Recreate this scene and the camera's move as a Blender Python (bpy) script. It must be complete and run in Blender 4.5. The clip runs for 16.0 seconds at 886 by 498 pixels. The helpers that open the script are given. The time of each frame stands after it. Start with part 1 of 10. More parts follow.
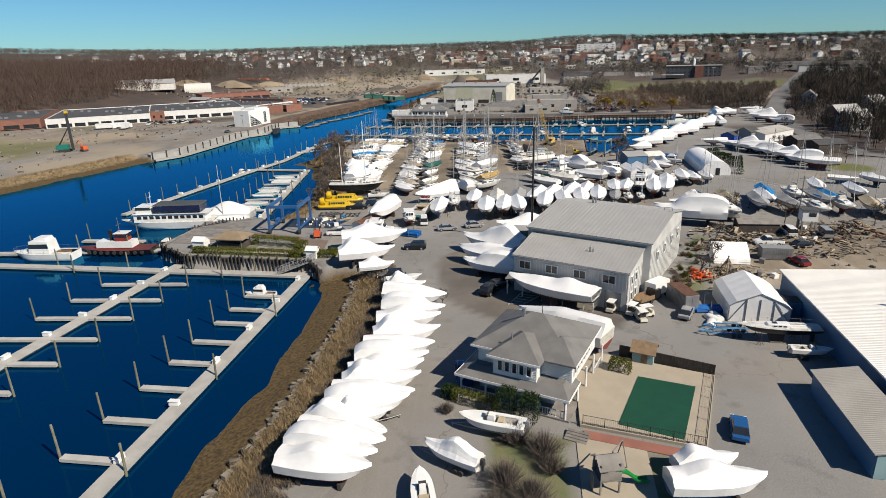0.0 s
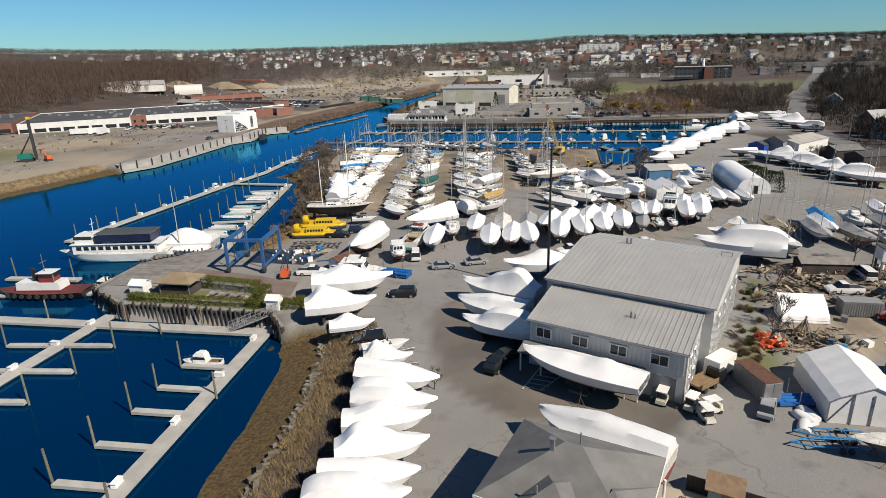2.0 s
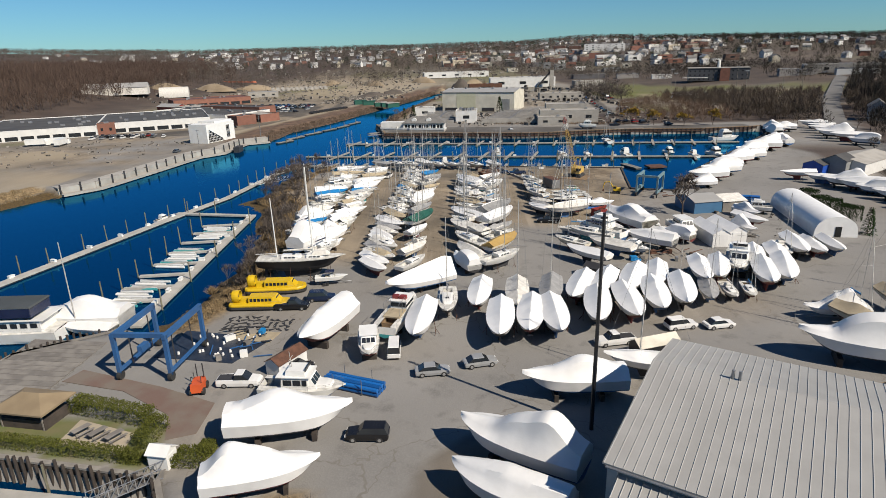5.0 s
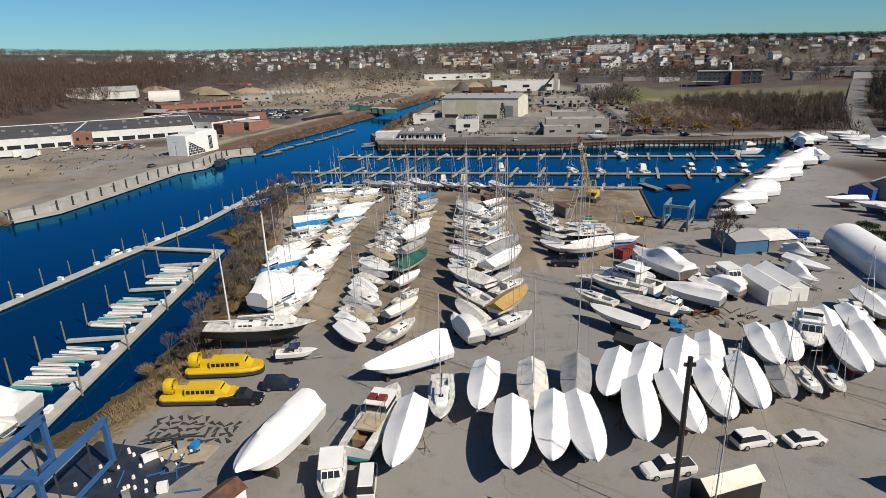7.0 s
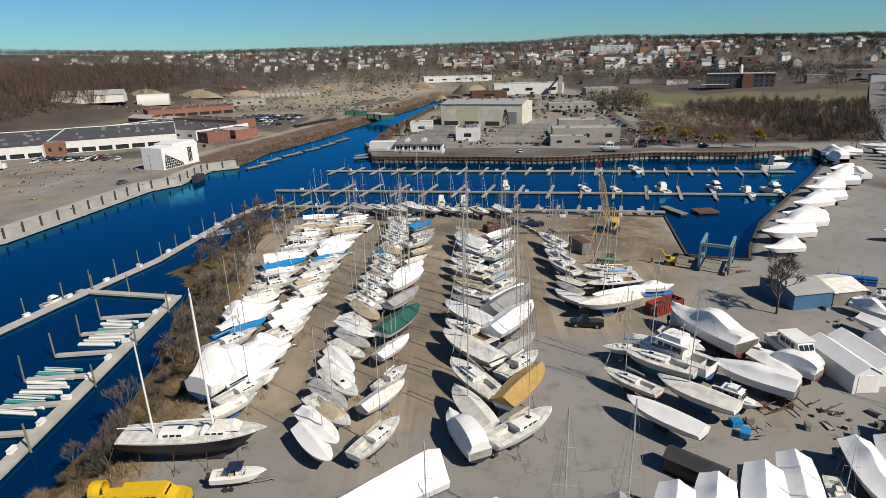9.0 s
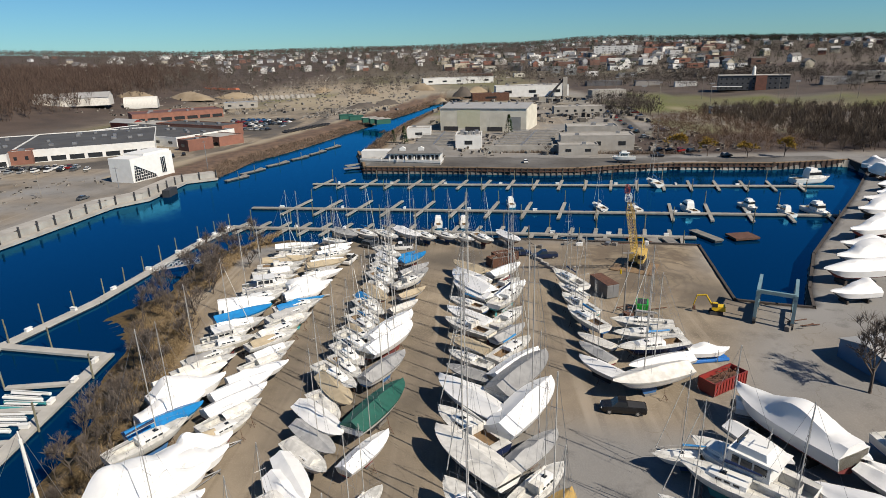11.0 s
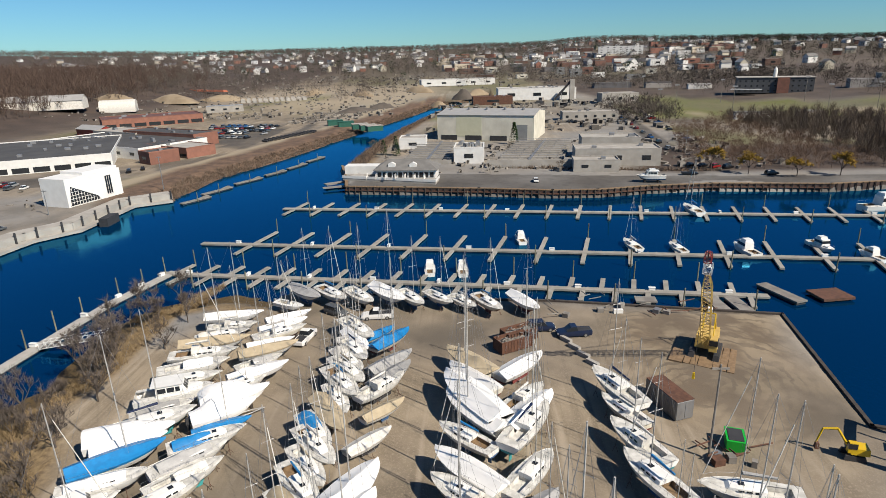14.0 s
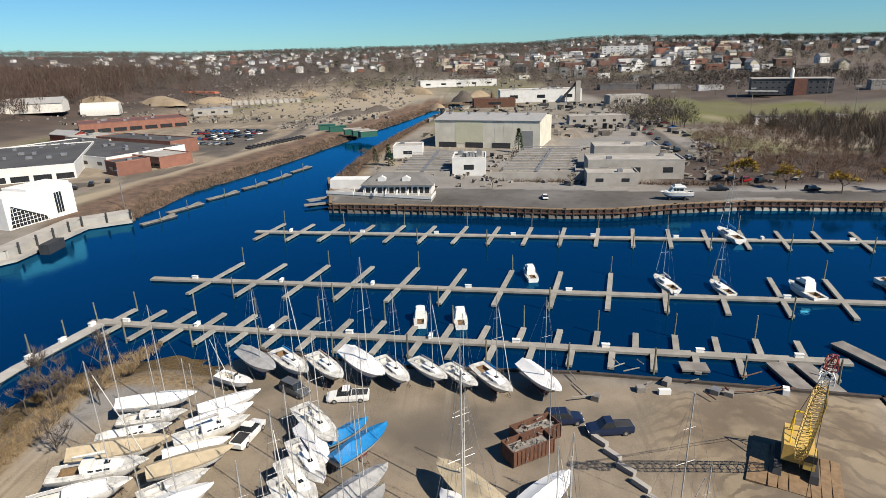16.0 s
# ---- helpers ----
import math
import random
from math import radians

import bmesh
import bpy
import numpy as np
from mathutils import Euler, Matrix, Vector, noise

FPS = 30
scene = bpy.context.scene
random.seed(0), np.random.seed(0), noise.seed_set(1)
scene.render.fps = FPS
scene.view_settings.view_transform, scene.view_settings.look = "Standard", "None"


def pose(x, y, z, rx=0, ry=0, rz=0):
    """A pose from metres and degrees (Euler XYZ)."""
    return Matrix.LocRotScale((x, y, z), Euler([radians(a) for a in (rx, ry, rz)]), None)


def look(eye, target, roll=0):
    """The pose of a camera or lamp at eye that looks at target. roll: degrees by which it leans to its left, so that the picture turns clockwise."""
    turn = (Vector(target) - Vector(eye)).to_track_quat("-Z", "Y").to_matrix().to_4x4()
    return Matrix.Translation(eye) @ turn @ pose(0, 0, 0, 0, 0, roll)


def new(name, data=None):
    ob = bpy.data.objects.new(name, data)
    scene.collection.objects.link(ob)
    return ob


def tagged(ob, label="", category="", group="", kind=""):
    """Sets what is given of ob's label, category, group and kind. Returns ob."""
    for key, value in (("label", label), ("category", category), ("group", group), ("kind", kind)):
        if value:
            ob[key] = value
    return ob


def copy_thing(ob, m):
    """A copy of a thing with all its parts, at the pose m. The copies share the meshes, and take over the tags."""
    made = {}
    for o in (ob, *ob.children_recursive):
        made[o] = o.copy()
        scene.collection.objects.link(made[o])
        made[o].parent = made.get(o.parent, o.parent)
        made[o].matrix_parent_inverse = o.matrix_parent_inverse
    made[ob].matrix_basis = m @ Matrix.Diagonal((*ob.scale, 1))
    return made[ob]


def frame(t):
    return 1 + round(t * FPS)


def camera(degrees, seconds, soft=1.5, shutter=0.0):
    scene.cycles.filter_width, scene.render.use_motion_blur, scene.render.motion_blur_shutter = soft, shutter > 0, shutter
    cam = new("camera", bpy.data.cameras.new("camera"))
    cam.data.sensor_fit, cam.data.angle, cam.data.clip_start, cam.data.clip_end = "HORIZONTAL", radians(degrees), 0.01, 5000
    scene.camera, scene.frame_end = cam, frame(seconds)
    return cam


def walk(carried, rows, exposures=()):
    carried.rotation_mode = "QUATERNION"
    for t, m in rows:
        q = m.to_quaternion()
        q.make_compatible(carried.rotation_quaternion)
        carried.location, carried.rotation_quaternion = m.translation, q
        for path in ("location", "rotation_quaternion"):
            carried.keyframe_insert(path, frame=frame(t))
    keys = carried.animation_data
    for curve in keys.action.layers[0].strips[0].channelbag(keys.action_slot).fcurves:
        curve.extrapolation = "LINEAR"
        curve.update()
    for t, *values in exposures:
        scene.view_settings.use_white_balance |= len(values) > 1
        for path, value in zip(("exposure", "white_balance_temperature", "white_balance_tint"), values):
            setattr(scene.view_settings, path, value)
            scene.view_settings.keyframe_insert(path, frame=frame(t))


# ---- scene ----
cam = camera(73.7, 16.0, soft=0.6)
# seconds, x, y, z, pitch, roll, yaw
ROWS = [
    (0.0, 0.00, 0.00, 41.00, -18.38, 1.51, 2.21),
    (0.5, 0.03, 6.33, 41.02, -18.36, 1.50, 2.23),
    (1.0, 0.04, 12.65, 41.00, -18.37, 1.50, 2.25),
    (1.5, 0.04, 19.00, 40.96, -18.33, 1.50, 2.26),
    (2.0, 0.03, 25.35, 40.95, -18.34, 1.49, 2.28),
    (2.5, 0.07, 31.73, 40.91, -18.34, 1.49, 2.30),
    (3.0, 0.08, 38.11, 40.91, -18.32, 1.50, 2.31),
    (3.5, 0.11, 44.47, 40.98, -18.31, 1.51, 2.33),
    (4.0, 0.12, 50.83, 41.09, -18.33, 1.52, 2.36),
    (6.5, 0.20, 81.43, 43.56, -18.39, 1.50, 2.52),
    (7.0, 0.20, 87.52, 44.20, -18.39, 1.50, 2.54),
    (7.5, 0.16, 93.58, 44.89, -18.39, 1.50, 2.57),
    (8.0, 0.18, 99.61, 45.63, -18.40, 1.49, 2.59),
    (8.5, 0.18, 105.54, 46.27, -18.41, 1.48, 2.62),
    (9.0, 0.14, 111.40, 46.30, -18.42, 1.50, 2.62),
    (11.5, 0.08, 142.64, 46.18, -18.32, 1.50, 2.73),
    (12.0, 0.02, 149.06, 46.13, -18.31, 1.49, 2.74),
    (12.5, 0.03, 155.50, 46.09, -18.32, 1.50, 2.75),
    (13.0, 0.01, 162.00, 46.00, -18.31, 1.50, 2.75),
    (13.5, -0.03, 168.48, 45.97, -18.30, 1.49, 2.75),
    (14.0, -0.04, 174.90, 46.04, -18.31, 1.49, 2.76),
    (14.5, -0.04, 181.42, 46.00, -18.33, 1.52, 2.78),
    (15.0, -0.07, 187.93, 45.97, -18.32, 1.49, 2.78),
    (15.5, -0.04, 194.49, 45.97, -18.31, 1.50, 2.81),
    (16.0, 0.00, 201.06, 45.86, -18.29, 1.51, 2.83),
]
walk(cam, [(t, pose(x, y, z, 90 + p, r, w)) for t, x, y, z, p, r, w in ROWS], [(0, 0.66), (4, 0.62), (8, 0.54), (12, 0.66), (14, 0.76), (16, 0.9)])

# ---- daylight ----
SUN_EL, SUN_AZ = radians(43), math.atan2(-0.575, 0.818)
world = bpy.data.worlds.new("sky")
scene.world = world
world.use_nodes = True
wn = world.node_tree.nodes
sky = wn.new("ShaderNodeTexSky")
sky.sky_type, sky.sun_disc = "NISHITA", False
sky.sun_elevation, sky.sun_rotation = SUN_EL, math.pi / 2 - SUN_AZ
sky.air_density, sky.dust_density, sky.ozone_density = 1.0, 0.0, 1.6
wn["Background"].inputs["Strength"].default_value = 0.052
tint = wn.new("ShaderNodeMix")
tint.data_type, tint.blend_type = "RGBA", "MULTIPLY"
tint.inputs["Factor"].default_value, tint.inputs["B"].default_value = 1.0, (0.385, 0.735, 1.05, 1)
world.node_tree.links.new(sky.outputs[0], tint.inputs["A"])
world.node_tree.links.new(tint.outputs["Result"], wn["Background"].inputs["Color"])
sun_data = bpy.data.lights.new("sun", "SUN")
sun_data.energy, sun_data.angle, sun_data.color = 5.0, radians(0.53), (1.0, 0.9, 0.76)
sun = new("sun", sun_data)
SUN_TO = Vector((math.cos(SUN_EL) * math.cos(SUN_AZ), math.cos(SUN_EL) * math.sin(SUN_AZ), math.sin(SUN_EL)))
sun.matrix_world = look(SUN_TO * 300, (0, 0, 0))

# ---- materials ----
MATS = {}


def toned(c):
    """Base colours scaled down, pale ones less, against a raised exposure: shade looks deeper."""
    k = 0.78 if min(c) > 0.55 else 0.66
    return tuple(v * k for v in c)



def mat(name, a, b=None, rough=0.6, metal=0.0, big=0.5, fine=8.0, bump=0.1, vary=0.0, stretch=(1, 1, 1), spec=0.5):
    """A surface that goes between two colours at two scales, with a fine relief."""
    if name in MATS:
        return MATS[name]
    m = bpy.data.materials.new(name)
    m.use_nodes = True
    n, l = m.node_tree.nodes, m.node_tree.links
    p = n["Principled BSDF"]
    co, info, off = n.new("ShaderNodeTexCoord"), n.new("ShaderNodeObjectInfo"), n.new("ShaderNodeVectorMath")
    off.operation = "MULTIPLY_ADD"
    l.new(co.outputs["Object"], off.inputs[0])
    off.inputs[1].default_value = stretch
    mul = n.new("ShaderNodeMath")
    mul.operation, mul.inputs[1].default_value = "MULTIPLY", 57.0
    l.new(info.outputs["Random"], mul.inputs[0])
    l.new(mul.outputs[0], off.inputs[2])
    n1, n2 = n.new("ShaderNodeTexNoise"), n.new("ShaderNodeTexNoise")
    for t, s in ((n1, big), (n2, fine)):
        t.inputs["Scale"].default_value, t.inputs["Detail"].default_value = s, 4.0
        l.new(off.outputs[0], t.inputs["Vector"])
    f = n.new("ShaderNodeMath")
    f.operation, f.inputs[1].default_value = "MULTIPLY_ADD", 0.4
    l.new(n2.outputs["Fac"], f.inputs[0])
    sc = n.new("ShaderNodeMapRange")
    sc.inputs["From Min"].default_value, sc.inputs["From Max"].default_value = 0.38, 0.62
    sc.inputs["To Max"].default_value = 0.7
    l.new(n1.outputs["Fac"], sc.inputs["Value"])
    l.new(sc.outputs[0], f.inputs[2])
    mix = n.new("ShaderNodeMix")
    mix.data_type = "RGBA"
    a, b = toned(a), toned(b or tuple(c * 0.75 for c in a))
    mix.inputs["A"].default_value, mix.inputs["B"].default_value = (*a, 1), (*b, 1)
    l.new(f.outputs[0], mix.inputs["Factor"])
    out = mix.outputs["Result"]
    if vary:
        hsv, r = n.new("ShaderNodeHueSaturation"), n.new("ShaderNodeMapRange")
        r.inputs["To Min"].default_value, r.inputs["To Max"].default_value = 1 - vary, 1 + vary
        l.new(info.outputs["Random"], r.inputs["Value"])
        l.new(r.outputs[0], hsv.inputs["Value"])
        l.new(out, hsv.inputs["Color"])
        out = hsv.outputs[0]
    l.new(out, p.inputs["Base Color"])
    p.inputs["Roughness"].default_value, p.inputs["Metallic"].default_value = rough, metal
    p.inputs["Specular IOR Level"].default_value = spec
    if bump:
        bp = n.new("ShaderNodeBump")
        bp.inputs["Strength"].default_value, bp.inputs["Distance"].default_value = bump, 0.05
        l.new(n2.outputs["Fac"], bp.inputs["Height"])
        l.new(bp.outputs[0], p.inputs["Normal"])
    MATS[name] = m
    return m


WRAP = mat("shrink_wrap_film", (0.82, 0.82, 0.81), (0.74, 0.74, 0.73), 0.38, big=0.7, fine=2.2, bump=0.35, vary=0.05)
WHITE = mat("white_gelcoat", (0.8, 0.8, 0.78), (0.68, 0.68, 0.65), 0.28, big=0.5, fine=5, bump=0.02, vary=0.06)
CREAM = mat("cream_gelcoat", (0.72, 0.68, 0.58), (0.62, 0.58, 0.48), 0.35, vary=0.08)
DECK = mat("weathered_deck_paint", (0.7, 0.69, 0.65), (0.5, 0.49, 0.45), 0.6, big=1.2, fine=14)
NAVY = mat("navy_hull_paint", (0.012, 0.02, 0.06), (0.02, 0.03, 0.08), 0.25)
BLACK = mat("black_hull_paint", (0.012, 0.012, 0.014), (0.022, 0.022, 0.024), 0.3)
RED = mat("red_paint", (0.3, 0.03, 0.025), (0.2, 0.03, 0.025), 0.5, vary=0.2)
BLUEB = mat("blue_bottom_paint", (0.03, 0.1, 0.26), (0.04, 0.13, 0.3), 0.7, vary=0.3)
BLACKB = mat("black_bottom_paint", (0.02, 0.021, 0.024), (0.04, 0.04, 0.045), 0.75)
REDB = mat("red_bottom_paint", (0.2, 0.035, 0.03), (0.14, 0.03, 0.03), 0.75, vary=0.3)
TEALB = mat("teal_bottom_paint", (0.03, 0.28, 0.3), (0.05, 0.34, 0.36), 0.7)
GREENH = mat("green_hull_paint", (0.02, 0.12, 0.07), (0.03, 0.15, 0.09), 0.4)
TARPB = mat("blue_tarpaulin", (0.01, 0.25, 0.6), (0.01, 0.19, 0.48), 0.5, big=1.5, fine=5, bump=0.5)
TARPG = mat("green_canvas", (0.01, 0.12, 0.085), (0.01, 0.09, 0.065), 0.75, big=1.5, fine=6, bump=0.4)
TARPT = mat("tan_canvas", (0.5, 0.42, 0.29), (0.4, 0.33, 0.22), 0.85, big=1.2, fine=6, bump=0.4, vary=0.15)
TARPO = mat("ochre_canvas", (0.5, 0.33, 0.1), (0.4, 0.26, 0.08), 0.85, big=1.2, fine=6, bump=0.4)
TARPS = mat("silver_grey_tarpaulin", (0.42, 0.42, 0.41), (0.3, 0.3, 0.3), 0.6, big=1.0, fine=5, bump=0.5, vary=0.2)
TARPW = mat("off_white_canvas", (0.74, 0.72, 0.67), (0.62, 0.6, 0.55), 0.75, big=1.2, fine=5, bump=0.45, vary=0.08)
ALU = mat("weathered_aluminium", (0.62, 0.62, 0.62), (0.5, 0.5, 0.5), 0.4, 0.7)
SPAR = mat("painted_spar", (0.52, 0.51, 0.48), (0.4, 0.39, 0.37), 0.45, vary=0.12)
STEEL = mat("galvanised_steel", (0.4, 0.41, 0.42), (0.3, 0.3, 0.31), 0.5, 0.6)
RUST = mat("rusty_steel", (0.16, 0.07, 0.04), (0.08, 0.035, 0.02), 0.85, big=1.5, fine=12)
GLASS = mat("dark_window_glass", (0.02, 0.024, 0.03), (0.03, 0.035, 0.04), 0.08, bump=0)
TEAK = mat("weathered_teak", (0.3, 0.2, 0.11), (0.2, 0.13, 0.07), 0.7, big=2, fine=20)
TIMBER = mat("grey_weathered_timber", (0.3, 0.28, 0.25), (0.18, 0.165, 0.15), 0.85, big=0.6, fine=9, vary=0.12)
DARKWOOD = mat("dark_tarred_timber", (0.07, 0.055, 0.045), (0.035, 0.028, 0.024), 0.9, big=1, fine=10, vary=0.25)
DOCKW = mat("pale_dock_planking", (0.52, 0.5, 0.46), (0.4, 0.385, 0.35), 0.8, big=0.5, fine=9, vary=0.08)
DOCKT = mat("greyed_dock_planking", (0.37, 0.35, 0.31), (0.26, 0.245, 0.215), 0.85, big=0.5, fine=9, vary=0.12)
PILE = mat("weathered_pile_timber", (0.24, 0.22, 0.15), (0.14, 0.13, 0.09), 0.85, big=0.8, fine=8, vary=0.2)
CONC = mat("pale_concrete", (0.46, 0.44, 0.4), (0.34, 0.32, 0.29), 0.85, big=0.25, fine=6)
RUBBER = mat("black_rubber", (0.02, 0.02, 0.02), (0.03, 0.03, 0.03), 0.8)
YELLOW = mat("yellow_paint", (0.75, 0.5, 0.01), (0.68, 0.44, 0.01), 0.4, big=1, fine=6)
LIFTBLUE = mat("blue_lift_paint", (0.03, 0.13, 0.34), (0.04, 0.11, 0.26), 0.5)
ORANGE = mat("orange_plastic", (0.75, 0.13, 0.03), (0.6, 0.1, 0.03), 0.5)
GREYP = mat("grey_paint", (0.3, 0.31, 0.31), (0.24, 0.25, 0.25), 0.6)

# ---- small helpers ----


def part(name, bm, material, parent=None, label="", smooth=False):
    me = bpy.data.meshes.new(name)
    bmesh.ops.recalc_face_normals(bm, faces=bm.faces)
    bm.to_mesh(me)
    bm.free()
    if smooth:
        me.shade_smooth()
        me.set_sharp_from_angle(angle=radians(42))
    for m in material if isinstance(material, (list, tuple)) else (material,):
        me.materials.append(m)
    ob = new(name, me)
    if parent:
        ob.parent = parent
    if label:
        ob["label"] = label
    return ob


YARD_Z = 1.9


def site(x, y):
    """A place of the yard's plan, on the ground."""
    return (0.957 * x, y - 3.8) if x > -66 and y < 279 else (x, y)


def sited(m):
    """A pose on the yard's plan, raised to the ground's level."""
    m = m.copy()
    m.translation = (*site(m.translation.x, m.translation.y), m.translation.z + YARD_Z)
    return m


PLAN = Matrix.Translation((0, -3.8, YARD_Z)) @ Matrix.Diagonal((0.957, 1, 1, 1))


def thing(name, label, category, group="", kind="", m=None):
    ob = new(name)
    tagged(ob, label, category, group, kind)
    if m is not None:
        ob.matrix_basis = sited(m) if abs(m.translation.z) < 0.3 else m
    return ob


def box(bm, c, s, rz=0.0, taper=0.0):
    """A block centred at c, of size s, turned by rz degrees; taper narrows its top."""
    r = Matrix.Rotation(radians(rz), 3, "Z")
    v = []
    for z in (-0.5, 0.5):
        k = 1 - taper * (z + 0.5)
        for x, y in ((-0.5, -0.5), (0.5, -0.5), (0.5, 0.5), (-0.5, 0.5)):
            v.append(bm.verts.new(Vector(c) + r @ Vector((x * s[0] * k, y * s[1] * k, z * s[2]))))
    for f in ((3, 2, 1, 0), (4, 5, 6, 7), (0, 1, 5, 4), (1, 2, 6, 5), (2, 3, 7, 6), (3, 0, 4, 7)):
        bm.faces.new([v[i] for i in f])
    return bm


def B(*blocks):
    bm = bmesh.new()
    for b in blocks:
        box(bm, *b)
    return bm


def tube(bm, a, b, r0, r1=None, n=6):
    r1 = r0 if r1 is None else r1
    a, b = Vector(a), Vector(b)
    q = (b - a).to_track_quat("Z", "Y").to_matrix()
    rings = []
    for p, r in ((a, r0), (b, r1)):
        rings.append([bm.verts.new(p + q @ Vector((r * math.cos(6.2832 * i / n), r * math.sin(6.2832 * i / n), 0))) for i in range(n)])
    for i in range(n):
        bm.faces.new((rings[0][i], rings[0][(i + 1) % n], rings[1][(i + 1) % n], rings[1][i]))
    bm.faces.new(rings[0][::-1])
    bm.faces.new(rings[1])
    return bm


def T(*tubes):
    bm = bmesh.new()
    for t in tubes:
        tube(bm, *t)
    return bm


def loft(bm, rings, closed=False, caps=True):
    rows = [[bm.verts.new(p) for p in r] for r in rings]
    k = len(rows[0])
    for a, b in zip(rows, rows[1:]):
        for i in range(k if closed else k - 1):
            j = (i + 1) % k
            bm.faces.new((a[i], a[j], b[j], b[i]))
    if caps:
        bm.faces.new(rows[0][::-1])
        bm.faces.new(rows[-1])
    return bm


def prism(bm, poly, z0, z1):
    lo, hi = [bm.verts.new((x, y, z0)) for x, y in poly], [bm.verts.new((x, y, z1)) for x, y in poly]
    n = len(poly)
    for i in range(n):
        bm.faces.new((lo[i], lo[(i + 1) % n], hi[(i + 1) % n], hi[i]))
    bm.faces.new(hi)
    bm.faces.new(lo[::-1])
    return bm

# ---- ground and water ----
WATER_Z = -0.85
NEAR_BANK = [(-34.5, -150), (-33.3, 29.5), (-31.6, 49.3), (-28.9, 65), (-27.2, 84.7), (-27.2, 99), (-29, 106.5)]
WHARF = [(-29, 106.5), (-32, 111.2), (-59.5, 115.6), (-68.5, 122.5), (-66.5, 137), (-55, 145)]
WEST_BANK = [(-55, 145), (-52, 160), (-49, 178), (-53.5, 200), (-58, 214), (-60.5, 226), (-72, 236), (-66, 250), (-68, 270), (-64, 281), (-50, 287), (-37, 284)]
NORTH_SHORE = [(-37, 284), (-10, 278.2), (14.5, 276.7), (52.6, 270.5), (47.6, 238.3), (54, 236.2), (59.7, 234.7), (63.6, 243.7), (75, 263.7), (116, 318), (146, 360), (149, 378)]
QUAY = [(149, 378), (118, 373), (80, 376.5), (59, 374), (41, 369.5), (26, 369.5), (1.5, 374), (-24.5, 377.5), (-45.5, 380), (-50, 400)]
CANAL_EAST = [(-50, 400), (-56, 422), (-57, 445), (-55, 504), (-48, 570), (-38, 640), (-22, 720), (10, 800)]
CANAL_WEST = [(0, 810), (-36, 725), (-50, 645), (-64, 588), (-77, 522), (-90, 462), (-105, 407), (-106, 372)]
WALK_WEST = [(-106, 372), (-117, 364), (-117, 335), (-124, 325), (-128, 289), (-131.5, 262), (-138, 252)]
MUD_WEST = [(-138, 252), (-159, 189), (-200, 100), (-245, 0), (-320, -150)]
SOFT = [NEAR_BANK, WEST_BANK, CANAL_EAST[1:], CANAL_WEST, MUD_WEST]
SHORE = NEAR_BANK + WHARF[1:] + WEST_BANK[1:] + NORTH_SHORE[1:] + QUAY[1:] + CANAL_EAST[1:] + CANAL_WEST + WALK_WEST[1:] + MUD_WEST[1:]


def line_dist(x, y, line, closed=False):
    d = np.full(x.shape, 1e9)
    px, py = x.copy(), y.copy()
    pts = line + line[:1] if closed else line
    for (ax, ay), (bx, by) in zip(pts, pts[1:]):
        ux, uy = bx - ax, by - ay
        t = np.clip(((x - ax) * ux + (y - ay) * uy) / max(ux * ux + uy * uy, 1e-9), 0, 1)
        qx, qy = ax + t * ux, ay + t * uy
        e = np.hypot(x - qx, y - qy)
        w = e < d
        d, px, py = np.where(w, e, d), np.where(w, qx, px), np.where(w, qy, py)
    return d, px, py


def inside(x, y, poly):
    r = np.zeros(x.shape, bool)
    for (ax, ay), (bx, by) in zip(poly, poly[1:] + poly[:1]):
        c = (ay > y) != (by > y)
        r ^= c & (x < (bx - ax) * (y - ay) / np.where(by == ay, 1e-9, by - ay) + ax)
    return r


def spread(lo, hi, step, far_lo, far_hi, grow=1.13):
    mid = list(np.arange(lo, hi + step / 2, step))
    a, s = [], step
    while (a[-1] if a else lo) > far_lo:
        s *= grow
        a.append((a[-1] if a else lo) - s)
    b, s = [], step
    while (b[-1] if b else hi) < far_hi:
        s *= grow
        b.append((b[-1] if b else hi) + s)
    return np.array(a[::-1] + mid + b)


def smooth(a, b, v):
    t = np.clip((v - a) / (b - a), 0, 1)
    return t * t * (3 - 2 * t)


def waves(x, y, s, seed):
    r = np.random.RandomState(seed)
    v = np.zeros(x.shape)
    for k in range(9):
        a, p, q = r.uniform(0, 6.28), r.uniform(0, 6.28), r.uniform(0.5, 2.2)
        v += np.sin((x * math.cos(a) + y * math.sin(a)) * q / s + p) / q
    return v / 4


def land_height(x, y):
    """The rise of the land away from the shore: flat yards, then wooded hills."""
    r = np.hypot(x + 20, y)
    h = YARD_Z + smooth(700, 2600, r) * (58 - 11 * smooth(-100, 900, x) + 12 * waves(x, y, 420, 3)) + smooth(500, 1200, r) * (5 + 3 * waves(x, y, 150, 4))
    h += smooth(-260, -460, x) * smooth(330, 560, y) * smooth(1400, 800, y) * (17 + 4 * waves(x, y, 90, 5))
    h += smooth(170, 420, x) * smooth(150, 500, y) * (10 + 2 * waves(x, y, 80, 6))
    return h


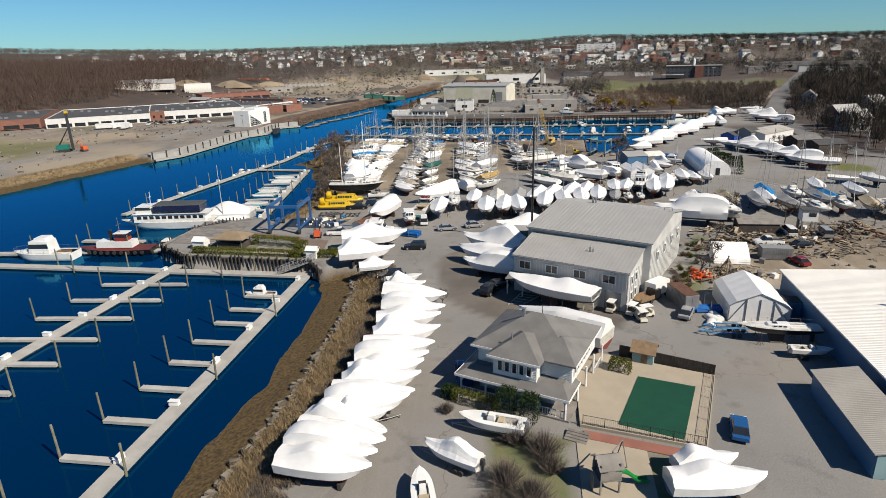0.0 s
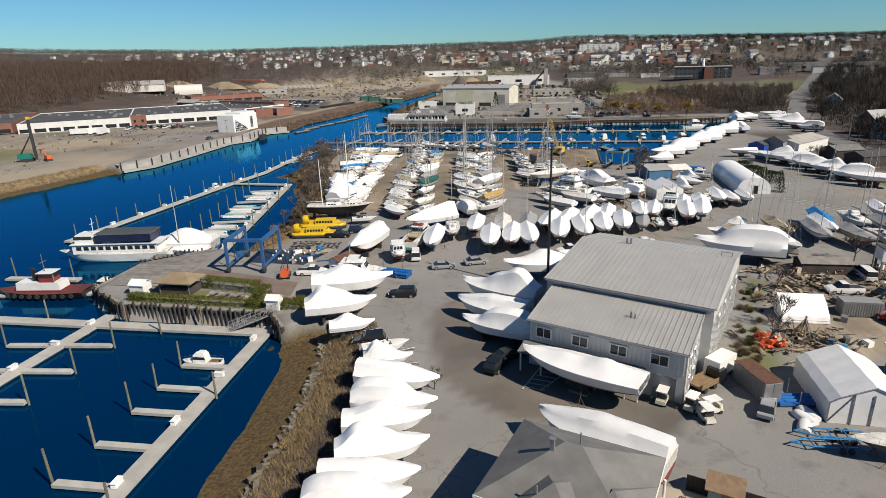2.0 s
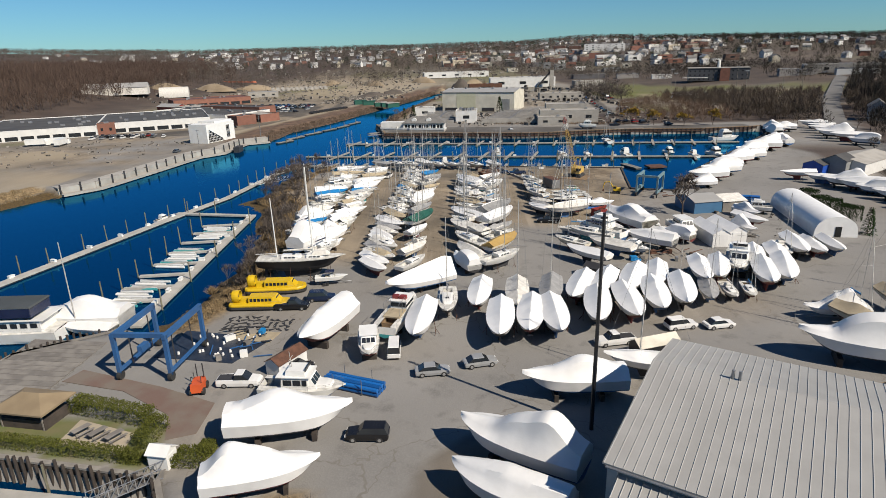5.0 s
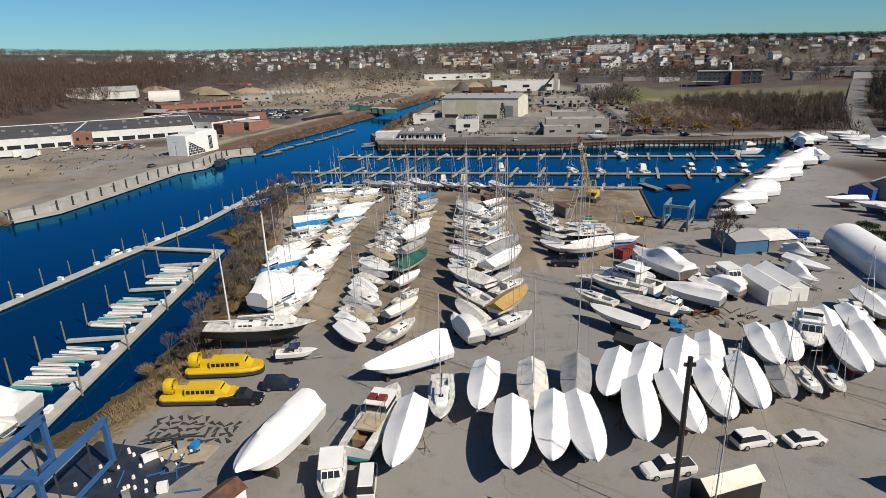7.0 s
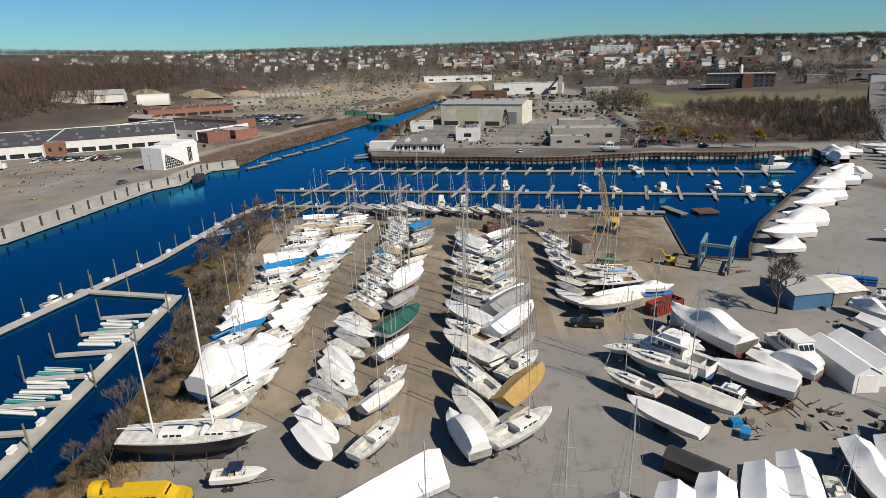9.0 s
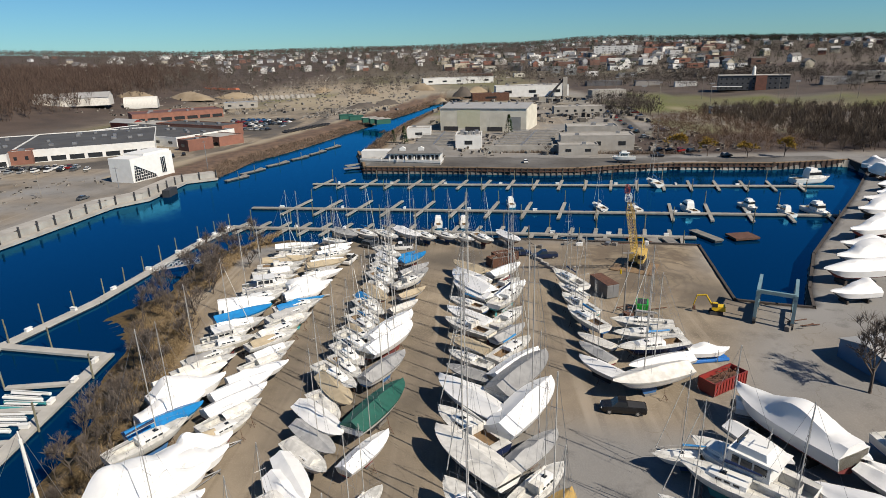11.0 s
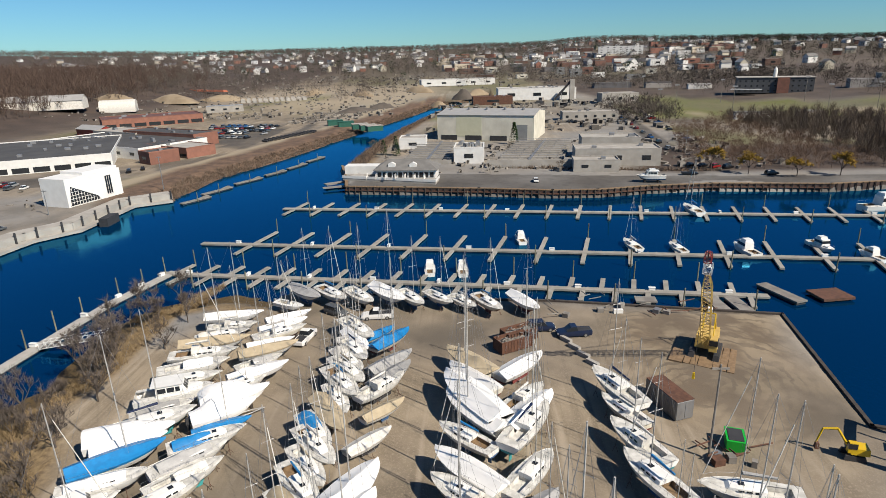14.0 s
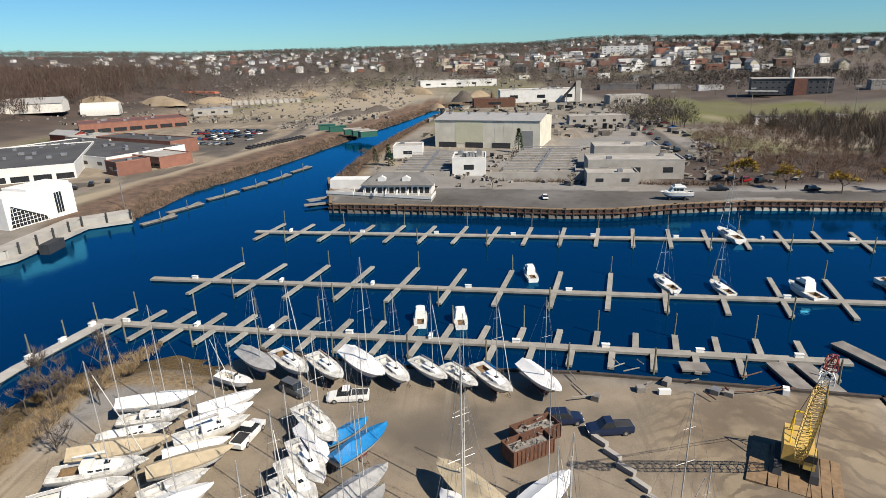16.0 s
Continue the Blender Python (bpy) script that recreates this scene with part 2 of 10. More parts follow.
gx = spread(-185, 150, 1.5, -3600, 3600)
gy = spread(20, 420, 1.5, -900, 4600)
X, Y = np.meshgrid(gx, gy)
wet = inside(X, Y, SHORE)
dist, QX, QY = line_dist(X, Y, SHORE, True)
sd = np.where(wet, dist, -dist)
soft_d = np.min([line_dist(X, Y, s)[0] for s in SOFT], axis=0)
hard_d = np.min([line_dist(X, Y, s)[0] for s in (WHARF, NORTH_SHORE, QUAY, WALK_WEST, [CANAL_EAST[0], CANAL_EAST[1]])], axis=0)
soft = soft_d < hard_d
Z = land_height(X, Y)
rough_n = waves(X, Y, 3.5, 8) * 0.25 + waves(X, Y, 1.3, 9) * 0.12
# natural banks: the top lies 9 m inland of the waterline, mud runs out below it
prof = WATER_Z + 2.75 * (0.35 * smooth(0, 6.5, -sd) + 0.65 * smooth(6, 11.5, -sd))
prof = np.where(sd > 0, WATER_Z - 0.16 * sd, prof) + rough_n * smooth(10, 6, np.abs(sd)) * smooth(0.2, 2.0, np.abs(sd))
Z = np.where(soft & (sd > -11), prof, Z)
near_near = line_dist(X, Y, NEAR_BANK[1:])[0]
snap = ~soft & (np.abs(sd) < 0.8)
X, Y = np.where(snap, QX, X), np.where(snap, QY, Y)
Z = np.where(snap, YARD_Z, Z)
Z = np.where(~soft & wet & ~snap, -6.0, Z)
Z = np.maximum(Z, -6)
rut = waves(X, Y, 2.2, 12)
Z += np.where((sd < -2) & (np.abs(X) < 160), 0.05 * waves(X, Y, 9, 13), 0)
Z += np.where(inside(X, Y, [(24, 272), (50, 268), (46, 236), (34, 240), (30, 256)]), 0.22 * waves(X, Y, 2.6, 51) + 0.3 * np.abs(waves(X, Y, 5, 52)), 0)
NY, NX = X.shape
quads = [(j * NX + i, j * NX + i + 1, (j + 1) * NX + i + 1, (j + 1) * NX + i) for j in range(NY - 1) for i in range(NX - 1)]
gm = bpy.data.meshes.new("ground")
gm.from_pydata(np.stack([X, Y, Z], -1).reshape(-1, 3).tolist(), [], quads)
gm.shade_smooth()
ground = tagged(new("ground", gm), "grey asphalt, gravel and bare earth boatyard ground with grassy banks", "ground", kind="structure")


def zone(name, v):
    gm.attributes.new(name, "FLOAT", "POINT").data.foreach_set("value", np.clip(v, 0, 1).astype(np.float32).ravel())


EARTH_POLY = [(4, 205), (30, 200), (52, 238), (56, 276), (15, 281), (-40, 287), (-62, 250), (-50, 200), (-35, 178), (-4, 178)]
FIELD = [(112, 610), (129, 563), (180, 550), (245, 545), (330, 540), (390, 600), (300, 636), (215, 690), (178, 750), (140, 815), (112, 720)]
n1 = waves(X, Y, 7, 20)
SUBURB = [(110, 560), (150, 545), (330, 525), (520, 620), (520, 1000), (60, 1000), (100, 830), (120, 720)]
RUT_POLY = [(27, 279), (53, 276), (50, 246), (38, 236), (26, 244), (22, 262)]
X, Y = X / 0.957, Y + 3.8
WEST_LOT = [(-158, 255), (-232, 110), (-360, 140), (-340, 380), (-230, 375), (-170, 330)]
SCRAP_POLY = [(42, 97), (54, 98), (80, 108), (96, 118), (94, 136), (62, 135), (54, 127), (46, 112)]
THICKET = [(33, 93), (42, 97), (46, 112), (54, 127), (51, 129), (45, 117), (37, 101)]
ROAD_X = np.interp(Y - 3.8, [195, 222, 252, 288, 328, 392, 485, 618], [150, 143, 148, 155, 166, 194, 244, 325])
hillside = np.maximum(smooth(4, 9, X * 0.957 - ROAD_X) * smooth(205, 225, Y), smooth(126, 132, X * 0.957 + 2 * n1) * smooth(214, 222, Y) * smooth(330, 300, Y)) * smooth(640, 600, Y)
e = inside(X, Y, EARTH_POLY)
ed = line_dist(X, Y, EARTH_POLY, True)[0] * np.where(e, 1, -1)
quay_yard = smooth(412, 400, Y) * smooth(-30, -20, X)
lots = smooth(-0.15, 0.25, waves(X, Y, 26, 31)) * smooth(-0.4, 0.2, waves(X, Y, 60, 32))
far_land = (smooth(380, 460, Y) * 0.75 + smooth(-112, -130, X) * 0.7) * (1 - 0.75 * lots * (np.hypot(X, Y) < 900)) * (1 - np.where(X > -60, quay_yard, 0))
band = smooth(5, 1, line_dist(X, Y, [(14, 158), (40, 166), (75, 188)])[0]) * 1.0
scrap_yard = smooth(0, 3, line_dist(X, Y, SCRAP_POLY, True)[0] * np.where(inside(X, Y, SCRAP_POLY), 1, -1) + 1.5 * n1)
west_lot = smooth(0, 8, line_dist(X, Y, WEST_LOT, True)[0] * np.where(inside(X, Y, WEST_LOT), 1, -1)) * smooth(-0.55, 0.25, waves(X, Y, 22, 71))
zone("dirt", np.maximum.reduce([scrap_yard, 0.95 * west_lot, smooth(-6, 6, ed + n1 * 4), band + 0.2 * n1 * (band > 0.1), np.clip(far_land + 0.5 * n1, 0, 1), smooth(58, 66, X) * smooth(118, 100, Y) * smooth(86, 96, Y)]))
lawn = smooth(0, 6, line_dist(X, Y, FIELD, True)[0] * np.where(inside(X, Y, FIELD), 1, -1)) * (0.85 + 0.4 * waves(X, Y, 25, 22))
hillg = smooth(600, 900, np.hypot(X, Y)) * 0.5
spot = smooth(0.3, 0.8, waves(X, Y, 18, 23)) * (far_land > 0.4) * 0.7
wharf_lawn = inside(X, Y, [(-60.6, 120), (-33.5, 116), (-36.5, 123.4), (-58.5, 127)]) * 0.85
road_verge = smooth(8, 4, line_dist(X, Y, [(199, 408), (215, 440)])[0]) * 1.2
club_lawn = np.maximum(inside(X, Y, [(2, 60), (10.5, 57), (8.5, 30), (0, 30)]) * 1.0, inside(X, Y, [(18.4, 55.2), (20.8, 54.8), (18, 30), (15.2, 30)])) * 0.75
zone("grass", np.maximum.reduce([0.7 * west_lot * smooth(0.1, 0.5, waves(X, Y, 11, 72)), lawn, 0.75 * smooth(-1, 2, line_dist(X, Y, THICKET, True)[0] * np.where(inside(X, Y, THICKET), 1, -1) + 2 * n1), smooth(9, 6, np.hypot(X - 130, Y - 201)), club_lawn, hillg * smooth(-0.2, 0.6, waves(X, Y, 90, 24)), spot, wharf_lawn, road_verge]))
reed = np.where(soft & (sd < 0), smooth(5.8, 6.8, -sd + n1 * 0.5) * smooth(14, 12, -sd + n1), 0)
zone("reed", reed)
tar = np.maximum.reduce([inside(X, Y, poly) * 1.0 for poly in ([(-48, 380), (-12, 377), (23, 368), (48, 370), (82, 384), (92, 385), (120, 374), (150, 375), (150, 390), (66, 394), (-10, 404), (-46, 404)], [(-214, 383), (-160, 392), (-150, 424), (-160, 424), (-200, 402)], [(-185, 585), (-128, 580), (-122, 478), (-150, 500)], [(-122, 470), (-152, 440), (-140, 420)])] + [smooth(w + 1, w - 1, line_dist(X, Y, ln)[0]) for w, ln in ((5, [(84, 400), (94, 470), (101, 540), (110, 640)]), (3.5, [(-150, 378), (-138, 395), (-121, 456), (-113, 570), (-130, 640)]), (3, [(-300, 560), (-240, 530), (-150, 500)]))])
DRIVE = [(0, 119), (-4.5, 114.7), (-6.9, 108), (-6.2, 101), (-5.5, 96.4), (-4.2, 91), (-0.3, 86), (3.8, 83), (13, 80), (22, 79), (30, 90), (10, 106)]
worn = line_dist(X * 0.957, Y - 3.8, DRIVE, True)[0] * np.where(inside(X * 0.957, Y - 3.8, DRIVE), 1, -1)
zone("worn", smooth(-0.6, 0.9, worn + 0.5 * n1))
zone("rut", smooth(-3, 4, line_dist(X, Y, RUT_POLY, True)[0] * np.where(inside(X, Y, RUT_POLY), 1, -1) + 2 * n1))
zone("tar", tar * (0.75 + 0.3 * n1))
sandy = np.maximum.reduce([smooth(13, 9, np.hypot((X - cx) / 1.5, Y - cy)) for cx, cy in ((160, 592), (196, 572), (262, 578), (165, 700))])
tan = 0.85 * smooth(-0.25, 0.4, waves(X, Y, 30, 61)) * inside(X, Y, [(-360, 700), (-230, 640), (-60, 590), (0, 760), (20, 900), (-120, 960), (-420, 940)])
verge = 0.9 * smooth(7, 4, line_dist(X, Y, [(-150, 372), (-132, 415), (-119, 470), (-106, 540), (-80, 610), (-50, 720)])[0] + 1.5 * n1)
sandy = np.maximum.reduce([sandy, tan, verge])
zone("sand", np.maximum(sandy, 0.8 * smooth(-0.1, 0.5, waves(X, Y, 14, 41)) * inside(X, Y, [(-150, 262), (-230, 120), (-330, 150), (-300, 330), (-210, 345), (-152, 305)])))
zone("mud", np.where(soft & (sd > -8), smooth(6.8, 5.8, -sd + n1 * 0.5), 0))
wood = smooth(800, 1300, np.hypot(X, Y)) * 0.8 + smooth(-240, -330, X) * smooth(380, 500, Y)
canal_w, canal_e = line_dist(X * 0.957, Y - 3.8, CANAL_WEST)[0], line_dist(X * 0.957, Y - 3.8, CANAL_EAST)[0]
zone("scrub", np.maximum(smooth(27, 20, canal_w + 4 * n1) * (X < -30), smooth(14, 9, canal_e + 3 * n1) * (Y > 425)))
suburb = 0.9 * smooth(0, 14, line_dist(X, Y, SUBURB, True)[0] * np.where(inside(X, Y, SUBURB), 1, -1) + 6 * n1) * (1 - np.clip(lawn, 0, 1))
zone("litter", np.maximum(np.maximum.reduce([wood, suburb, 0.95 * hillside]), smooth(60, 72, X) * smooth(395, 405, Y) * smooth(470, 455, Y)))


def ground_material():
    m = bpy.data.materials.new("yard_ground")
    m.use_nodes = True
    n, l = m.node_tree.nodes, m.node_tree.links
    p = n["Principled BSDF"]
    p.inputs["Roughness"].default_value = 0.9
    p.inputs["Specular IOR Level"].default_value = 0.25
    co = n.new("ShaderNodeTexCoord")

    def tex(scale, detail=5.0, stretch=None):
        t = n.new("ShaderNodeTexNoise")
        t.inputs["Scale"].default_value, t.inputs["Detail"].default_value = scale, detail
        if stretch:
            mp = n.new("ShaderNodeMapping")
            mp.inputs["Scale"].default_value, mp.inputs["Rotation"].default_value = stretch[:3], (0, 0, stretch[3])
            l.new(co.outputs["Object"], mp.inputs["Vector"])
            l.new(mp.outputs[0], t.inputs["Vector"])
        else:
            l.new(co.outputs["Object"], t.inputs["Vector"])
        return t.outputs["Fac"]

    def sharpen(v, lo, hi):
        r = n.new("ShaderNodeMapRange")
        r.inputs["From Min"].default_value, r.inputs["From Max"].default_value = lo, hi
        l.new(v, r.inputs["Value"])
        return r.outputs[0]

    def mixc(f, a, b):
        x = n.new("ShaderNodeMix")
        x.data_type = "RGBA"
        l.new(f, x.inputs["Factor"])
        for s, v in (("A", a), ("B", b)):
            if isinstance(v, tuple):
                x.inputs[s].default_value = (*toned(v), 1)
            else:
                l.new(v, x.inputs[s])
        return x.outputs["Result"]

    def attr(name):
        a = n.new("ShaderNodeAttribute")
        a.attribute_name = name
        return a.outputs["Fac"]

    grain, mid, broad = tex(5.0, 8.0), tex(0.35), tex(0.06)
    asphalt = mixc(sharpen(broad, 0.35, 0.65), (0.285, 0.276, 0.263), (0.23, 0.223, 0.212))
    asphalt = mixc(sharpen(mid, 0.56, 0.7), asphalt, (0.192, 0.186, 0.177))
    asphalt = mixc(sharpen(grain, 0.45, 1.0), asphalt, (0.29, 0.282, 0.27))
    crack = n.new("ShaderNodeTexVoronoi")
    crack.feature = "DISTANCE_TO_EDGE"
    crack.inputs["Scale"].default_value = 0.04
    wob = n.new("ShaderNodeMix")
    wob.data_type, wob.inputs["Factor"].default_value = "VECTOR", 0.5
    warp = n.new("ShaderNodeTexNoise")
    warp.inputs["Scale"].default_value = 0.4
    addv = n.new("ShaderNodeVectorMath")
    addv.operation = "MULTIPLY_ADD"
    addv.inputs[1].default_value = (5, 5, 0)
    l.new(co.outputs["Object"], warp.inputs["Vector"])
    l.new(warp.outputs["Color"], addv.inputs[0])
    l.new(co.outputs["Object"], addv.inputs[2])
    l.new(addv.outputs[0], crack.inputs["Vector"])
    asphalt = mixc(sharpen(crack.outputs["Distance"], 0.004, 0.0015), asphalt, (0.2, 0.188, 0.17))
    dirt = mixc(sharpen(tex(0.22), 0.35, 0.65), (0.36, 0.3, 0.22), (0.25, 0.205, 0.15))
    dirt = mixc(sharpen(tex(0.1, 8.0), 0.52, 0.68), dirt, (0.2, 0.165, 0.12))
    dirt = mixc(sharpen(tex(0.9, 4.0, (1.0, 0.03, 1, 0.02)), 0.56, 0.72), dirt, (0.21, 0.172, 0.125))
    dirt = mixc(sharpen(grain, 0.5, 0.8), dirt, (0.4, 0.33, 0.25))
    dirt = mixc(sharpen(tex(0.42, 5.0, (1.0, 0.05, 1, 0.02)), 0.55, 0.7), dirt, (0.45, 0.385, 0.3))
    furrow = n.new("ShaderNodeTexWave")
    furrow.wave_type, furrow.rings_direction = "RINGS", "Z"
    furrow.inputs["Scale"].default_value, furrow.inputs["Distortion"].default_value = 0.15, 20.0
    furrow.inputs["Detail"].default_value, furrow.inputs["Detail Scale"].default_value = 6.0, 0.7
    turn_ = n.new("ShaderNodeVectorMath")
    turn_.operation = "SUBTRACT"
    turn_.inputs[1].default_value = (31, 247, 0)
    l.new(co.outputs["Object"], turn_.inputs[0])
    l.new(turn_.outputs[0], furrow.inputs["Vector"])
    churn = n.new("ShaderNodeMath")
    churn.operation = "MULTIPLY"
    l.new(sharpen(furrow.outputs["Fac"], 0.66, 0.9), churn.inputs[0])
    blotch = n.new("ShaderNodeMath")
    blotch.operation = "MULTIPLY"
    l.new(attr("rut"), blotch.inputs[0])
    l.new(sharpen(tex(0.25, 6.0), 0.3, 0.56), blotch.inputs[1])
    l.new(blotch.outputs[0], churn.inputs[1])
    dirt = mixc(attr("rut"), dirt, mixc(sharpen(tex(0.2, 9.0), 0.42, 0.58), (0.33, 0.265, 0.18), (0.17, 0.13, 0.09)))
    dirt = mixc(churn.outputs[0], dirt, (0.165, 0.13, 0.092))
    grass = mixc(sharpen(tex(0.5), 0.35, 0.65), (0.115, 0.145, 0.03), (0.17, 0.155, 0.06))
    reed_c = mixc(sharpen(tex(1.6, 6.0), 0.35, 0.65), (0.33, 0.245, 0.135), (0.17, 0.12, 0.07))
    mud_c = mixc(sharpen(tex(2.4, 8.0), 0.35, 0.65), (0.055, 0.039, 0.019), (0.15, 0.1, 0.04))
    litter = mixc(sharpen(tex(0.05, 8.0), 0.35, 0.65), (0.1, 0.074, 0.06), (0.065, 0.05, 0.042))
    patch = sharpen(tex(0.018, 7.0), 0.42, 0.6)
    dirt = mixc(patch, dirt, mixc(sharpen(tex(0.12, 6.0), 0.4, 0.62), (0.24, 0.2, 0.155), (0.14, 0.12, 0.095)))
    c = asphalt
    c = mixc(attr("worn"), c, mixc(sharpen(tex(0.16, 6.0), 0.38, 0.64), (0.17, 0.154, 0.136), (0.128, 0.117, 0.104)))
    c = mixc(attr("dirt"), c, dirt)
    c = mixc(attr("grass"), c, grass)
    c = mixc(attr("tar"), c, mixc(sharpen(mid, 0.4, 0.65), (0.092, 0.084, 0.076), (0.068, 0.063, 0.058)))
    c = mixc(attr("sand"), c, (0.38, 0.32, 0.23))
    c = mixc(attr("litter"), c, litter)
    c = mixc(attr("reed"), c, reed_c)
    c = mixc(attr("mud"), c, mud_c)
    c = mixc(attr("scrub"), c, mixc(sharpen(tex(0.3, 7.0), 0.36, 0.64), (0.19, 0.125, 0.085), (0.105, 0.072, 0.052)))
    l.new(c, p.inputs["Base Color"])
    bp = n.new("ShaderNodeBump")
    bp.inputs["Strength"].default_value, bp.inputs["Distance"].default_value = 0.5, 0.08
    l.new(grain, bp.inputs["Height"])
    l.new(bp.outputs[0], p.inputs["Normal"])
    return m


gm.materials.append(ground_material())


def water_material():
    m = bpy.data.materials.new("creek_water")
    m.use_nodes = True
    n, l = m.node_tree.nodes, m.node_tree.links
    p = n["Principled BSDF"]
    p.inputs["Base Color"].default_value = (0.0, 0.012, 0.042, 1)
    p.inputs["Roughness"].default_value = 0.8
    p.inputs["Specular IOR Level"].default_value = 0.0
    co = n.new("ShaderNodeTexCoord")
    a, b = n.new("ShaderNodeTexNoise"), n.new("ShaderNodeTexNoise")
    a.inputs["Scale"].default_value, a.inputs["Detail"].default_value = 1.4, 3.0
    b.inputs["Scale"].default_value, b.inputs["Detail"].default_value = 0.05, 3.0
    l.new(co.outputs["Object"], a.inputs["Vector"])
    l.new(co.outputs["Object"], b.inputs["Vector"])
    bp = n.new("ShaderNodeBump")
    bp.inputs["Distance"].default_value = 0.1
    mr = n.new("ShaderNodeMapRange")
    mr.inputs["From Min"].default_value, mr.inputs["From Max"].default_value = 0.4, 0.65
    mr.inputs["To Min"].default_value, mr.inputs["To Max"].default_value = 0.12, 0.3
    l.new(b.outputs["Fac"], mr.inputs["Value"])
    l.new(mr.outputs[0], bp.inputs["Strength"])
    l.new(a.outputs["Fac"], bp.inputs["Height"])
    gloss, fres, mix = n.new("ShaderNodeBsdfGlossy"), n.new("ShaderNodeFresnel"), n.new("ShaderNodeMixShader")
    gloss.inputs["Color"].default_value, gloss.inputs["Roughness"].default_value = (0.1, 0.62, 1.0, 1), 0.07
    fres.inputs["IOR"].default_value = 1.36
    for node in (p, gloss, fres):
        l.new(bp.outputs[0], node.inputs["Normal"])
    l.new(fres.outputs[0], mix.inputs[0])
    l.new(p.outputs[0], mix.inputs[1])
    l.new(gloss.outputs[0], mix.inputs[2])
    l.new(mix.outputs[0], n["Material Output"].inputs["Surface"])
    return m


bm = prism(bmesh.new(), [(-900, -700), (300, -700), (300, 900), (-900, 900)], WATER_Z - 0.5, WATER_Z)
tagged(part("water", bm, water_material()), "deep blue calm tidal creek and marina water", "water", kind="structure")


def along(line, step, start=0.0):
    """Points every step metres along a line, with the heading there."""
    out, need = [], start
    for (ax, ay), (bx, by) in zip(line, line[1:]):
        d = math.hypot(bx - ax, by - ay)
        while need <= d:
            out.append((ax + (bx - ax) * need / d, ay + (by - ay) * need / d, math.degrees(math.atan2(by - ay, bx - ax))))
            need += step
        need -= d
    return out


def wall_run(bm, line, z0, z1, thick, out=0.0):
    """A wall along a line; out moves it to the line's right-hand side."""
    for (ax, ay), (bx, by) in zip(line, line[1:]):
        d, a = math.hypot(bx - ax, by - ay), math.atan2(by - ay, bx - ax)
        cx, cy = (ax + bx) / 2 + out * math.sin(a), (ay + by) / 2 - out * math.cos(a)
        box(bm, (cx, cy, (z0 + z1) / 2), (d + thick * 0.9, thick, z1 - z0), math.degrees(a))
    return bm


# sheet-pile quay across the basin, with fender piles
quay_wall = tagged(part("quay_wall", wall_run(bmesh.new(), QUAY + [CANAL_EAST[1]], -5, YARD_Z - 0.15, 0.8, 0.1), mat("dark_rusty_sheet_pile", (0.085, 0.045, 0.034), (0.04, 0.026, 0.022), 0.9, big=0.4, fine=6)), "long rusty steel sheet pile quay wall", "quay wall", kind="structure")
part("cap", wall_run(bmesh.new(), QUAY + [CANAL_EAST[1]], YARD_Z - 0.145, YARD_Z + 0.15, 1.0, 0.1), TEAK, quay_wall)
part("wale", wall_run(bmesh.new(), QUAY[1:], 0.5, 0.9, 0.3, -0.55), RUST, quay_wall)
pm = None
for x, y, a in along(QUAY, 2.3):
    if pm is None:
        pm = T(((0, 0, -4), (0, 0, 2.0), 0.2, 0.18, 6))
        ob = part("fender_pile", pm, DARKWOOD, quay_wall)
        pm = ob.data
    else:
        ob = new("fender_pile", pm)
        ob.parent = quay_wall
    ob.location = (x - 0.62 * math.sin(radians(a)), y + 0.62 * math.cos(radians(a)), 0)
north_wall = tagged(part("bulkhead", wall_run(bmesh.new(), NORTH_SHORE[:3] + NORTH_SHORE[3:], -5, YARD_Z + 0.05, 0.7, 0.0), DARKWOOD), "dark timber bulkhead holding the yard's edge", "bulkhead", kind="structure")
part("cap", wall_run(bmesh.new(), NORTH_SHORE, YARD_Z + 0.054, YARD_Z + 0.3, 0.5, 0.0), DARKWOOD, north_wall)
walk_wall = tagged(part("bulkhead", wall_run(bmesh.new(), WALK_WEST, -5, YARD_Z + 0.15, 0.9, 0.0), CONC), "pale concrete bulkhead along the far bank", "bulkhead", kind="structure")
def ribbon(line, lo, hi, z0, z1):
    """A continuous slab along a line, between two offsets to its right-hand side."""
    rings = []
    for i, (x, y) in enumerate(line):
        p, q = line[max(0, i - 1)], line[min(len(line) - 1, i + 1)]
        d = math.hypot(q[0] - p[0], q[1] - p[1])
        nx, ny = (q[1] - p[1]) / d, -(q[0] - p[0]) / d
        rings.append([(x + nx * o, y + ny * o, z) for o, z in ((lo, z0), (hi, z0), (hi, z1), (lo, z1))])
    return loft(bmesh.new(), rings, closed=True)


part("promenade", ribbon(WALK_WEST, 0.46, 5.0, YARD_Z - 0.2, YARD_Z + 0.2), CONC, walk_wall)
pm = None
for x, y, a in along(WALK_WEST, 6.5):
    if pm is None:
        ob = part("pile", T(((0, 0, -4), (0, 0, 3.2), 0.3, 0.28, 8)), BLACKB, walk_wall)
        pm = ob.data
    else:
        ob = new("pile", pm)
        ob.parent = walk_wall
    ob.location = (x - 0.75 * math.sin(radians(a)), y + 0.75 * math.cos(radians(a)), 0)
part("landing", ribbon(WALK_WEST, -3.0, -0.5, -0.6, 0.1), CONC, walk_wall)
part("fender_dock", B(((-111.5, 344, 0.4), (2.6, 7, 2.6), 4)), BLACKB, walk_wall)

# ---- floating docks ----
DOCK_Z = -0.2
PILE_ME, BOX_ME, DOCKS = [], [], []


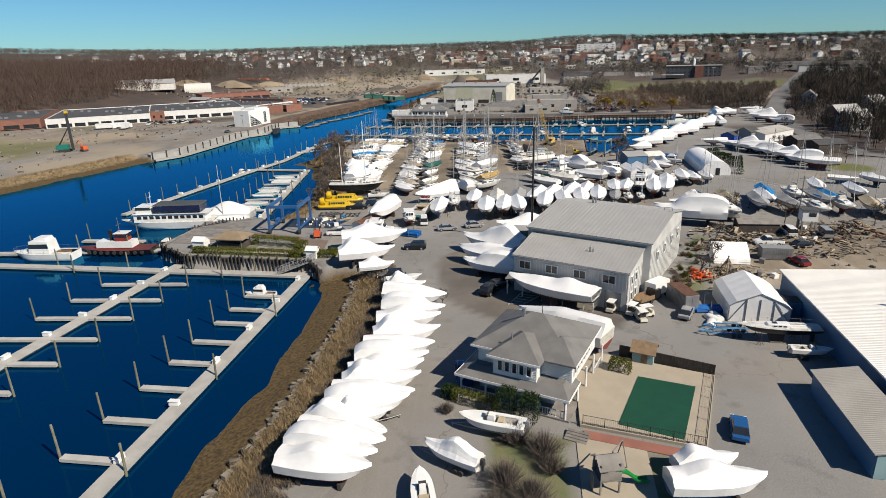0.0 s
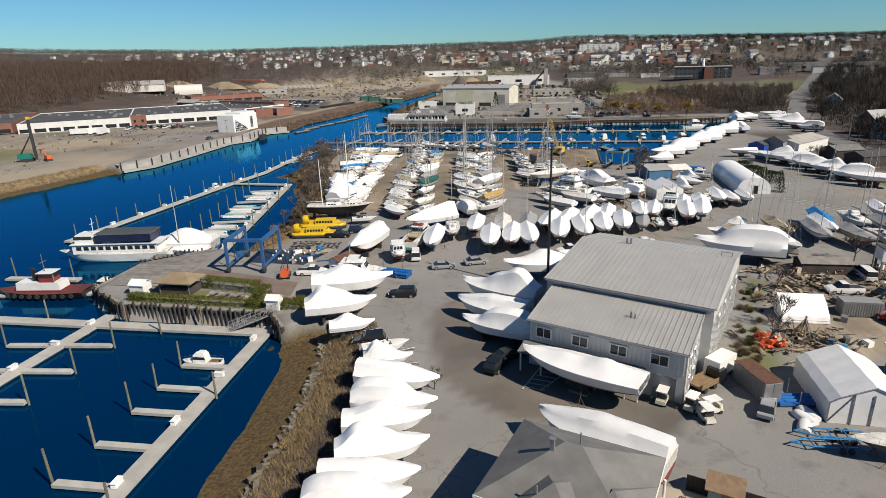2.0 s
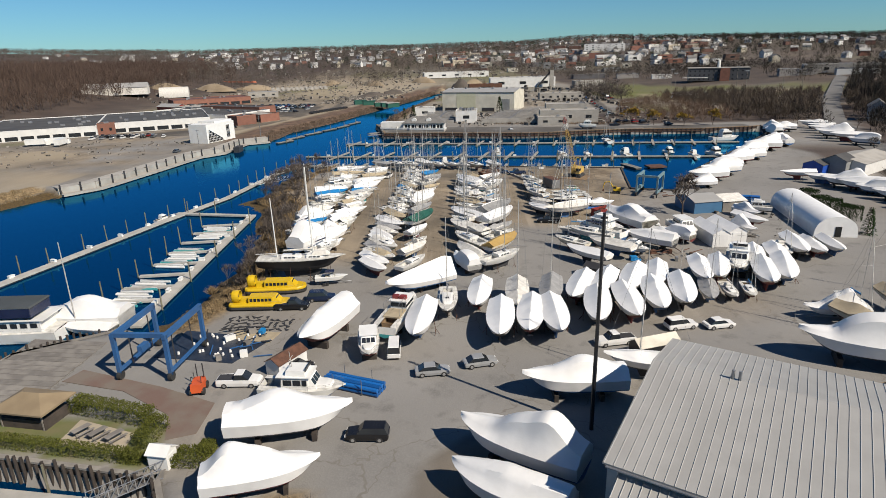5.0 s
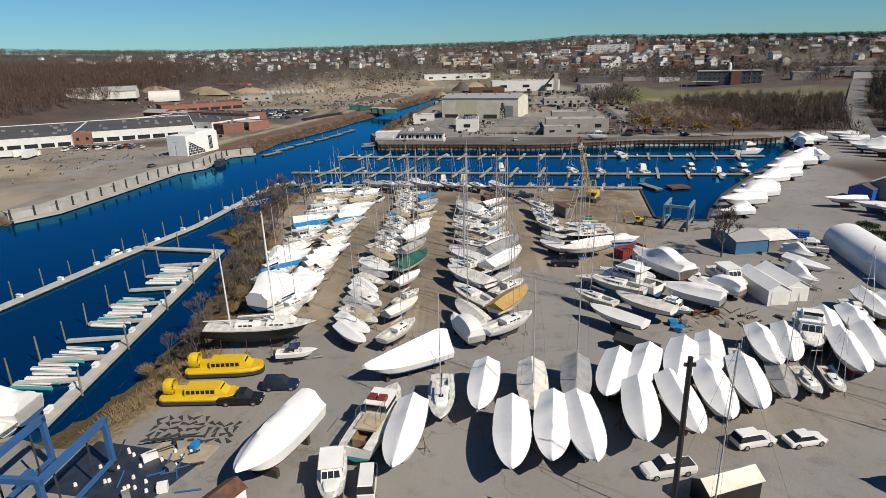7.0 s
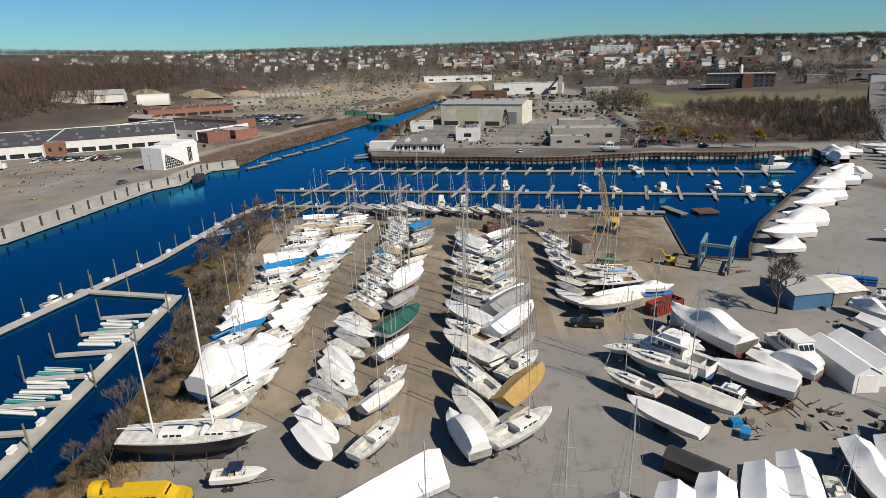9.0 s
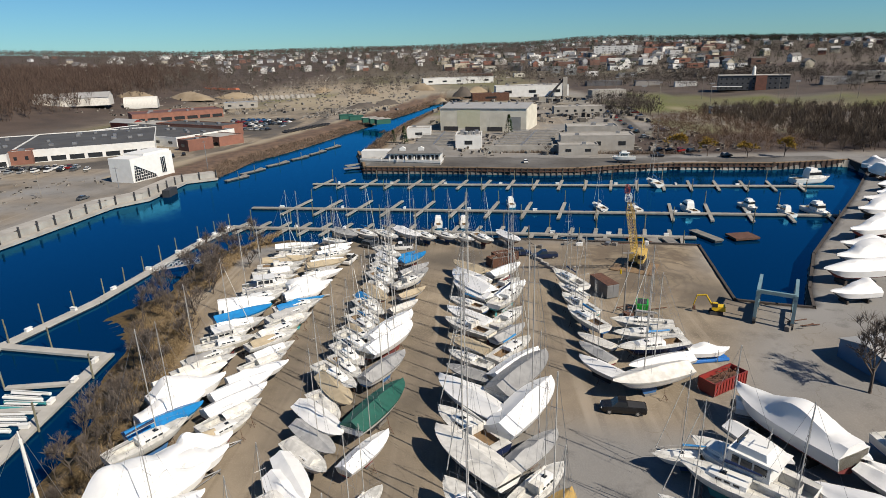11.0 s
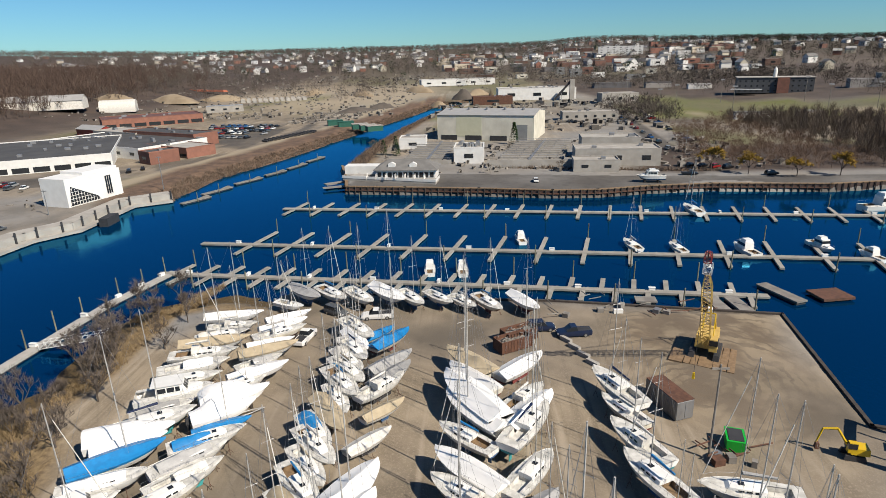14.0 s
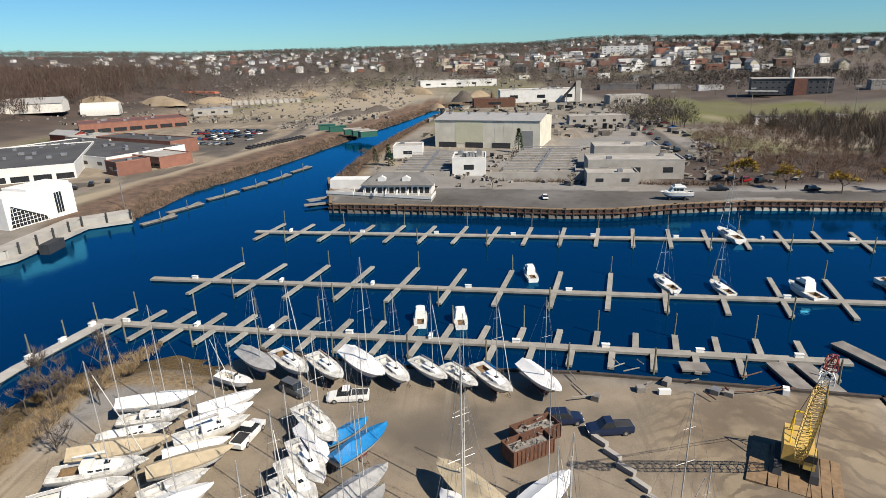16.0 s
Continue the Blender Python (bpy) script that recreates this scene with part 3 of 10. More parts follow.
def berth(x, y):
    """A place of the docks' plan, on the water."""
    return 0.981 * x, y - 0.019 * (y - float(np.interp(y, [120, 160, 220, 260], [0, 99.6, 99.6, 201])))


def pile(parent, x, y, top=3.2):
    if not PILE_ME:
        ob = part("mooring_post", T(((0, 0, -5), (0, 0, 1), 0.16, 0.13, 7)), PILE, parent)
        PILE_ME.append(ob.data)
    else:
        ob = new("mooring_post", PILE_ME[0])
        ob.parent = parent
    ob.matrix_basis = pose(x, y, top - 1, random.uniform(-1.2, 1.2), random.uniform(-1.2, 1.2), random.uniform(0, 360))


def power_box(parent, x, y, rz):
    """A white dock box or power pedestal."""
    if len(BOX_ME) < 1:
        bm = B(((0, 0, 0.3), (1.3, 0.6, 0.55), 0, 0.12), ((0, 0, 0.6), (1.36, 0.66, 0.08)))
        BOX_ME.append(part("dock_box", bm, WHITE, parent).data)
        ob = parent.children[-1]
    else:
        ob = new("dock_box", BOX_ME[0])
        ob.parent = parent
    ob.matrix_basis = pose(x, y, DOCK_Z + 0.02, 0, 0, rz)


def deck_strip(bm, a, b, w, z=DOCK_Z):
    d, ang = math.hypot(b[0] - a[0], b[1] - a[1]), math.atan2(b[1] - a[1], b[0] - a[0])
    box(bm, ((a[0] + b[0]) / 2, (a[1] + b[1]) / 2, z - 0.2), (d, w, 0.4), math.degrees(ang))
    return bm


def float_strip(bm, a, b, w):
    d, ang = math.hypot(b[0] - a[0], b[1] - a[1]), math.atan2(b[1] - a[1], b[0] - a[0])
    box(bm, ((a[0] + b[0]) / 2, (a[1] + b[1]) / 2, DOCK_Z - 0.5), (d - 0.3, w * 0.85, 0.5), math.degrees(ang))
    return bm


def dock(a, b, w, label, fingers=(), piles=(), boxes=0, planks=DOCKW):
    """A floating dock from a to b; fingers are (metres along, length, side, width, turn, pile)."""
    a, b = berth(*a), berth(*b)
    o = thing("floating_dock", label, "dock", "marina docks")
    dz = DOCK_Z + 0.006 * (len(DOCKS) % 5)
    DOCKS.append(o)
    part("deck", deck_strip(bmesh.new(), a, b, w, dz), planks, o)
    part("float", float_strip(bmesh.new(), a, b, w), BLACKB, o)
    L, ang = math.hypot(b[0] - a[0], b[1] - a[1]), math.atan2(b[1] - a[1], b[0] - a[0])
    ux, uy = math.cos(ang), math.sin(ang)
    for s, ln, side, fw, turn, pl in fingers:
        s *= 0.981
        fa = ang + side * math.pi / 2 + radians(turn)
        r = (a[0] + ux * s + math.cos(fa) * w / 2, a[1] + uy * s + math.sin(fa) * w / 2)
        e = (r[0] + math.cos(fa) * ln, r[1] + math.sin(fa) * ln)
        part("finger", deck_strip(bmesh.new(), r, e, fw, DOCK_Z - 0.03), planks, o)
        if pl:
            pile(o, e[0] + math.cos(fa) * 0.3, e[1] + math.sin(fa) * 0.3, 3.4 + random.uniform(-0.3, 0.5))
    for s, off in piles:
        s *= 0.981
        pile(o, a[0] + ux * s - uy * off, a[1] + uy * s + ux * off, 3.4 + random.uniform(-0.4, 0.5))
    boxes = int(boxes * 0.75)
    for i in range(boxes):
        s = L * (i + 0.5) / boxes
        power_box(o, a[0] + ux * s - uy * w * 0.28, a[1] + uy * s + ux * w * 0.28, math.degrees(ang) + random.choice((0, 0, 90)))
    return o


dock((-42, 15), (-33, 113.5), 2.0, "grey timber floating dock along the reed bank", [(s, 6.6, 1, 0.95, -0.5, 1) for s in (9, 16.5, 24, 31.2, 38.5, 45.8, 53.2, 60.2, 66.8, 73.6, 79.2, 85.2)], [(s, -1.15) for s in (37, 57, 78, 93)], 13)
dock((-78, 20), (-63, 118), 2.0, "grey timber floating dock with fingers on both sides", [(s, 7.4, d, 0.95, 8, 1) for s in (12, 20, 28, 36, 44, 48, 56, 64, 72, 80, 88) for d in (1, -1)], [], 18)
dock((-120.3, 120.8), (-33.8, 111.1), 2.2, "long grey cross dock joining the finger docks", [], [(s, 1.3) for s in (12, 30, 47, 62, 76)] + [(36, -1.3), (70, -1.3)])
dock((-96, 136), (-80, 135), 1.6, "short grey service dock beside the wharf", [], [(1, 1), (14, 1)])
dock((-112, 127), (-62, 128.5), 1.8, "grey dock beside the moored tugboat", [], [(9, 1), (20, 1), (33, -1)], 5)
dock((-57.2, 152), (-62.8, 224.5), 2.0, "pale concrete-decked dock with a bend of fingers", [(s, 9.5, 1, 1.0, 4, 1) for s in (12, 19, 26, 33, 41, 49, 57, 64)], [(s, -1.2) for s in (8, 22, 38, 52, 66)], 16)
dock((-86.5, 227.5), (-63.5, 224), 1.6, "grey cross dock at the basin's end", [], [(3, 1), (12, 1)])
OUT = [(-100, 160), (-93, 190), (-86.5, 219), (-79, 246), (-75.5, 283), (-71, 302)]
for a, b in zip(OUT, OUT[1:]):
    dock(a, b, 2.0, "long grey breakwater dock along the channel", [], [(s, 1.15) for s in range(4, int(math.hypot(b[0] - a[0], b[1] - a[1])), 7)], 4)


def basin_dock(a, b, w, roots, la, lb, skip=0.0):
    ang = math.atan2(b[1] - a[1], b[0] - a[0])
    f = []
    for i, x in enumerate(roots):
        s = (x - a[0]) / math.cos(ang)
        f.append((s, la, 1, 1.0, -8, i % 2 == 0))
        f.append((s + skip, lb, -1, 1.0, -8, i % 2 == 1))
    dock(a, b, w, "weathered grey basin dock with many finger piers", f, [], 12, DOCKT)


basin_dock((-74, 301), (58, 285.5), 1.7, [-70 + 6.4 * i for i in range(20)], 5.6, 5.2, 2.8)
basin_dock((-74, 324), (112, 304.5), 1.7, [-59.5 + 10.8 * i for i in range(16)], 11.0, 7.0)
basin_dock((-63, 361), (125, 343), 1.7, [-59 + 9.1 * i for i in range(20)], 7.5, 6.5)
for x, y, s, r in ((46.5, 280.5, 9, 95), (50.5, 280.3, 9, 95), (61, 287, 10, 110), (33.5, 283.8, 4, -5)):
    o = thing("work_float", "bare grey timber work float moored at the bulkhead", "float", "work floats")
    part("deck", B(((0, 0, DOCK_Z), (s, 2.6, 0.3))), TIMBER, o)
    part("float", B(((0, 0, DOCK_Z - 0.45), (s - 0.4, 2.2, 0.6))), BLACKB, o)
    o.matrix_basis = pose(*berth(x, y), 0, 0, 0, r)
o = thing("work_float", "brown timber raft floating in the basin", "float", "work floats")
part("deck", B(((0, 0, DOCK_Z - 0.1), (6.5, 5, 0.5))), RUST, o)
o.matrix_basis = pose(*berth(70, 286), 0, 0, 0, 10)
for x, y, s, r in ((-99, 375, 12, 62), (-97.5, 390, 14, 65), (-92, 408, 14, 62), (-86, 424, 12, 62), (-81, 440, 14, 70), (-77, 458, 14, 70)):
    o = thing("small_dock", "small grey dock along the canal bank", "dock", "canal docks")
    part("deck", B(((0, 0, DOCK_Z - 0.1), (s, 1.8, 0.3)), ((s * 0.4, 1.6, DOCK_Z - 0.1), (4.5, 1.2, 0.28), 20)), TIMBER, o)
    part("float", B(((0, 0, DOCK_Z - 0.45), (s - 0.5, 1.5, 0.4))), BLACKB, o)
    pile(o, 0, -1.0, 2.5)
    o.matrix_basis = pose(*berth(x, y), 0, 0, 0, r)

# timber wharf with its pile wall, sheds and lawn
wharf = thing("wharf", "dark timber pile wharf with lawn and planked apron", "wharf", kind="structure")
for a, b in zip(WHARF, WHARF[1:]):
    part("wall", wall_run(bmesh.new(), [a, b], -5, YARD_Z - 0.1, 0.5, 0.1), DARKWOOD, wharf)
    part("cap", wall_run(bmesh.new(), [a, b], YARD_Z - 0.096, YARD_Z + 0.15, 0.6, 0.1), TIMBER, wharf)
pm = None
for x, y, a in along(WHARF, 0.85):
    px, py = x - 0.35 * math.sin(radians(a)), y + 0.35 * math.cos(radians(a))
    if pm is None:
        ob = part("pile", T(((0, 0, -6), (0, 0, 0), 0.19, 0.17, 7)), DARKWOOD, wharf)
        pm = ob.data
    else:
        ob = new("pile", pm)
        ob.parent = wharf
    ob.location = (px, py, YARD_Z + 0.35 + random.uniform(-0.5, 0.7))
for i in range(14):
    part("plank", B(((-60.5, 124.2 + i * 1.25, YARD_Z + 0.1), (12, 1.18, 0.1), -5)), TIMBER, wharf)


# ---- buildings ----
ROOFG = mat("grey_metal_roofing", (0.42, 0.415, 0.4), (0.36, 0.355, 0.34), 0.5, 0.0, big=0.3, fine=3, bump=0.05)
SIDING = mat("pale_grey_metal_siding", (0.6, 0.6, 0.58), (0.52, 0.52, 0.5), 0.5, big=0.3, fine=4, bump=0.05)
SHINGLE = mat("grey_asphalt_shingle", (0.21, 0.205, 0.195), (0.15, 0.145, 0.14), 0.9, big=0.5, fine=9, bump=0.4)
CLAP = mat("white_painted_clapboard", (0.72, 0.72, 0.7), (0.62, 0.62, 0.6), 0.6, big=0.4, fine=6)
TRIMW = mat("white_trim_paint", (0.78, 0.78, 0.76), (0.7, 0.7, 0.68), 0.5)
BRICK = mat("red_brown_brick", (0.3, 0.13, 0.09), (0.22, 0.1, 0.07), 0.85, big=0.4, fine=10, vary=0.15)
DARKROOF = mat("black_flat_roof", (0.045, 0.045, 0.048), (0.08, 0.08, 0.08), 0.9, big=0.1, fine=2)
WROOF = mat("white_corrugated_roofing", (0.7, 0.69, 0.66), (0.6, 0.59, 0.56), 0.5, big=0.3, fine=3)
BLUEW = mat("blue_metal_siding", (0.07, 0.2, 0.36), (0.06, 0.16, 0.3), 0.5, big=0.3, fine=3)
TEALW = mat("pale_teal_siding", (0.32, 0.48, 0.5), (0.26, 0.4, 0.42), 0.6)
CREAMW = mat("cream_metal_siding", (0.7, 0.67, 0.57), (0.64, 0.61, 0.51), 0.6, big=0.2, fine=3)
PAVING = mat("sand_coloured_paving", (0.45, 0.39, 0.3), (0.38, 0.33, 0.25), 0.85, big=0.4, fine=8)


def window(parent, m, w, h, panes=2, name="window", frame_mat=TRIMW):
    """A window lying in the xz plane of m, facing -y."""
    o = part(name, B(((0, -0.03, 0), (w, 0.06, h))), GLASS, parent)
    o.matrix_basis = m
    f = [((0, -0.06, h / 2), (w + 0.2, 0.14, 0.14)), ((0, -0.06, -h / 2), (w + 0.2, 0.14, 0.14)), ((-w / 2, -0.06, 0), (0.14, 0.14, h)), ((w / 2, -0.06, 0), (0.14, 0.14, h))]
    for i in range(1, panes):
        f.append(((-w / 2 + w * i / panes, -0.06, 0), (0.09, 0.12, h)))
    part("window_frame", B(*f), frame_mat, o)
    return o


def gable(bm, x0, x1, y0, y1, z0, ze, zr, at=0.5):
    """Walls of a gabled block, ridge along x."""
    ym = y0 + (y1 - y0) * at
    ring = lambda x: [(x, y0, z0), (x, y0, ze), (x, ym, zr), (x, y1, ze), (x, y1, z0)]
    return loft(bm, [ring(x0), ring(x1)], closed=True)


def roof_sheet(bm, x0, x1, y0, y1, ze, zr, t=0.16, at=0.5):
    """Two sloping slabs over a gabled block."""
    ym = y0 + (y1 - y0) * at
    ring = lambda x: [(x, y0, ze), (x, ym, zr), (x, y1, ze), (x, y1, ze + t), (x, ym, zr + t), (x, y0, ze + t)]
    return loft(bm, [ring(x0), ring(x1)], closed=True)


def seams(bm, x0, x1, step, pts, r=0.05):
    """Raised seams across x, running along the line pts of (y, z)."""
    n = int((x1 - x0) / step)
    for i in range(n + 1):
        x = x0 + (x1 - x0) * i / n
        for (ya, za), (yb, zb) in zip(pts, pts[1:]):
            tube(bm, (x, ya, za), (x, yb, zb), r, r, 4)
    return bm


# the boat shed with its lower front wing; x runs along the eaves
shed = thing("boat_shed", "large grey metal boat shed with seamed gable roof", "shed", m=pose(20.0, 97.2, YARD_Z, 0, 0, -30))
AW, MW, MD = 9.6, 10.8, 23.5
part("wall", gable(bmesh.new(), -MW, MW, 0, MD, 0, 8.9, 10.6, 0.62), SIDING, shed)
part("roof", roof_sheet(bmesh.new(), -MW - 0.3, MW + 0.3, -0.4, MD + 0.4, 8.95, 10.75, 0.16, 0.62), ROOFG, shed)
part("seam", seams(bmesh.new(), -MW - 0.2, MW + 0.2, 0.75, [(-0.38, 9.12), (MD * 0.625, 10.92), (MD + 0.38, 9.12)]), ROOFG, shed)
bm = bmesh.new()
ring = lambda x: [(x, -8.2, 0), (x, -8.2, 6.4), (x, -0.02, 8.1), (x, -0.02, 0)]
loft(bm, [ring(-AW), ring(AW)], closed=True)
part("wing_wall", bm, SIDING, shed)
bm = bmesh.new()
ring = lambda x: [(x, -8.6, 6.38), (x, -0.02, 8.16), (x, -0.02, 8.32), (x, -8.6, 6.54)]
loft(bm, [ring(-AW - 0.3), ring(AW + 0.3)], closed=True)
part("wing_roof", bm, ROOFG, shed)
part("seam", seams(bmesh.new(), -AW - 0.2, AW + 0.2, 0.62, [(-8.58, 6.58), (-0.1, 8.35)]), ROOFG, shed)
part("gutter", T(((-AW - 0.3, -8.65, 6.35), (AW + 0.3, -8.65, 6.35), 0.1), ((-MW, -0.5, 8.9), (MW, -0.5, 8.9), 0.1), ((AW, -8.4, 6.3), (AW, -8.4, 0.2), 0.06)), STEEL, shed)
bm = bmesh.new()
for i in range(36):
    x = -AW + 0.3 + i * 2 * (AW - 0.3) / 35
    box(bm, (x, -8.235, 5.0), (0.12, 0.07, 2.7))
for i in range(30):
    y = -8 + i * (MD + 8) / 30
    box(bm, ((MW if y > 0 else AW) + 0.03, y, 3.6 if y > 0 else 2.95), (0.06, 0.12, 7.2 if y > 0 else 5.9))
part("rib", bm, SIDING, shed)
for i in range(4):
    window(shed, pose(-7.6 + i * 4.75, -8.28, 4.95), 2.0, 1.35)
for y, z in ((-6.4, 4.7), (-4.2, 4.7), (-6.3, 2.0), (-4.0, 2.0)):
    window(shed, pose(AW + 0.06, y, z, 0, 0, 90), 1.0, 1.4, 1)
for y in (4.5, 9.5, 15, 20):
    window(shed, pose(MW + 0.07, y, 5.6, 0, 0, 90), 1.0, 1.6, 1)
bm = bmesh.new()
ring = lambda x: [(x, -10.6, 2.6), (x, -8.2, 3.3), (x, -8.2, 3.45), (x, -10.6, 2.75)]
loft(bm, [ring(-AW - 0.6), ring(5.2)], closed=True)
part("porch_roof", bm, SHINGLE, shed)
for x in (-9.8, -7, -3.5, 0, 3.5, 5):
    part("porch_post", B(((x, -10.4, 1.3), (0.18, 0.18, 2.6))), TRIMW, shed)
part("garage_door", B(((7.4, -8.24, 1.5), (2.6, 0.1, 3.0))), GREYP, shed)
part("roof_vent", T(((2, -4, 7.2), (2, -4, 8.3), 0.12), ((2.5, -4, 7.2), (2.5, -4, 8.1), 0.1), ((-4, 14.6, 10), (-4, 14.6, 11.8), 0.15), ((-3.4, 14.6, 10), (-3.4, 14.6, 11.8), 0.15), ((9, 16, 10), (9, 16, 11.2), 0.05), ((10.4, 16, 10), (10.4, 16, 11.2), 0.05), ((9, 16, 11.2), (10.4, 16, 11.2), 0.05)), STEEL, shed)

# clubhouse with hipped roofs and a columned porch
CLUB_GREEN = []
club = thing("clubhouse", "white clapboard clubhouse with grey hipped roof and porch", "house", m=pose(-1.3, 62.2, YARD_Z, 0, 0, -26))


def hip(bm, x0, x1, y0, y1, z0, z1, rx0, rx1, ry, t=0.2):
    """A hipped roof with its ridge from (rx0, ry) to (rx1, ry)."""
    e = [bm.verts.new((x, y, z0)) for x, y in ((x0, y0), (x1, y0), (x1, y1), (x0, y1))]
    u = [bm.verts.new((x, y, z0 - t)) for x, y in ((x0, y0), (x1, y0), (x1, y1), (x0, y1))]
    a, b = bm.verts.new((rx0, ry, z1)), bm.verts.new((rx1, ry, z1))
    for f in ((e[0], e[1], b, a), (e[1], e[2], b), (e[2], e[3], a, b), (e[3], e[0], a), u[::-1]):
        bm.faces.new(f)
    for i in range(4):
        bm.faces.new((u[i], u[(i + 1) % 4], e[(i + 1) % 4], e[i]))
    return bm


part("wall", B(((6.2, 7.4, 1.6), (9.4, 10.2, 3.2)), ((7.05, 7.4, 4.65), (11.5, 10.0, 2.9)), ((6.6, 1.8, 4.65), (5.3, 2.2, 2.9))), CLAP, club)
bm = bmesh.new()
for z in np.arange(3.4, 6.0, 0.22):
    box(bm, (7.05, 2.38, z), (11.54, 0.03, 0.025))
    box(bm, (6.6, 0.68, z), (5.34, 0.03, 0.025))
    box(bm, (12.82, 7.4, z), (0.03, 10.0, 0.025))
part("clapboard", bm, CLAP, club)
part("roof", hip(bmesh.new(), 0.6, 13.4, 1.7, 13.0, 6.0, 9.0, 6.2, 7.6, 7.4), SHINGLE, club)
part("bay_roof", hip(bmesh.new(), 3.4, 9.8, 0.1, 8.4, 6.02, 8.1, 6.55, 6.65, 3.4), SHINGLE, club)
part("gable_roof", hip(bmesh.new(), 9.0, 13.42, 1.6, 9.0, 6.01, 7.7, 10.6, 10.8, 5.0), SHINGLE, club)
bm = bmesh.new()
loft(bm, [[(-0.5, -0.5, 2.9), (13.4, -0.5, 2.9), (13.4, 4.0, 2.9), (-0.5, 9.5, 2.9)], [(1.2, 1.2, 3.75), (12.2, 1.2, 3.75), (12.2, 4.0, 3.75), (1.2, 9.5, 3.75)]], closed=True)
part("porch_roof", bm, SHINGLE, club)
part("fascia", B(((6.45, -0.52, 2.82), (13.9, 0.06, 0.3)), ((13.42, 1.7, 2.82), (0.06, 4.4, 0.3)), ((-0.52, 4.5, 2.82), (0.06, 10, 0.3)), ((7, 1.68, 5.9), (12.8, 0.06, 0.26)), ((6.6, 0.08, 5.9), (6.4, 0.06, 0.26)), ((13.42, 7.3, 5.9), (0.06, 11.2, 0.26))), TRIMW, club)
for x, y in [(0.1 + 3.2 * i, 0) for i in range(5)] + [(13.1, 4.1), (13.1, 7.6), (13.1, 11.0), (13.4, 14.0), (0.1, 3.4), (0.1, 6.8)]:
    part("column", T(((x, y, 0), (x, y, 3.0), 0.14, 0.12, 8)), TRIMW, club)
for i in range(4):
    x = 1.7 + 3.2 * i
    bm = bmesh.new()
    for a0 in range(8):
        u, v = math.pi * a0 / 8, math.pi * (a0 + 1) / 8
        tube(bm, (x + 1.5 * math.cos(u), 0, 2.0 + 0.75 * math.sin(u)), (x + 1.5 * math.cos(v), 0, 2.0 + 0.75 * math.sin(v)), 0.08, 0.08, 4)
    part("arch", bm, TRIMW, club)
bm = bmesh.new()
for i in range(43):
    box(bm, (0.1 + i * 0.3, 0, 0.7), (0.05, 0.05, 0.85))
box(bm, (6.5, 0, 1.15), (12.8, 0.1, 0.08))
box(bm, (6.5, 0, 0.3), (12.8, 0.1, 0.08))
for i in range(8):
    box(bm, (13.3, 11.0 + i * 0.38, 0.7), (0.05, 0.05, 0.85))
box(bm, (13.3, 12.4, 1.15), (0.1, 3.0, 0.08))
part("porch_rail", bm, TRIMW, club)
part("porch_floor", B(((6.6, 6.5, 0.12), (13.6, 13.4, 0.24))), TIMBER, club)
for i in range(5):
    window(club, pose(4.85 + i * 0.88, 0.68, 4.75), 0.62, 1.35, 1)
for i in range(6):
    window(club, pose(12.82, 3.4 + i * 1.15, 4.8, 0, 0, 90), 0.75, 1.3, 1)
for i in range(4):
    window(club, pose(2.6 + i * 2.4, 2.28, 1.5), 1.4, 1.5, 2)
part("chimney", B(((5.4, 6.6, 8.9), (0.35, 0.35, 1.3)), ((5.4, 6.6, 9.56), (0.5, 0.5, 0.08))), STEEL, club)
part("roof_vent", T(((5.6, 2.4, 7.2), (5.6, 2.4, 8.2), 0.09), ((7.3, 8.0, 8.6), (7.3, 8.0, 9.8), 0.06)), STEEL, club)
steps = thing("garden_steps", "weathered timber steps down from the pool terrace", "steps", m=pose(11.6, 54.6, YARD_Z, 0, 0, -26))
for i in range(4):
    part("tread", B(((0, -0.5 - i * 0.42, 0.32 - i * 0.08), (2.4, 0.42, 0.1))), TIMBER, steps)
for i, (u, v, sx, sy, h) in enumerate(((2.6, -1.6, 5.6, 1.3, 1.5), (6.6, -1.6, 1.9, 1.9, 3.1), (9.3, -1.5, 1.9, 1.9, 3.0), (-0.9, -1.2, 1.6, 1.4, 1.3), (16.0, 13.2, 2.6, 1.8, 1.7))):
    CLUB_GREEN.append((-1.3 + 0.899 * u + 0.438 * v, 62.2 - 0.438 * u + 0.899 * v, sx, sy, h))

# pool terrace
POOLG = mat("green_pool_cover", (0.008, 0.075, 0.035), (0.006, 0.06, 0.028), 0.55, big=0.6, fine=12, bump=0.2)
terrace = tagged(part("pool_terrace", prism(bmesh.new(), [(14.5, 77), (31.5, 69.5), (25.0, 55.3), (12.3, 59.3)], -0.3, 0.35), PAVING), "sand-coloured paved pool terrace", "terrace", kind="structure")
cover = tagged(part("pool_cover", prism(bmesh.new(), [(21.6, 69.2), (28.0, 66.8), (23.0, 56.6), (16.6, 59.3)], 0.354, 0.42), POOLG), "dark green winter cover over a rectangular pool", "pool cover")
yard = tagged(part("play_yard", prism(bmesh.new(), [(11.5, 57.5), (18.6, 55.4), (15.2, 30), (8.5, 30)], -0.3, 0.1), PAVING), "sand-covered play yard beside the pool", "paving", kind="structure")
BRICKP = mat("brick_paving", (0.36, 0.15, 0.1), (0.27, 0.11, 0.08), 0.85, big=0.5, fine=12)
brick_path = tagged(part("brick_path", prism(bmesh.new(), [(12.6, 58.6), (25.0, 54.6), (24.5, 53.2), (12.3, 57.2)], -0.3, 0.14), BRICKP), "narrow red brick path beside the pool terrace", "path", kind="structure")


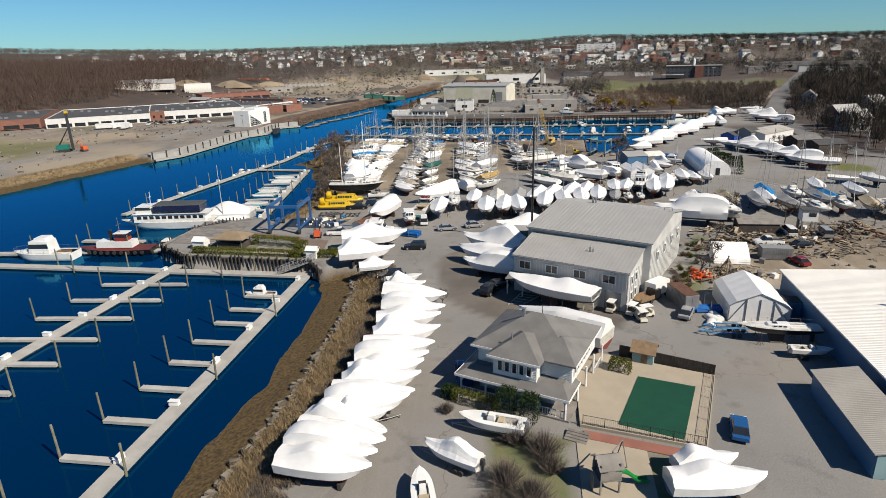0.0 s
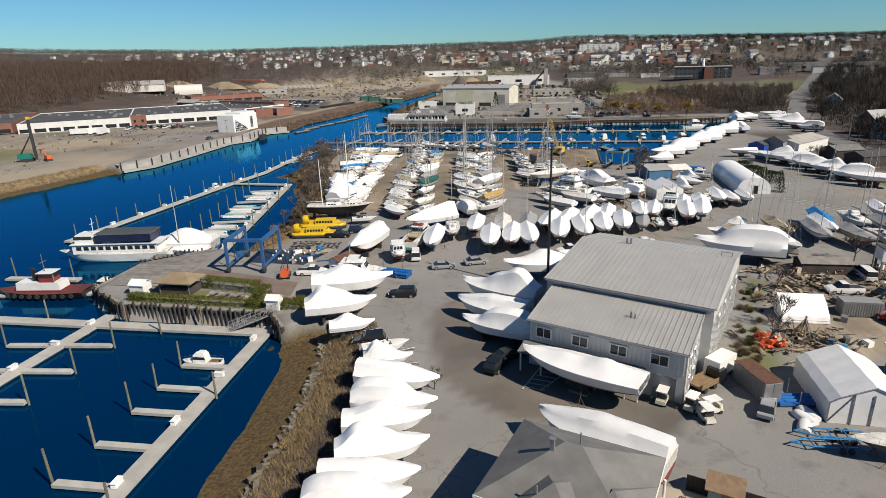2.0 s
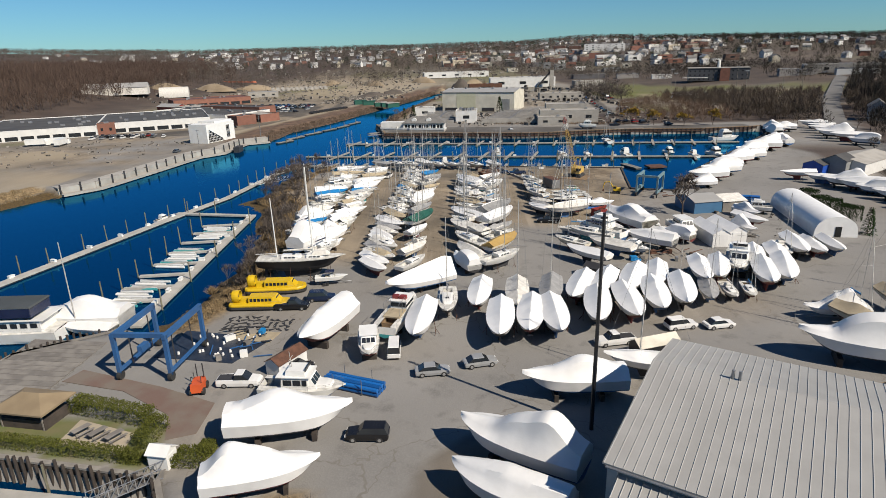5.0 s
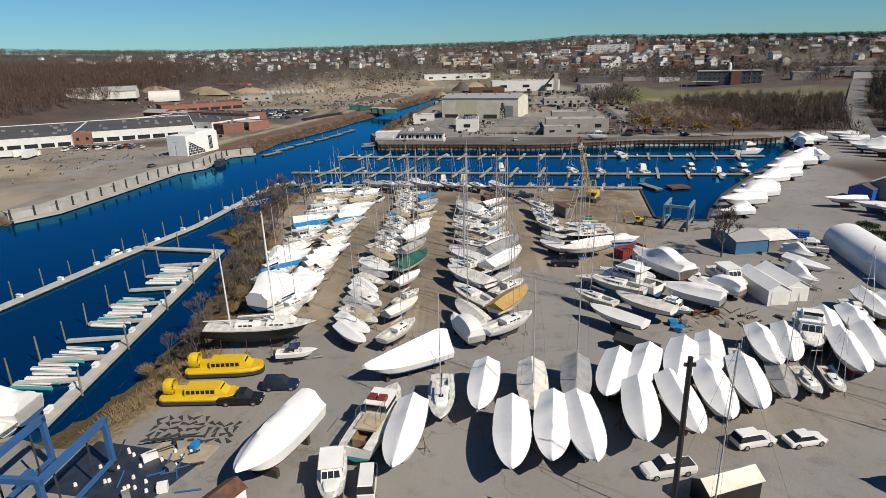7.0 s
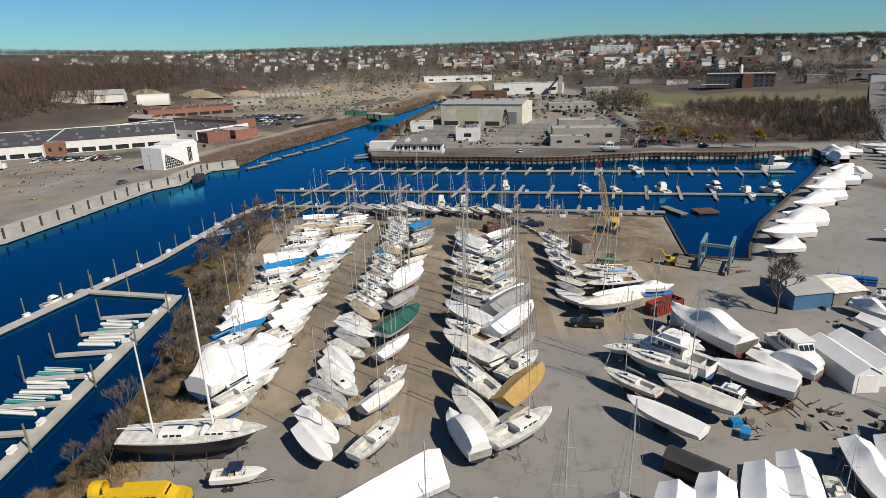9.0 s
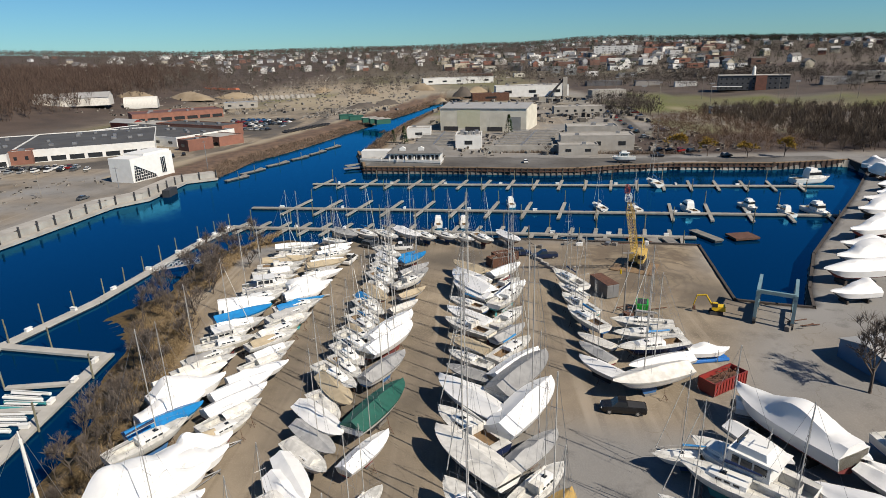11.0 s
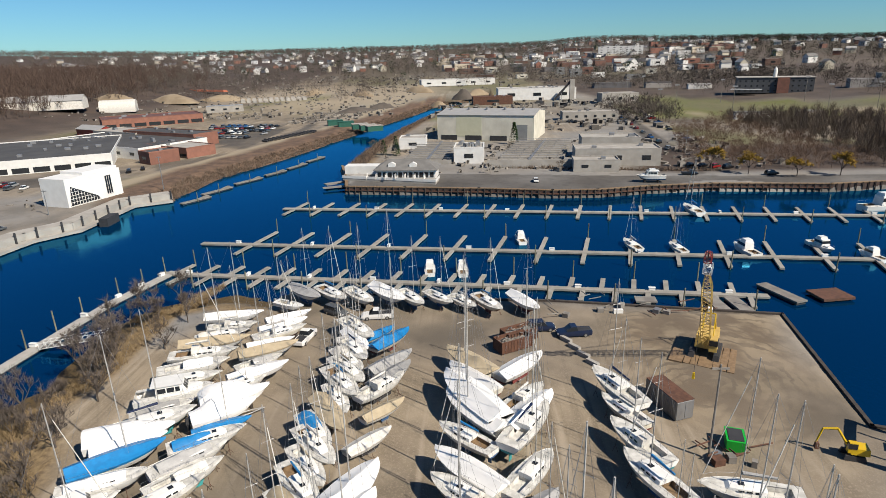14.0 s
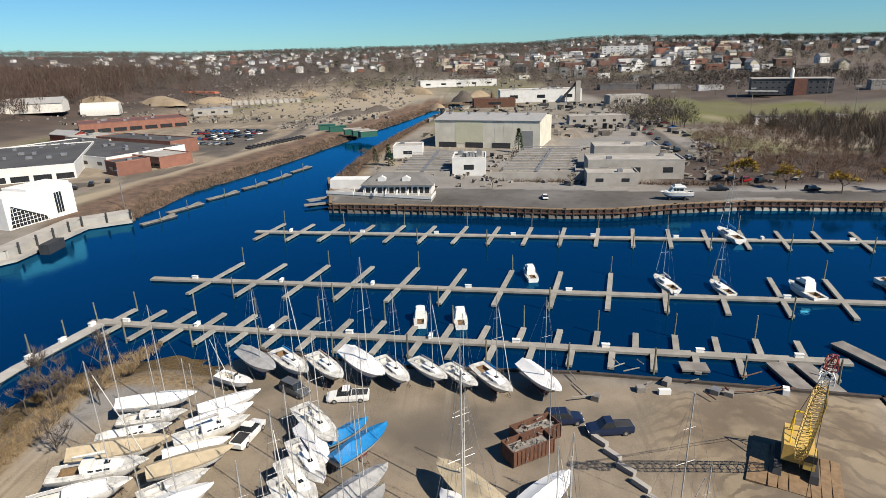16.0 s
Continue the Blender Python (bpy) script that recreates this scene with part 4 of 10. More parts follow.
for o in (terrace, cover, yard, brick_path):
    o.matrix_basis = PLAN


def railing(line, h, material, label, step=0.22, z=0.35, name="railing"):
    o = thing(name, label, "fence", m=PLAN)
    bm = bmesh.new()
    for (ax, ay), (bx, by) in zip(line, line[1:]):
        for zz in (z + 0.12, z + h):
            tube(bm, (ax, ay, zz), (bx, by, zz), 0.03, 0.03, 4)
    part("rail", bm, material, o)
    bm = bmesh.new()
    for x, y, a in along(line, step):
        tube(bm, (x, y, z), (x, y, z + h), 0.014, 0.014, 4)
    part("baluster", bm, material, o)
    for x, y, a in along(line, 2.4):
        part("post", T(((x, y, z - 0.3), (x, y, z + h + 0.08), 0.04, 0.04, 5)), material, o)
    return o


railing([(12.6, 59.4), (24.8, 55.5)], 1.1, BLACK, "black iron railing along the pool terrace")
railing([(24.9, 55.6), (31.3, 69.4)], 1.1, BLACK, "black iron railing beside the drive")
fence = thing("board_fence", "dark weathered board fence behind the pool", "fence", m=PLAN)
for i in range(30):
    t = i / 29
    part("board", B(((20.8 + 10.5 * t, 75.0 - 5.3 * t, 0.85), (0.4, 0.05, 1.7), -27)), DARKWOOD, fence)
hut = thing("pool_hut", "small wooden hut with pitched shingle roof", "hut", m=pose(23.6, 73.6, 0, 0, 0, -26))
part("wall", gable(bmesh.new(), -1.3, 1.3, -1.2, 1.2, 0, 1.9, 2.8), TEALW, hut)
part("roof", roof_sheet(bmesh.new(), -1.6, 1.6, -1.5, 1.5, 1.75, 2.85, 0.1), TEAK, hut)
part("door", B(((0.2, -1.22, 0.95), (0.8, 0.06, 1.8))), TEAK, hut)

# climbing frame with slide
play = thing("playground_tower", "wooden climbing tower with green slide and swing beam", "playground", m=pose(13.0, 49.8, 0.1, 0, 0, 10))
for x in (-0.9, 0.9):
    for y in (-0.9, 0.9):
        part("post", B(((x, y, 1.6), (0.14, 0.14, 3.2))), TIMBER, play)
part("platform", B(((0, 0, 1.5), (2.1, 2.1, 0.12))), TIMBER, play)
part("roof", roof_sheet(bmesh.new(), -1.2, 1.2, -1.2, 1.2, 2.7, 3.6, 0.08), TIMBER, play)
for s in (-1, 1):
    part("guard", B(((0, s * 1.0, 2.0), (2.0, 0.06, 0.8))), TIMBER, play)
part("ladder", B(((-1.4, 0, 0.9), (0.1, 0.7, 1.9))), TIMBER, play)
bm = bmesh.new()
rings = []
for i in range(11):
    t = i / 10
    z = 1.55 * (1 - t) + 0.12 + 0.22 * math.sin(t * 7)
    rings.append([(1.0 + 3.2 * t, y, z + zz) for y, zz in ((-0.32, 0.2), (-0.28, 0), (0.28, 0), (0.32, 0.2), (0.36, 0.2), (0.3, -0.06), (-0.3, -0.06), (-0.36, 0.2))])
loft(bm, rings, closed=True)
part("slide", bm, mat("green_plastic", (0.01, 0.3, 0.06), (0.01, 0.25, 0.05), 0.35), play, "wavy green plastic slide")
part("swing_beam", T(((0.9, 1.0, 3.1), (2.6, 2.6, 3.0), 0.06), ((2.6, 2.6, 3.0), (2.2, 3.2, 0), 0.05), ((2.6, 2.6, 3.0), (3.1, 2.2, 0), 0.05)), TIMBER, play)

# fabric tent shed
tent = thing("fabric_shed", "white fabric-covered gable boat shelter", "tent", m=pose(43.2, 86.0, YARD_Z, 0, 0, -9))
bm = bmesh.new()
prof = [(-4.2, 0), (-4.2, 2.5), (-3.2, 3.2), (0, 4.6), (3.2, 3.2), (4.2, 2.5), (4.2, 0)]
loft(bm, [[(x, y, z + 0.06 * (j % 2)) for x, z in prof] for j, y in enumerate(np.linspace(-4.9, 5.2, 9))])
part("cover", bm, WRAP, tent)
bm = bmesh.new()
for a, b in zip(prof, prof[1:]):
    tube(bm, (a[0], -4.98, a[1]), (b[0], -4.98, b[1]), 0.07)
for x in (-1.9, 1.9, 0):
    tube(bm, (x, -4.98, 0), (x, -4.98, 3.7), 0.06)
tube(bm, (-4.1, -4.98, 0.2), (-1.9, -4.98, 3.6), 0.05)
tube(bm, (4.1, -4.98, 0.2), (1.9, -4.98, 3.6), 0.05)
part("frame", bm, STEEL, tent)

# long blue shed with a white roof
blue = thing("storage_shed", "long blue-walled shed with white corrugated roof", "shed", m=pose(50.5, 91.5, YARD_Z, 0, 0, -8.9))
part("wall", B(((17, -22, 2.05), (34, 44, 4.1))), BLUEW, blue)
bm = bmesh.new()
ring = lambda y: [(-0.4, y, 4.12), (34.4, y, 5.5), (34.4, y, 5.7), (-0.4, y, 4.32)]
loft(bm, [ring(-44.4), ring(0.4)], closed=True)
part("roof", bm, WROOF, blue)
bm = bmesh.new()
for i in range(100):
    y = -44.2 + i * 0.45
    tube(bm, (-0.4, y, 4.32), (34.4, y, 5.7), 0.05, 0.05, 4)
part("corrugation", bm, WROOF, blue)
part("vent", T(((9, -14, 5.0), (9, -14, 6.0), 0.15), ((9, -14, 5.9), (9.7, -14, 5.9), 0.15)), STEEL, blue)
lean = thing("lean_to_store", "blue lean-to store with stained grey corrugated roof", "store", m=pose(40.0, 62.3, YARD_Z, 0, 0, -8.9))
part("wall", B(((2.0, -7.5, 1.35), (4.4, 15, 2.7))), BLUEW, lean)
bm = bmesh.new()
ring = lambda y: [(-0.5, y, 2.72), (4.4, y, 3.6), (4.4, y, 3.72), (-0.5, y, 2.84)]
loft(bm, [ring(-15.3), ring(0.3)], closed=True)
part("roof", bm, CONC, lean)
bm = bmesh.new()
for i in range(48):
    tube(bm, (-0.5, -15.2 + i * 0.32, 2.84), (4.4, -15.2 + i * 0.32, 3.72), 0.04, 0.04, 4)
part("corrugation", bm, CONC, lean)
part("end_panel", B(((2.0, -15.06, 1.35), (4.2, 0.08, 2.6))), TEALW, lean)


def container(x, y, r, l, w, h, m, roof, label):
    o = thing("storage_container", label, "container", "containers", m=pose(x, y, 0, 0, 0, r))
    part("body", B(((0, 0, h / 2 + 0.1), (l, w, h))), m, o)
    for i in range(int(l / 0.35)):
        for s in (-1, 1):
            part("rib", B(((-l / 2 + 0.2 + i * 0.35, s * (w / 2 + 0.02), h / 2 + 0.1), (0.14, 0.05, h - 0.3))), m, o)
    part("roof", B(((0, 0, h + 0.14), (l + 0.04, w + 0.04, 0.08))), roof, o)
    part("door", B(((l / 2 + 0.03, -w / 4, h / 2 + 0.1), (0.06, w / 2 - 0.06, h - 0.2)), ((l / 2 + 0.03, w / 4, h / 2 + 0.1), (0.06, w / 2 - 0.06, h - 0.2))), m, o)
    return o


container(50.5, 87.5, -14, 5.0, 2.4, 2.5, BLUEW, BLACKB, "dark blue storage container beside the tent")
container(35.2, 92.0, -78, 5.5, 2.3, 2.5, STEEL, RUST, "grey steel storage container with rusty roof")
container(25.8, 246.2, -70, 6.2, 2.5, 2.6, STEEL, RUST, "pale steel container with rust-red roof on earth")

# ---- boats ----
NS = 13


def half_beam(s, Bm, power):
    """Half the beam at s, from the stern (0) to the bow (1)."""
    k = 0.36 if power else 0.42
    if s < k:
        return Bm / 2 * (1 - (0.10 if power else 0.16) * ((k - s) / k) ** 2)
    t = (s - k) / (1 - k)
    return Bm / 2 * max(0.02, (1 - t ** (2.8 if power else 2.35)) ** (0.75 if power else 0.72))


def sheer(s, zs, D):
    return zs + D * (0.22 * max(0, s - 0.4) ** 1.6 + 0.05 * (1 - s) ** 2)


def keel_line(s, zb, zs, D, power):
    if power:
        return zb + 0.95 * D * max(0, (s - 0.62) / 0.38) ** 2.2
    return zb + 0.55 * D * abs((s - 0.45) / 0.55) ** 2.2 + (0.38 * D * max(0, (s - 0.8) / 0.2) ** 2)


def xs(s, h, L, rake):
    return (s - 0.5) * L - rake * (1 - h) * max(0, (s - 0.6) / 0.4) ** 2


def section(s, L, Bm, zb, zs, power, h0, h1, n=5, grow=1.0):
    """Points of the hull's side from height fraction h0 to h1, on the +y side."""
    D = zs - zb
    zt, zk, w = sheer(s, zs, D), keel_line(s, zb, zs, D, power), half_beam(s, Bm, power)
    pts = []
    for i in range(n):
        h = h0 + (h1 - h0) * i / (n - 1)
        if power:
            y = w * (min(1, h / 0.28) * 0.86 + 0.14 * max(0, (h - 0.28) / 0.72))
        else:
            y = w * h ** 0.34
        pts.append((xs(s, h, L, 0.1 * L), y * grow, zk + (zt - zk) * h))
    return pts


def hull_band(L, Bm, zb, zs, power, h0, h1, n=5, grow=1.0):
    bm = bmesh.new()
    rings = []
    for j in range(NS):
        s = (j / (NS - 1)) ** 0.9
        side = section(s, L, Bm, zb, zs, power, h0, h1, n, grow)
        rings.append([(x, -y, z) for x, y, z in side[::-1]] + (side[1:] if h0 == 0 else side))
    loft(bm, rings, closed=False, caps=True)
    return bm


def deck_mesh(L, Bm, zb, zs, power, well=None, drop=0.03):
    bm = bmesh.new()
    rows = []
    for j in range(NS):
        s = (j / (NS - 1)) ** 0.9
        D = zs - zb
        w, z, x = half_beam(s, Bm, power) * 0.985, sheer(s, zs, D) - drop, xs(s, 1, L, 0.1 * L)
        c = 0.03 * Bm
        rows.append((s, [bm.verts.new((x, y, zz)) for y, zz in ((-w, z), (-0.5 * w, z + c), (0.5 * w, z + c), (w, z))]))
    for (s0, a), (s1, b) in zip(rows, rows[1:]):
        for i in range(3):
            if well and i == 1 and well[0] < (s0 + s1) / 2 < well[1]:
                continue
            bm.faces.new((a[i], a[i + 1], b[i + 1], b[i]))
    return bm


def well_mesh(L, Bm, zb, zs, power, well, depth):
    ss = [(j / (NS - 1)) ** 0.9 for j in range(NS)]
    inn = [s for a, s, b in zip(ss, ss[1:], ss[2:]) if well[0] < (a + s) / 2 < well[1] or well[0] < (s + b) / 2 < well[1]]
    s0, s1 = min(inn), max(inn)
    D = zs - zb
    bm = bmesh.new()
    lo, hi = [], []
    for s, y in ((s0, -1), (s1, -1), (s1, 1), (s0, 1)):
        w = half_beam(s, Bm, power) * 0.985 * 0.5
        z = sheer(s, zs, D)
        hi.append(bm.verts.new((xs(s, 1, L, 0.1 * L), y * w, z)))
        lo.append(bm.verts.new((xs(s, 1, L, 0.1 * L), y * w * 0.92, z - depth)))
    for i in range(4):
        bm.faces.new((hi[i], hi[(i + 1) % 4], lo[(i + 1) % 4], lo[i]))
    bm.faces.new(lo)
    return bm


def stands(o, L, Bm, zs, zb, fr=(0.26, 0.72)):
    """Jack stands under the hull, one part each, and keel blocks."""
    for s in fr:
        w = half_beam(s, Bm, False)
        for sd_ in (-1, 1):
            x, y, z = (s - 0.5) * L, sd_ * w * 0.9, zb + (zs - zb) * 0.45
            part("jack_stand", T(((x, y, z), (x, y * 1.12, 0.7), 0.035, 0.035, 4), ((x, y * 1.12, 0.75), (x + 0.45, y * 1.1, 0), 0.03, 0.03, 4), ((x, y * 1.12, 0.75), (x - 0.45, y * 1.1, 0), 0.03, 0.03, 4), ((x, y * 1.12, 0.75), (x, y * 1.45, 0), 0.03, 0.03, 4)), RUST, o)
    for s in (0.5,):
        part("keel_block", B(((L * (s - 0.5), 0, 0.1), (1.6, 0.6, 0.2))), TIMBER, o)


def keel_parts(o, L, zb, bottom, full=False, rudder=True):
    bm = bmesh.new()
    k0, k1 = (-0.22, 0.22) if full else (-0.1, 0.13)
    loft(bm, [[(L * k0, y, zb + 0.1) for y in (-0.12, 0.12)] + [(L * (k0 + 0.02), 0.12, 0.2), (L * (k0 + 0.02), -0.12, 0.2)], [(L * k1, y, zb + 0.15) for y in (-0.1, 0.1)] + [(L * (k1 - 0.05), 0.1, 0.2), (L * (k1 - 0.05), -0.1, 0.2)]], closed=True)
    part("keel", bm, bottom, o)
    if rudder:
        part("rudder", B(((-L * 0.42, 0, zb * 0.5 + 0.45), (0.55, 0.08, zb + 0.2))), bottom, o)


def rig(o, L, zs, mastx, h, spar=SPAR, boom=True, sail=None, furled=True):
    z0 = zs + 0.1
    w = 0.013
    top = (mastx - 0.1, 0, z0 + h)
    part("mast", T(((mastx, 0, z0), (mastx - 0.1, 0, z0 + h), 0.07, 0.05, 6)), spar, o)
    part("rigging", T(((mastx, -0.95, z0 + h * 0.5), (mastx, 0.95, z0 + h * 0.5), 0.025, 0.025, 4), ((mastx, -0.6, z0 + h * 0.75), (mastx, 0.6, z0 + h * 0.75), 0.02, 0.02, 4), (top, (L * 0.47, 0, zs + 0.3), w, w, 3), (top, (-L * 0.48, 0, zs + 0.2), w, w, 3), *[((mastx, sd_ * 0.95, z0 + h * 0.5), (mastx, sd_ * L * 0.13, zs), w, w, 3) for sd_ in (-1, 1)], *[(top, (mastx, sd_ * 0.95, z0 + h * 0.5), w, w, 3) for sd_ in (-1, 1)]), STEEL, o)
    if boom:
        part("boom", T(((mastx - 0.1, 0, z0 + 1.2), (mastx - L * 0.34, 0, z0 + 1.15), 0.06, 0.05, 6)), spar, o)
        if sail:
            part("sail_cover", T(((mastx - 0.1, 0, z0 + 1.42), (mastx - L * 0.33, 0, z0 + 1.3), 0.17, 0.1, 6)), sail, o)
    if furled:
        part("furled_jib", T(((L * 0.45, 0, zs + 0.8), (mastx + (L * 0.45 - mastx) * 0.12, 0, z0 + h * 0.86), 0.06, 0.04, 5)), TARPW, o)


def rails(o, L, Bm, zs, zb, power=False):
    """Pulpit, pushpit and stanchions with lifelines."""
    D = zs - zb
    bm = bmesh.new()
    for sd_ in (-1, 1):
        pts = []
        for s in (0.02, 0.2, 0.4, 0.6, 0.8, 0.97):
            x, y, z = xs(s, 1, L, 0.1 * L), sd_ * half_beam(s, Bm, power) * 0.95, sheer(s, zs, D)
            tube(bm, (x, y, z - 0.03), (x, y, z + 0.6), 0.016, 0.016, 3)
            pts.append((x, y, z + 0.6))
        for a, b in zip(pts, pts[1:]):
            tube(bm, a, b, 0.012, 0.012, 3)
    part("guard_rail", bm, STEEL, o)


def trunk(o, L, Bm, zs, s0, s1, wf, h, m=DECK, glass=True, z_up=0.05):
    """A cabin top with side windows."""
    x0, x1, w = (s0 - 0.5) * L, (s1 - 0.5) * L, Bm / 2 * wf
    bm = bmesh.new()
    rings = []
    for t, k, hh in ((0, 1, 1), (0.08, 1, 1), (0.7, 0.9, 0.92), (0.9, 0.72, 0.75), (1, 0.6, 0.1)):
        x = x0 + (x1 - x0) * t
        rings.append([(x, -w * k, zs - 0.05), (x, -w * k * 0.86, zs + h * hh * 0.85), (x, -w * k * 0.6, zs + h * hh), (x, w * k * 0.6, zs + h * hh), (x, w * k * 0.86, zs + h * hh * 0.85), (x, w * k, zs - 0.05)])
    loft(bm, rings)
    c = part("cabin", bm, m, o)
    if glass:
        for sd_ in (-1, 1):
            bm = bmesh.new()
            for t0 in (0.15, 0.36, 0.56):
                xa, xb = x0 + (x1 - x0) * t0, x0 + (x1 - x0) * (t0 + 0.15)
                vs = [bm.verts.new((x, sd_ * (w * kk + 0.02), z)) for x, z, kk in ((xa, zs + h * 0.28, 0.955), (xb, zs + h * 0.28, 0.93), (xb, zs + h * 0.68, 0.875), (xa, zs + h * 0.68, 0.9))]
                bm.faces.new(vs)
            part("window", bm, GLASS, c)
        part("hatch", B(((x0 + (x1 - x0) * 0.6, 0, zs + h * 0.97), (0.55, 0.55, 0.1))), GLASS, c)
    return c


def cover_mesh(L, Bm, zb, zs, power, ridge, h0=0.62, seed=1, sag=0.1, pleat=0.03):
    """A sheet drawn over the deck from below the sheer up to a ridge; ridge(s) gives its height over the sheer."""
    r = random.Random(seed)
    bm = bmesh.new()
    rings = []
    D = zs - zb
    n = 21
    for j in range(n):
        s = j / (n - 1)
        zt, w = sheer(s, zs, D), half_beam(s, Bm, power)
        low = section(s, L, Bm, zb, zs, power, h0, 1.0, 3, 1.0)
        rh = max(0.03, ridge(s))
        p = r.uniform(-pleat, pleat) * 0.6
        side = [(x, y + 0.05 + p * 0.5, z) for x, y, z in low]
        x1 = low[-1][0]
        for k in (0.33, 0.66, 0.92):
            bulge = -sag * math.sin(k * math.pi) * rh * 0.8
            side.append((x1, w * (1 - k) * 0.98 + 0.03 + p * (1 - k), zt + rh * k + bulge + p * 0.6))
        ridge_p = (x1, r.uniform(-0.03, 0.03), zt + rh)
        rings.append([(x, -y, z) for x, y, z in side] + [ridge_p] + side[::-1])
    loft(bm, rings, caps=True)
    return bm


def flat_cover_mesh(L, Bm, zb, zs, power, top, h0=0.5, seed=1):
    """A film shrunk over a lumpy superstructure; top(s) gives height and half-width share of the upper edge."""
    r = random.Random(seed)
    bm = bmesh.new()
    rings = []
    D = zs - zb
    n = 25
    for j in range(n):
        s = j / (n - 1)
        zt, w = sheer(s, zs, D), half_beam(s, Bm, power)
        low = section(s, L, Bm, zb, zs, power, h0, 1.0, 3, 1.0)
        h, k = top(s)
        h = max(0.04, h)
        side = [(x, y + 0.05 + r.uniform(-0.015, 0.015), z) for x, y, z in low]
        x1 = low[-1][0]
        for t in (0.3, 0.62, 0.9):
            y = w * ((1 - t) + k * t) * (1 - 0.1 * math.sin(t * 3.14))
            side.append((x1, max(0.03, y), zt + h * t + r.uniform(-0.03, 0.03)))
        mid = (x1, 0, zt + h * (1.0 + r.uniform(0, 0.05)))
        rings.append([(x, -y, z) for x, y, z in side] + [mid] + side[::-1])
    loft(bm, rings, caps=True)
    return bm


def hat(s, c, w, h):
    return h * math.exp(-((s - c) / w) ** 2)


SAIL = dict(L=10.0, Bm=3.3, zb=1.15, zs=2.65, power=False)
POWER = dict(L=10.0, Bm=3.6, zb=0.75, zs=2.45, power=True)
RIDGES = [lambda s: 0.2 + 0.75 * min(1, (1 - s) * 1.5) * min(1, 0.75 + s * 0.4), lambda s: 0.15 + 0.6 * min(1, (1 - s) * 2.2), lambda s: 0.2 + 0.5 * min(1, (1 - s) * 1.3) + hat(s, 0.3, 0.12, 0.4) + hat(s, 0.62, 0.1, 0.2), lambda s: 0.2 + 0.9 * (1 - s) ** 0.6 * min(1, 0.6 + s)]
TOPS = [lambda s: (0.35 + 1.7 * max(0, 1 - abs((s - 0.34) / 0.4) ** 3) + 0.25 * (1 - s), 0.72 * (1 - 0.5 * s)),
        lambda s: (0.35 + hat(s, 0.42, 0.22, 1.25) + 0.35 * (1 - s), 0.5 * (1 - 0.6 * s)),
        lambda s: (0.3 + hat(s, 0.25, 0.16, 2.1) + hat(s, 0.5, 0.16, 1.2) + 0.2 * (1 - s), 0.55 * (1 - 0.6 * s)),
        lambda s: (0.25 + 1.1 * min(1, (1 - s) * 2.0), 0.35)]


def wrapped_sail(v, hull, bottom, film=WRAP, mast=False):
    o = thing("sailboat", "white shrink-wrapped sailing boat propped on jack stands" if film is WRAP else "sailing boat under a fitted canvas tent on stands", "sailboat", "boats in the yard")
    P = SAIL
    part("hull", hull_band(**P, h0=0.3, h1=1.0, n=5), hull, o, smooth=True)
    part("bottom", hull_band(**P, h0=0, h1=0.3, n=4), bottom, o, smooth=True)
    part("cover", cover_mesh(**P, ridge=RIDGES[v % 4], seed=v, h0=0.42 if film is WRAP else 0.8), film, o, smooth=True)
    keel_parts(o, 10, P["zb"], bottom, v % 2, False)
    stands(o, 10, 3.3, 2.65, 1.15, (0.42,))
    if mast:
        rig(o, 10, 3.4, 1.0, 12.5 + v % 3, boom=False, furled=False)
    return o


def open_sail(v, hull, bottom, sail):
    o = thing("sailboat", "uncovered white sailing boat with tall mast on jack stands", "sailboat", "boats in the yard")
    P = SAIL
    part("hull", hull_band(**P, h0=0.3, h1=1.0, n=5), hull, o, smooth=True)
    part("bottom", hull_band(**P, h0=0, h1=0.3, n=4), bottom, o, smooth=True)
    part("deck", deck_mesh(**P, well=(0.06, 0.33)), DECK, o)
    part("cockpit", well_mesh(**P, well=(0.06, 0.33), depth=0.55), DECK if v % 4 else TEAK, o)
    trunk(o, 10, 3.3, 2.72, 0.36, 0.74, 0.62, 0.5, WHITE)
    keel_parts(o, 10, P["zb"], bottom, v % 2)
    stands(o, 10, 3.3, 2.65, 1.15)
    if v < 6:
        rig(o, 10, 3.0, 1.0, 12.3 + v % 3, sail=sail, furled=v % 2 == 0)
    else:
        o["label"] = "uncovered white sailing boat without its mast on stands"
        bm = bmesh.new()
        lo, hi = ((-4.2, -1.0), (-1.4, 2.6), (-3.9, 2.4), (-4.3, 0.4))[v % 4]
        loft(bm, [[(x, y * 1.45 * k, 2.72 + (0.95 - 0.1 * math.sin(x * 2.3)) * (1 - abs(y) ** 1.4) * k) for y in (-1, -0.7, -0.3, 0, 0.3, 0.7, 1)] for x, k in ((lo + (hi - lo) * t, 0.8 + 0.2 * math.sin(math.pi * t) - 0.12 * t) for t in np.linspace(0, 1, 7))])
        part("winter_sheet", bm, sail or TARPW, o, smooth=True)
    rails(o, 10, 3.3, 2.65, 1.15)
    if v % 3 == 0 and v < 6:
        bm = bmesh.new()
        loft(bm, [[(-1.6, y, z) for y, z in ((-1, 2.8), (-0.9, 3.7), (0.9, 3.7), (1, 2.8))], [(-0.5, y, z) for y, z in ((-0.9, 3.1), (-0.75, 3.6), (0.75, 3.6), (0.9, 3.1))]])
        part("spray_hood", bm, sail or TARPB, o)
    return o


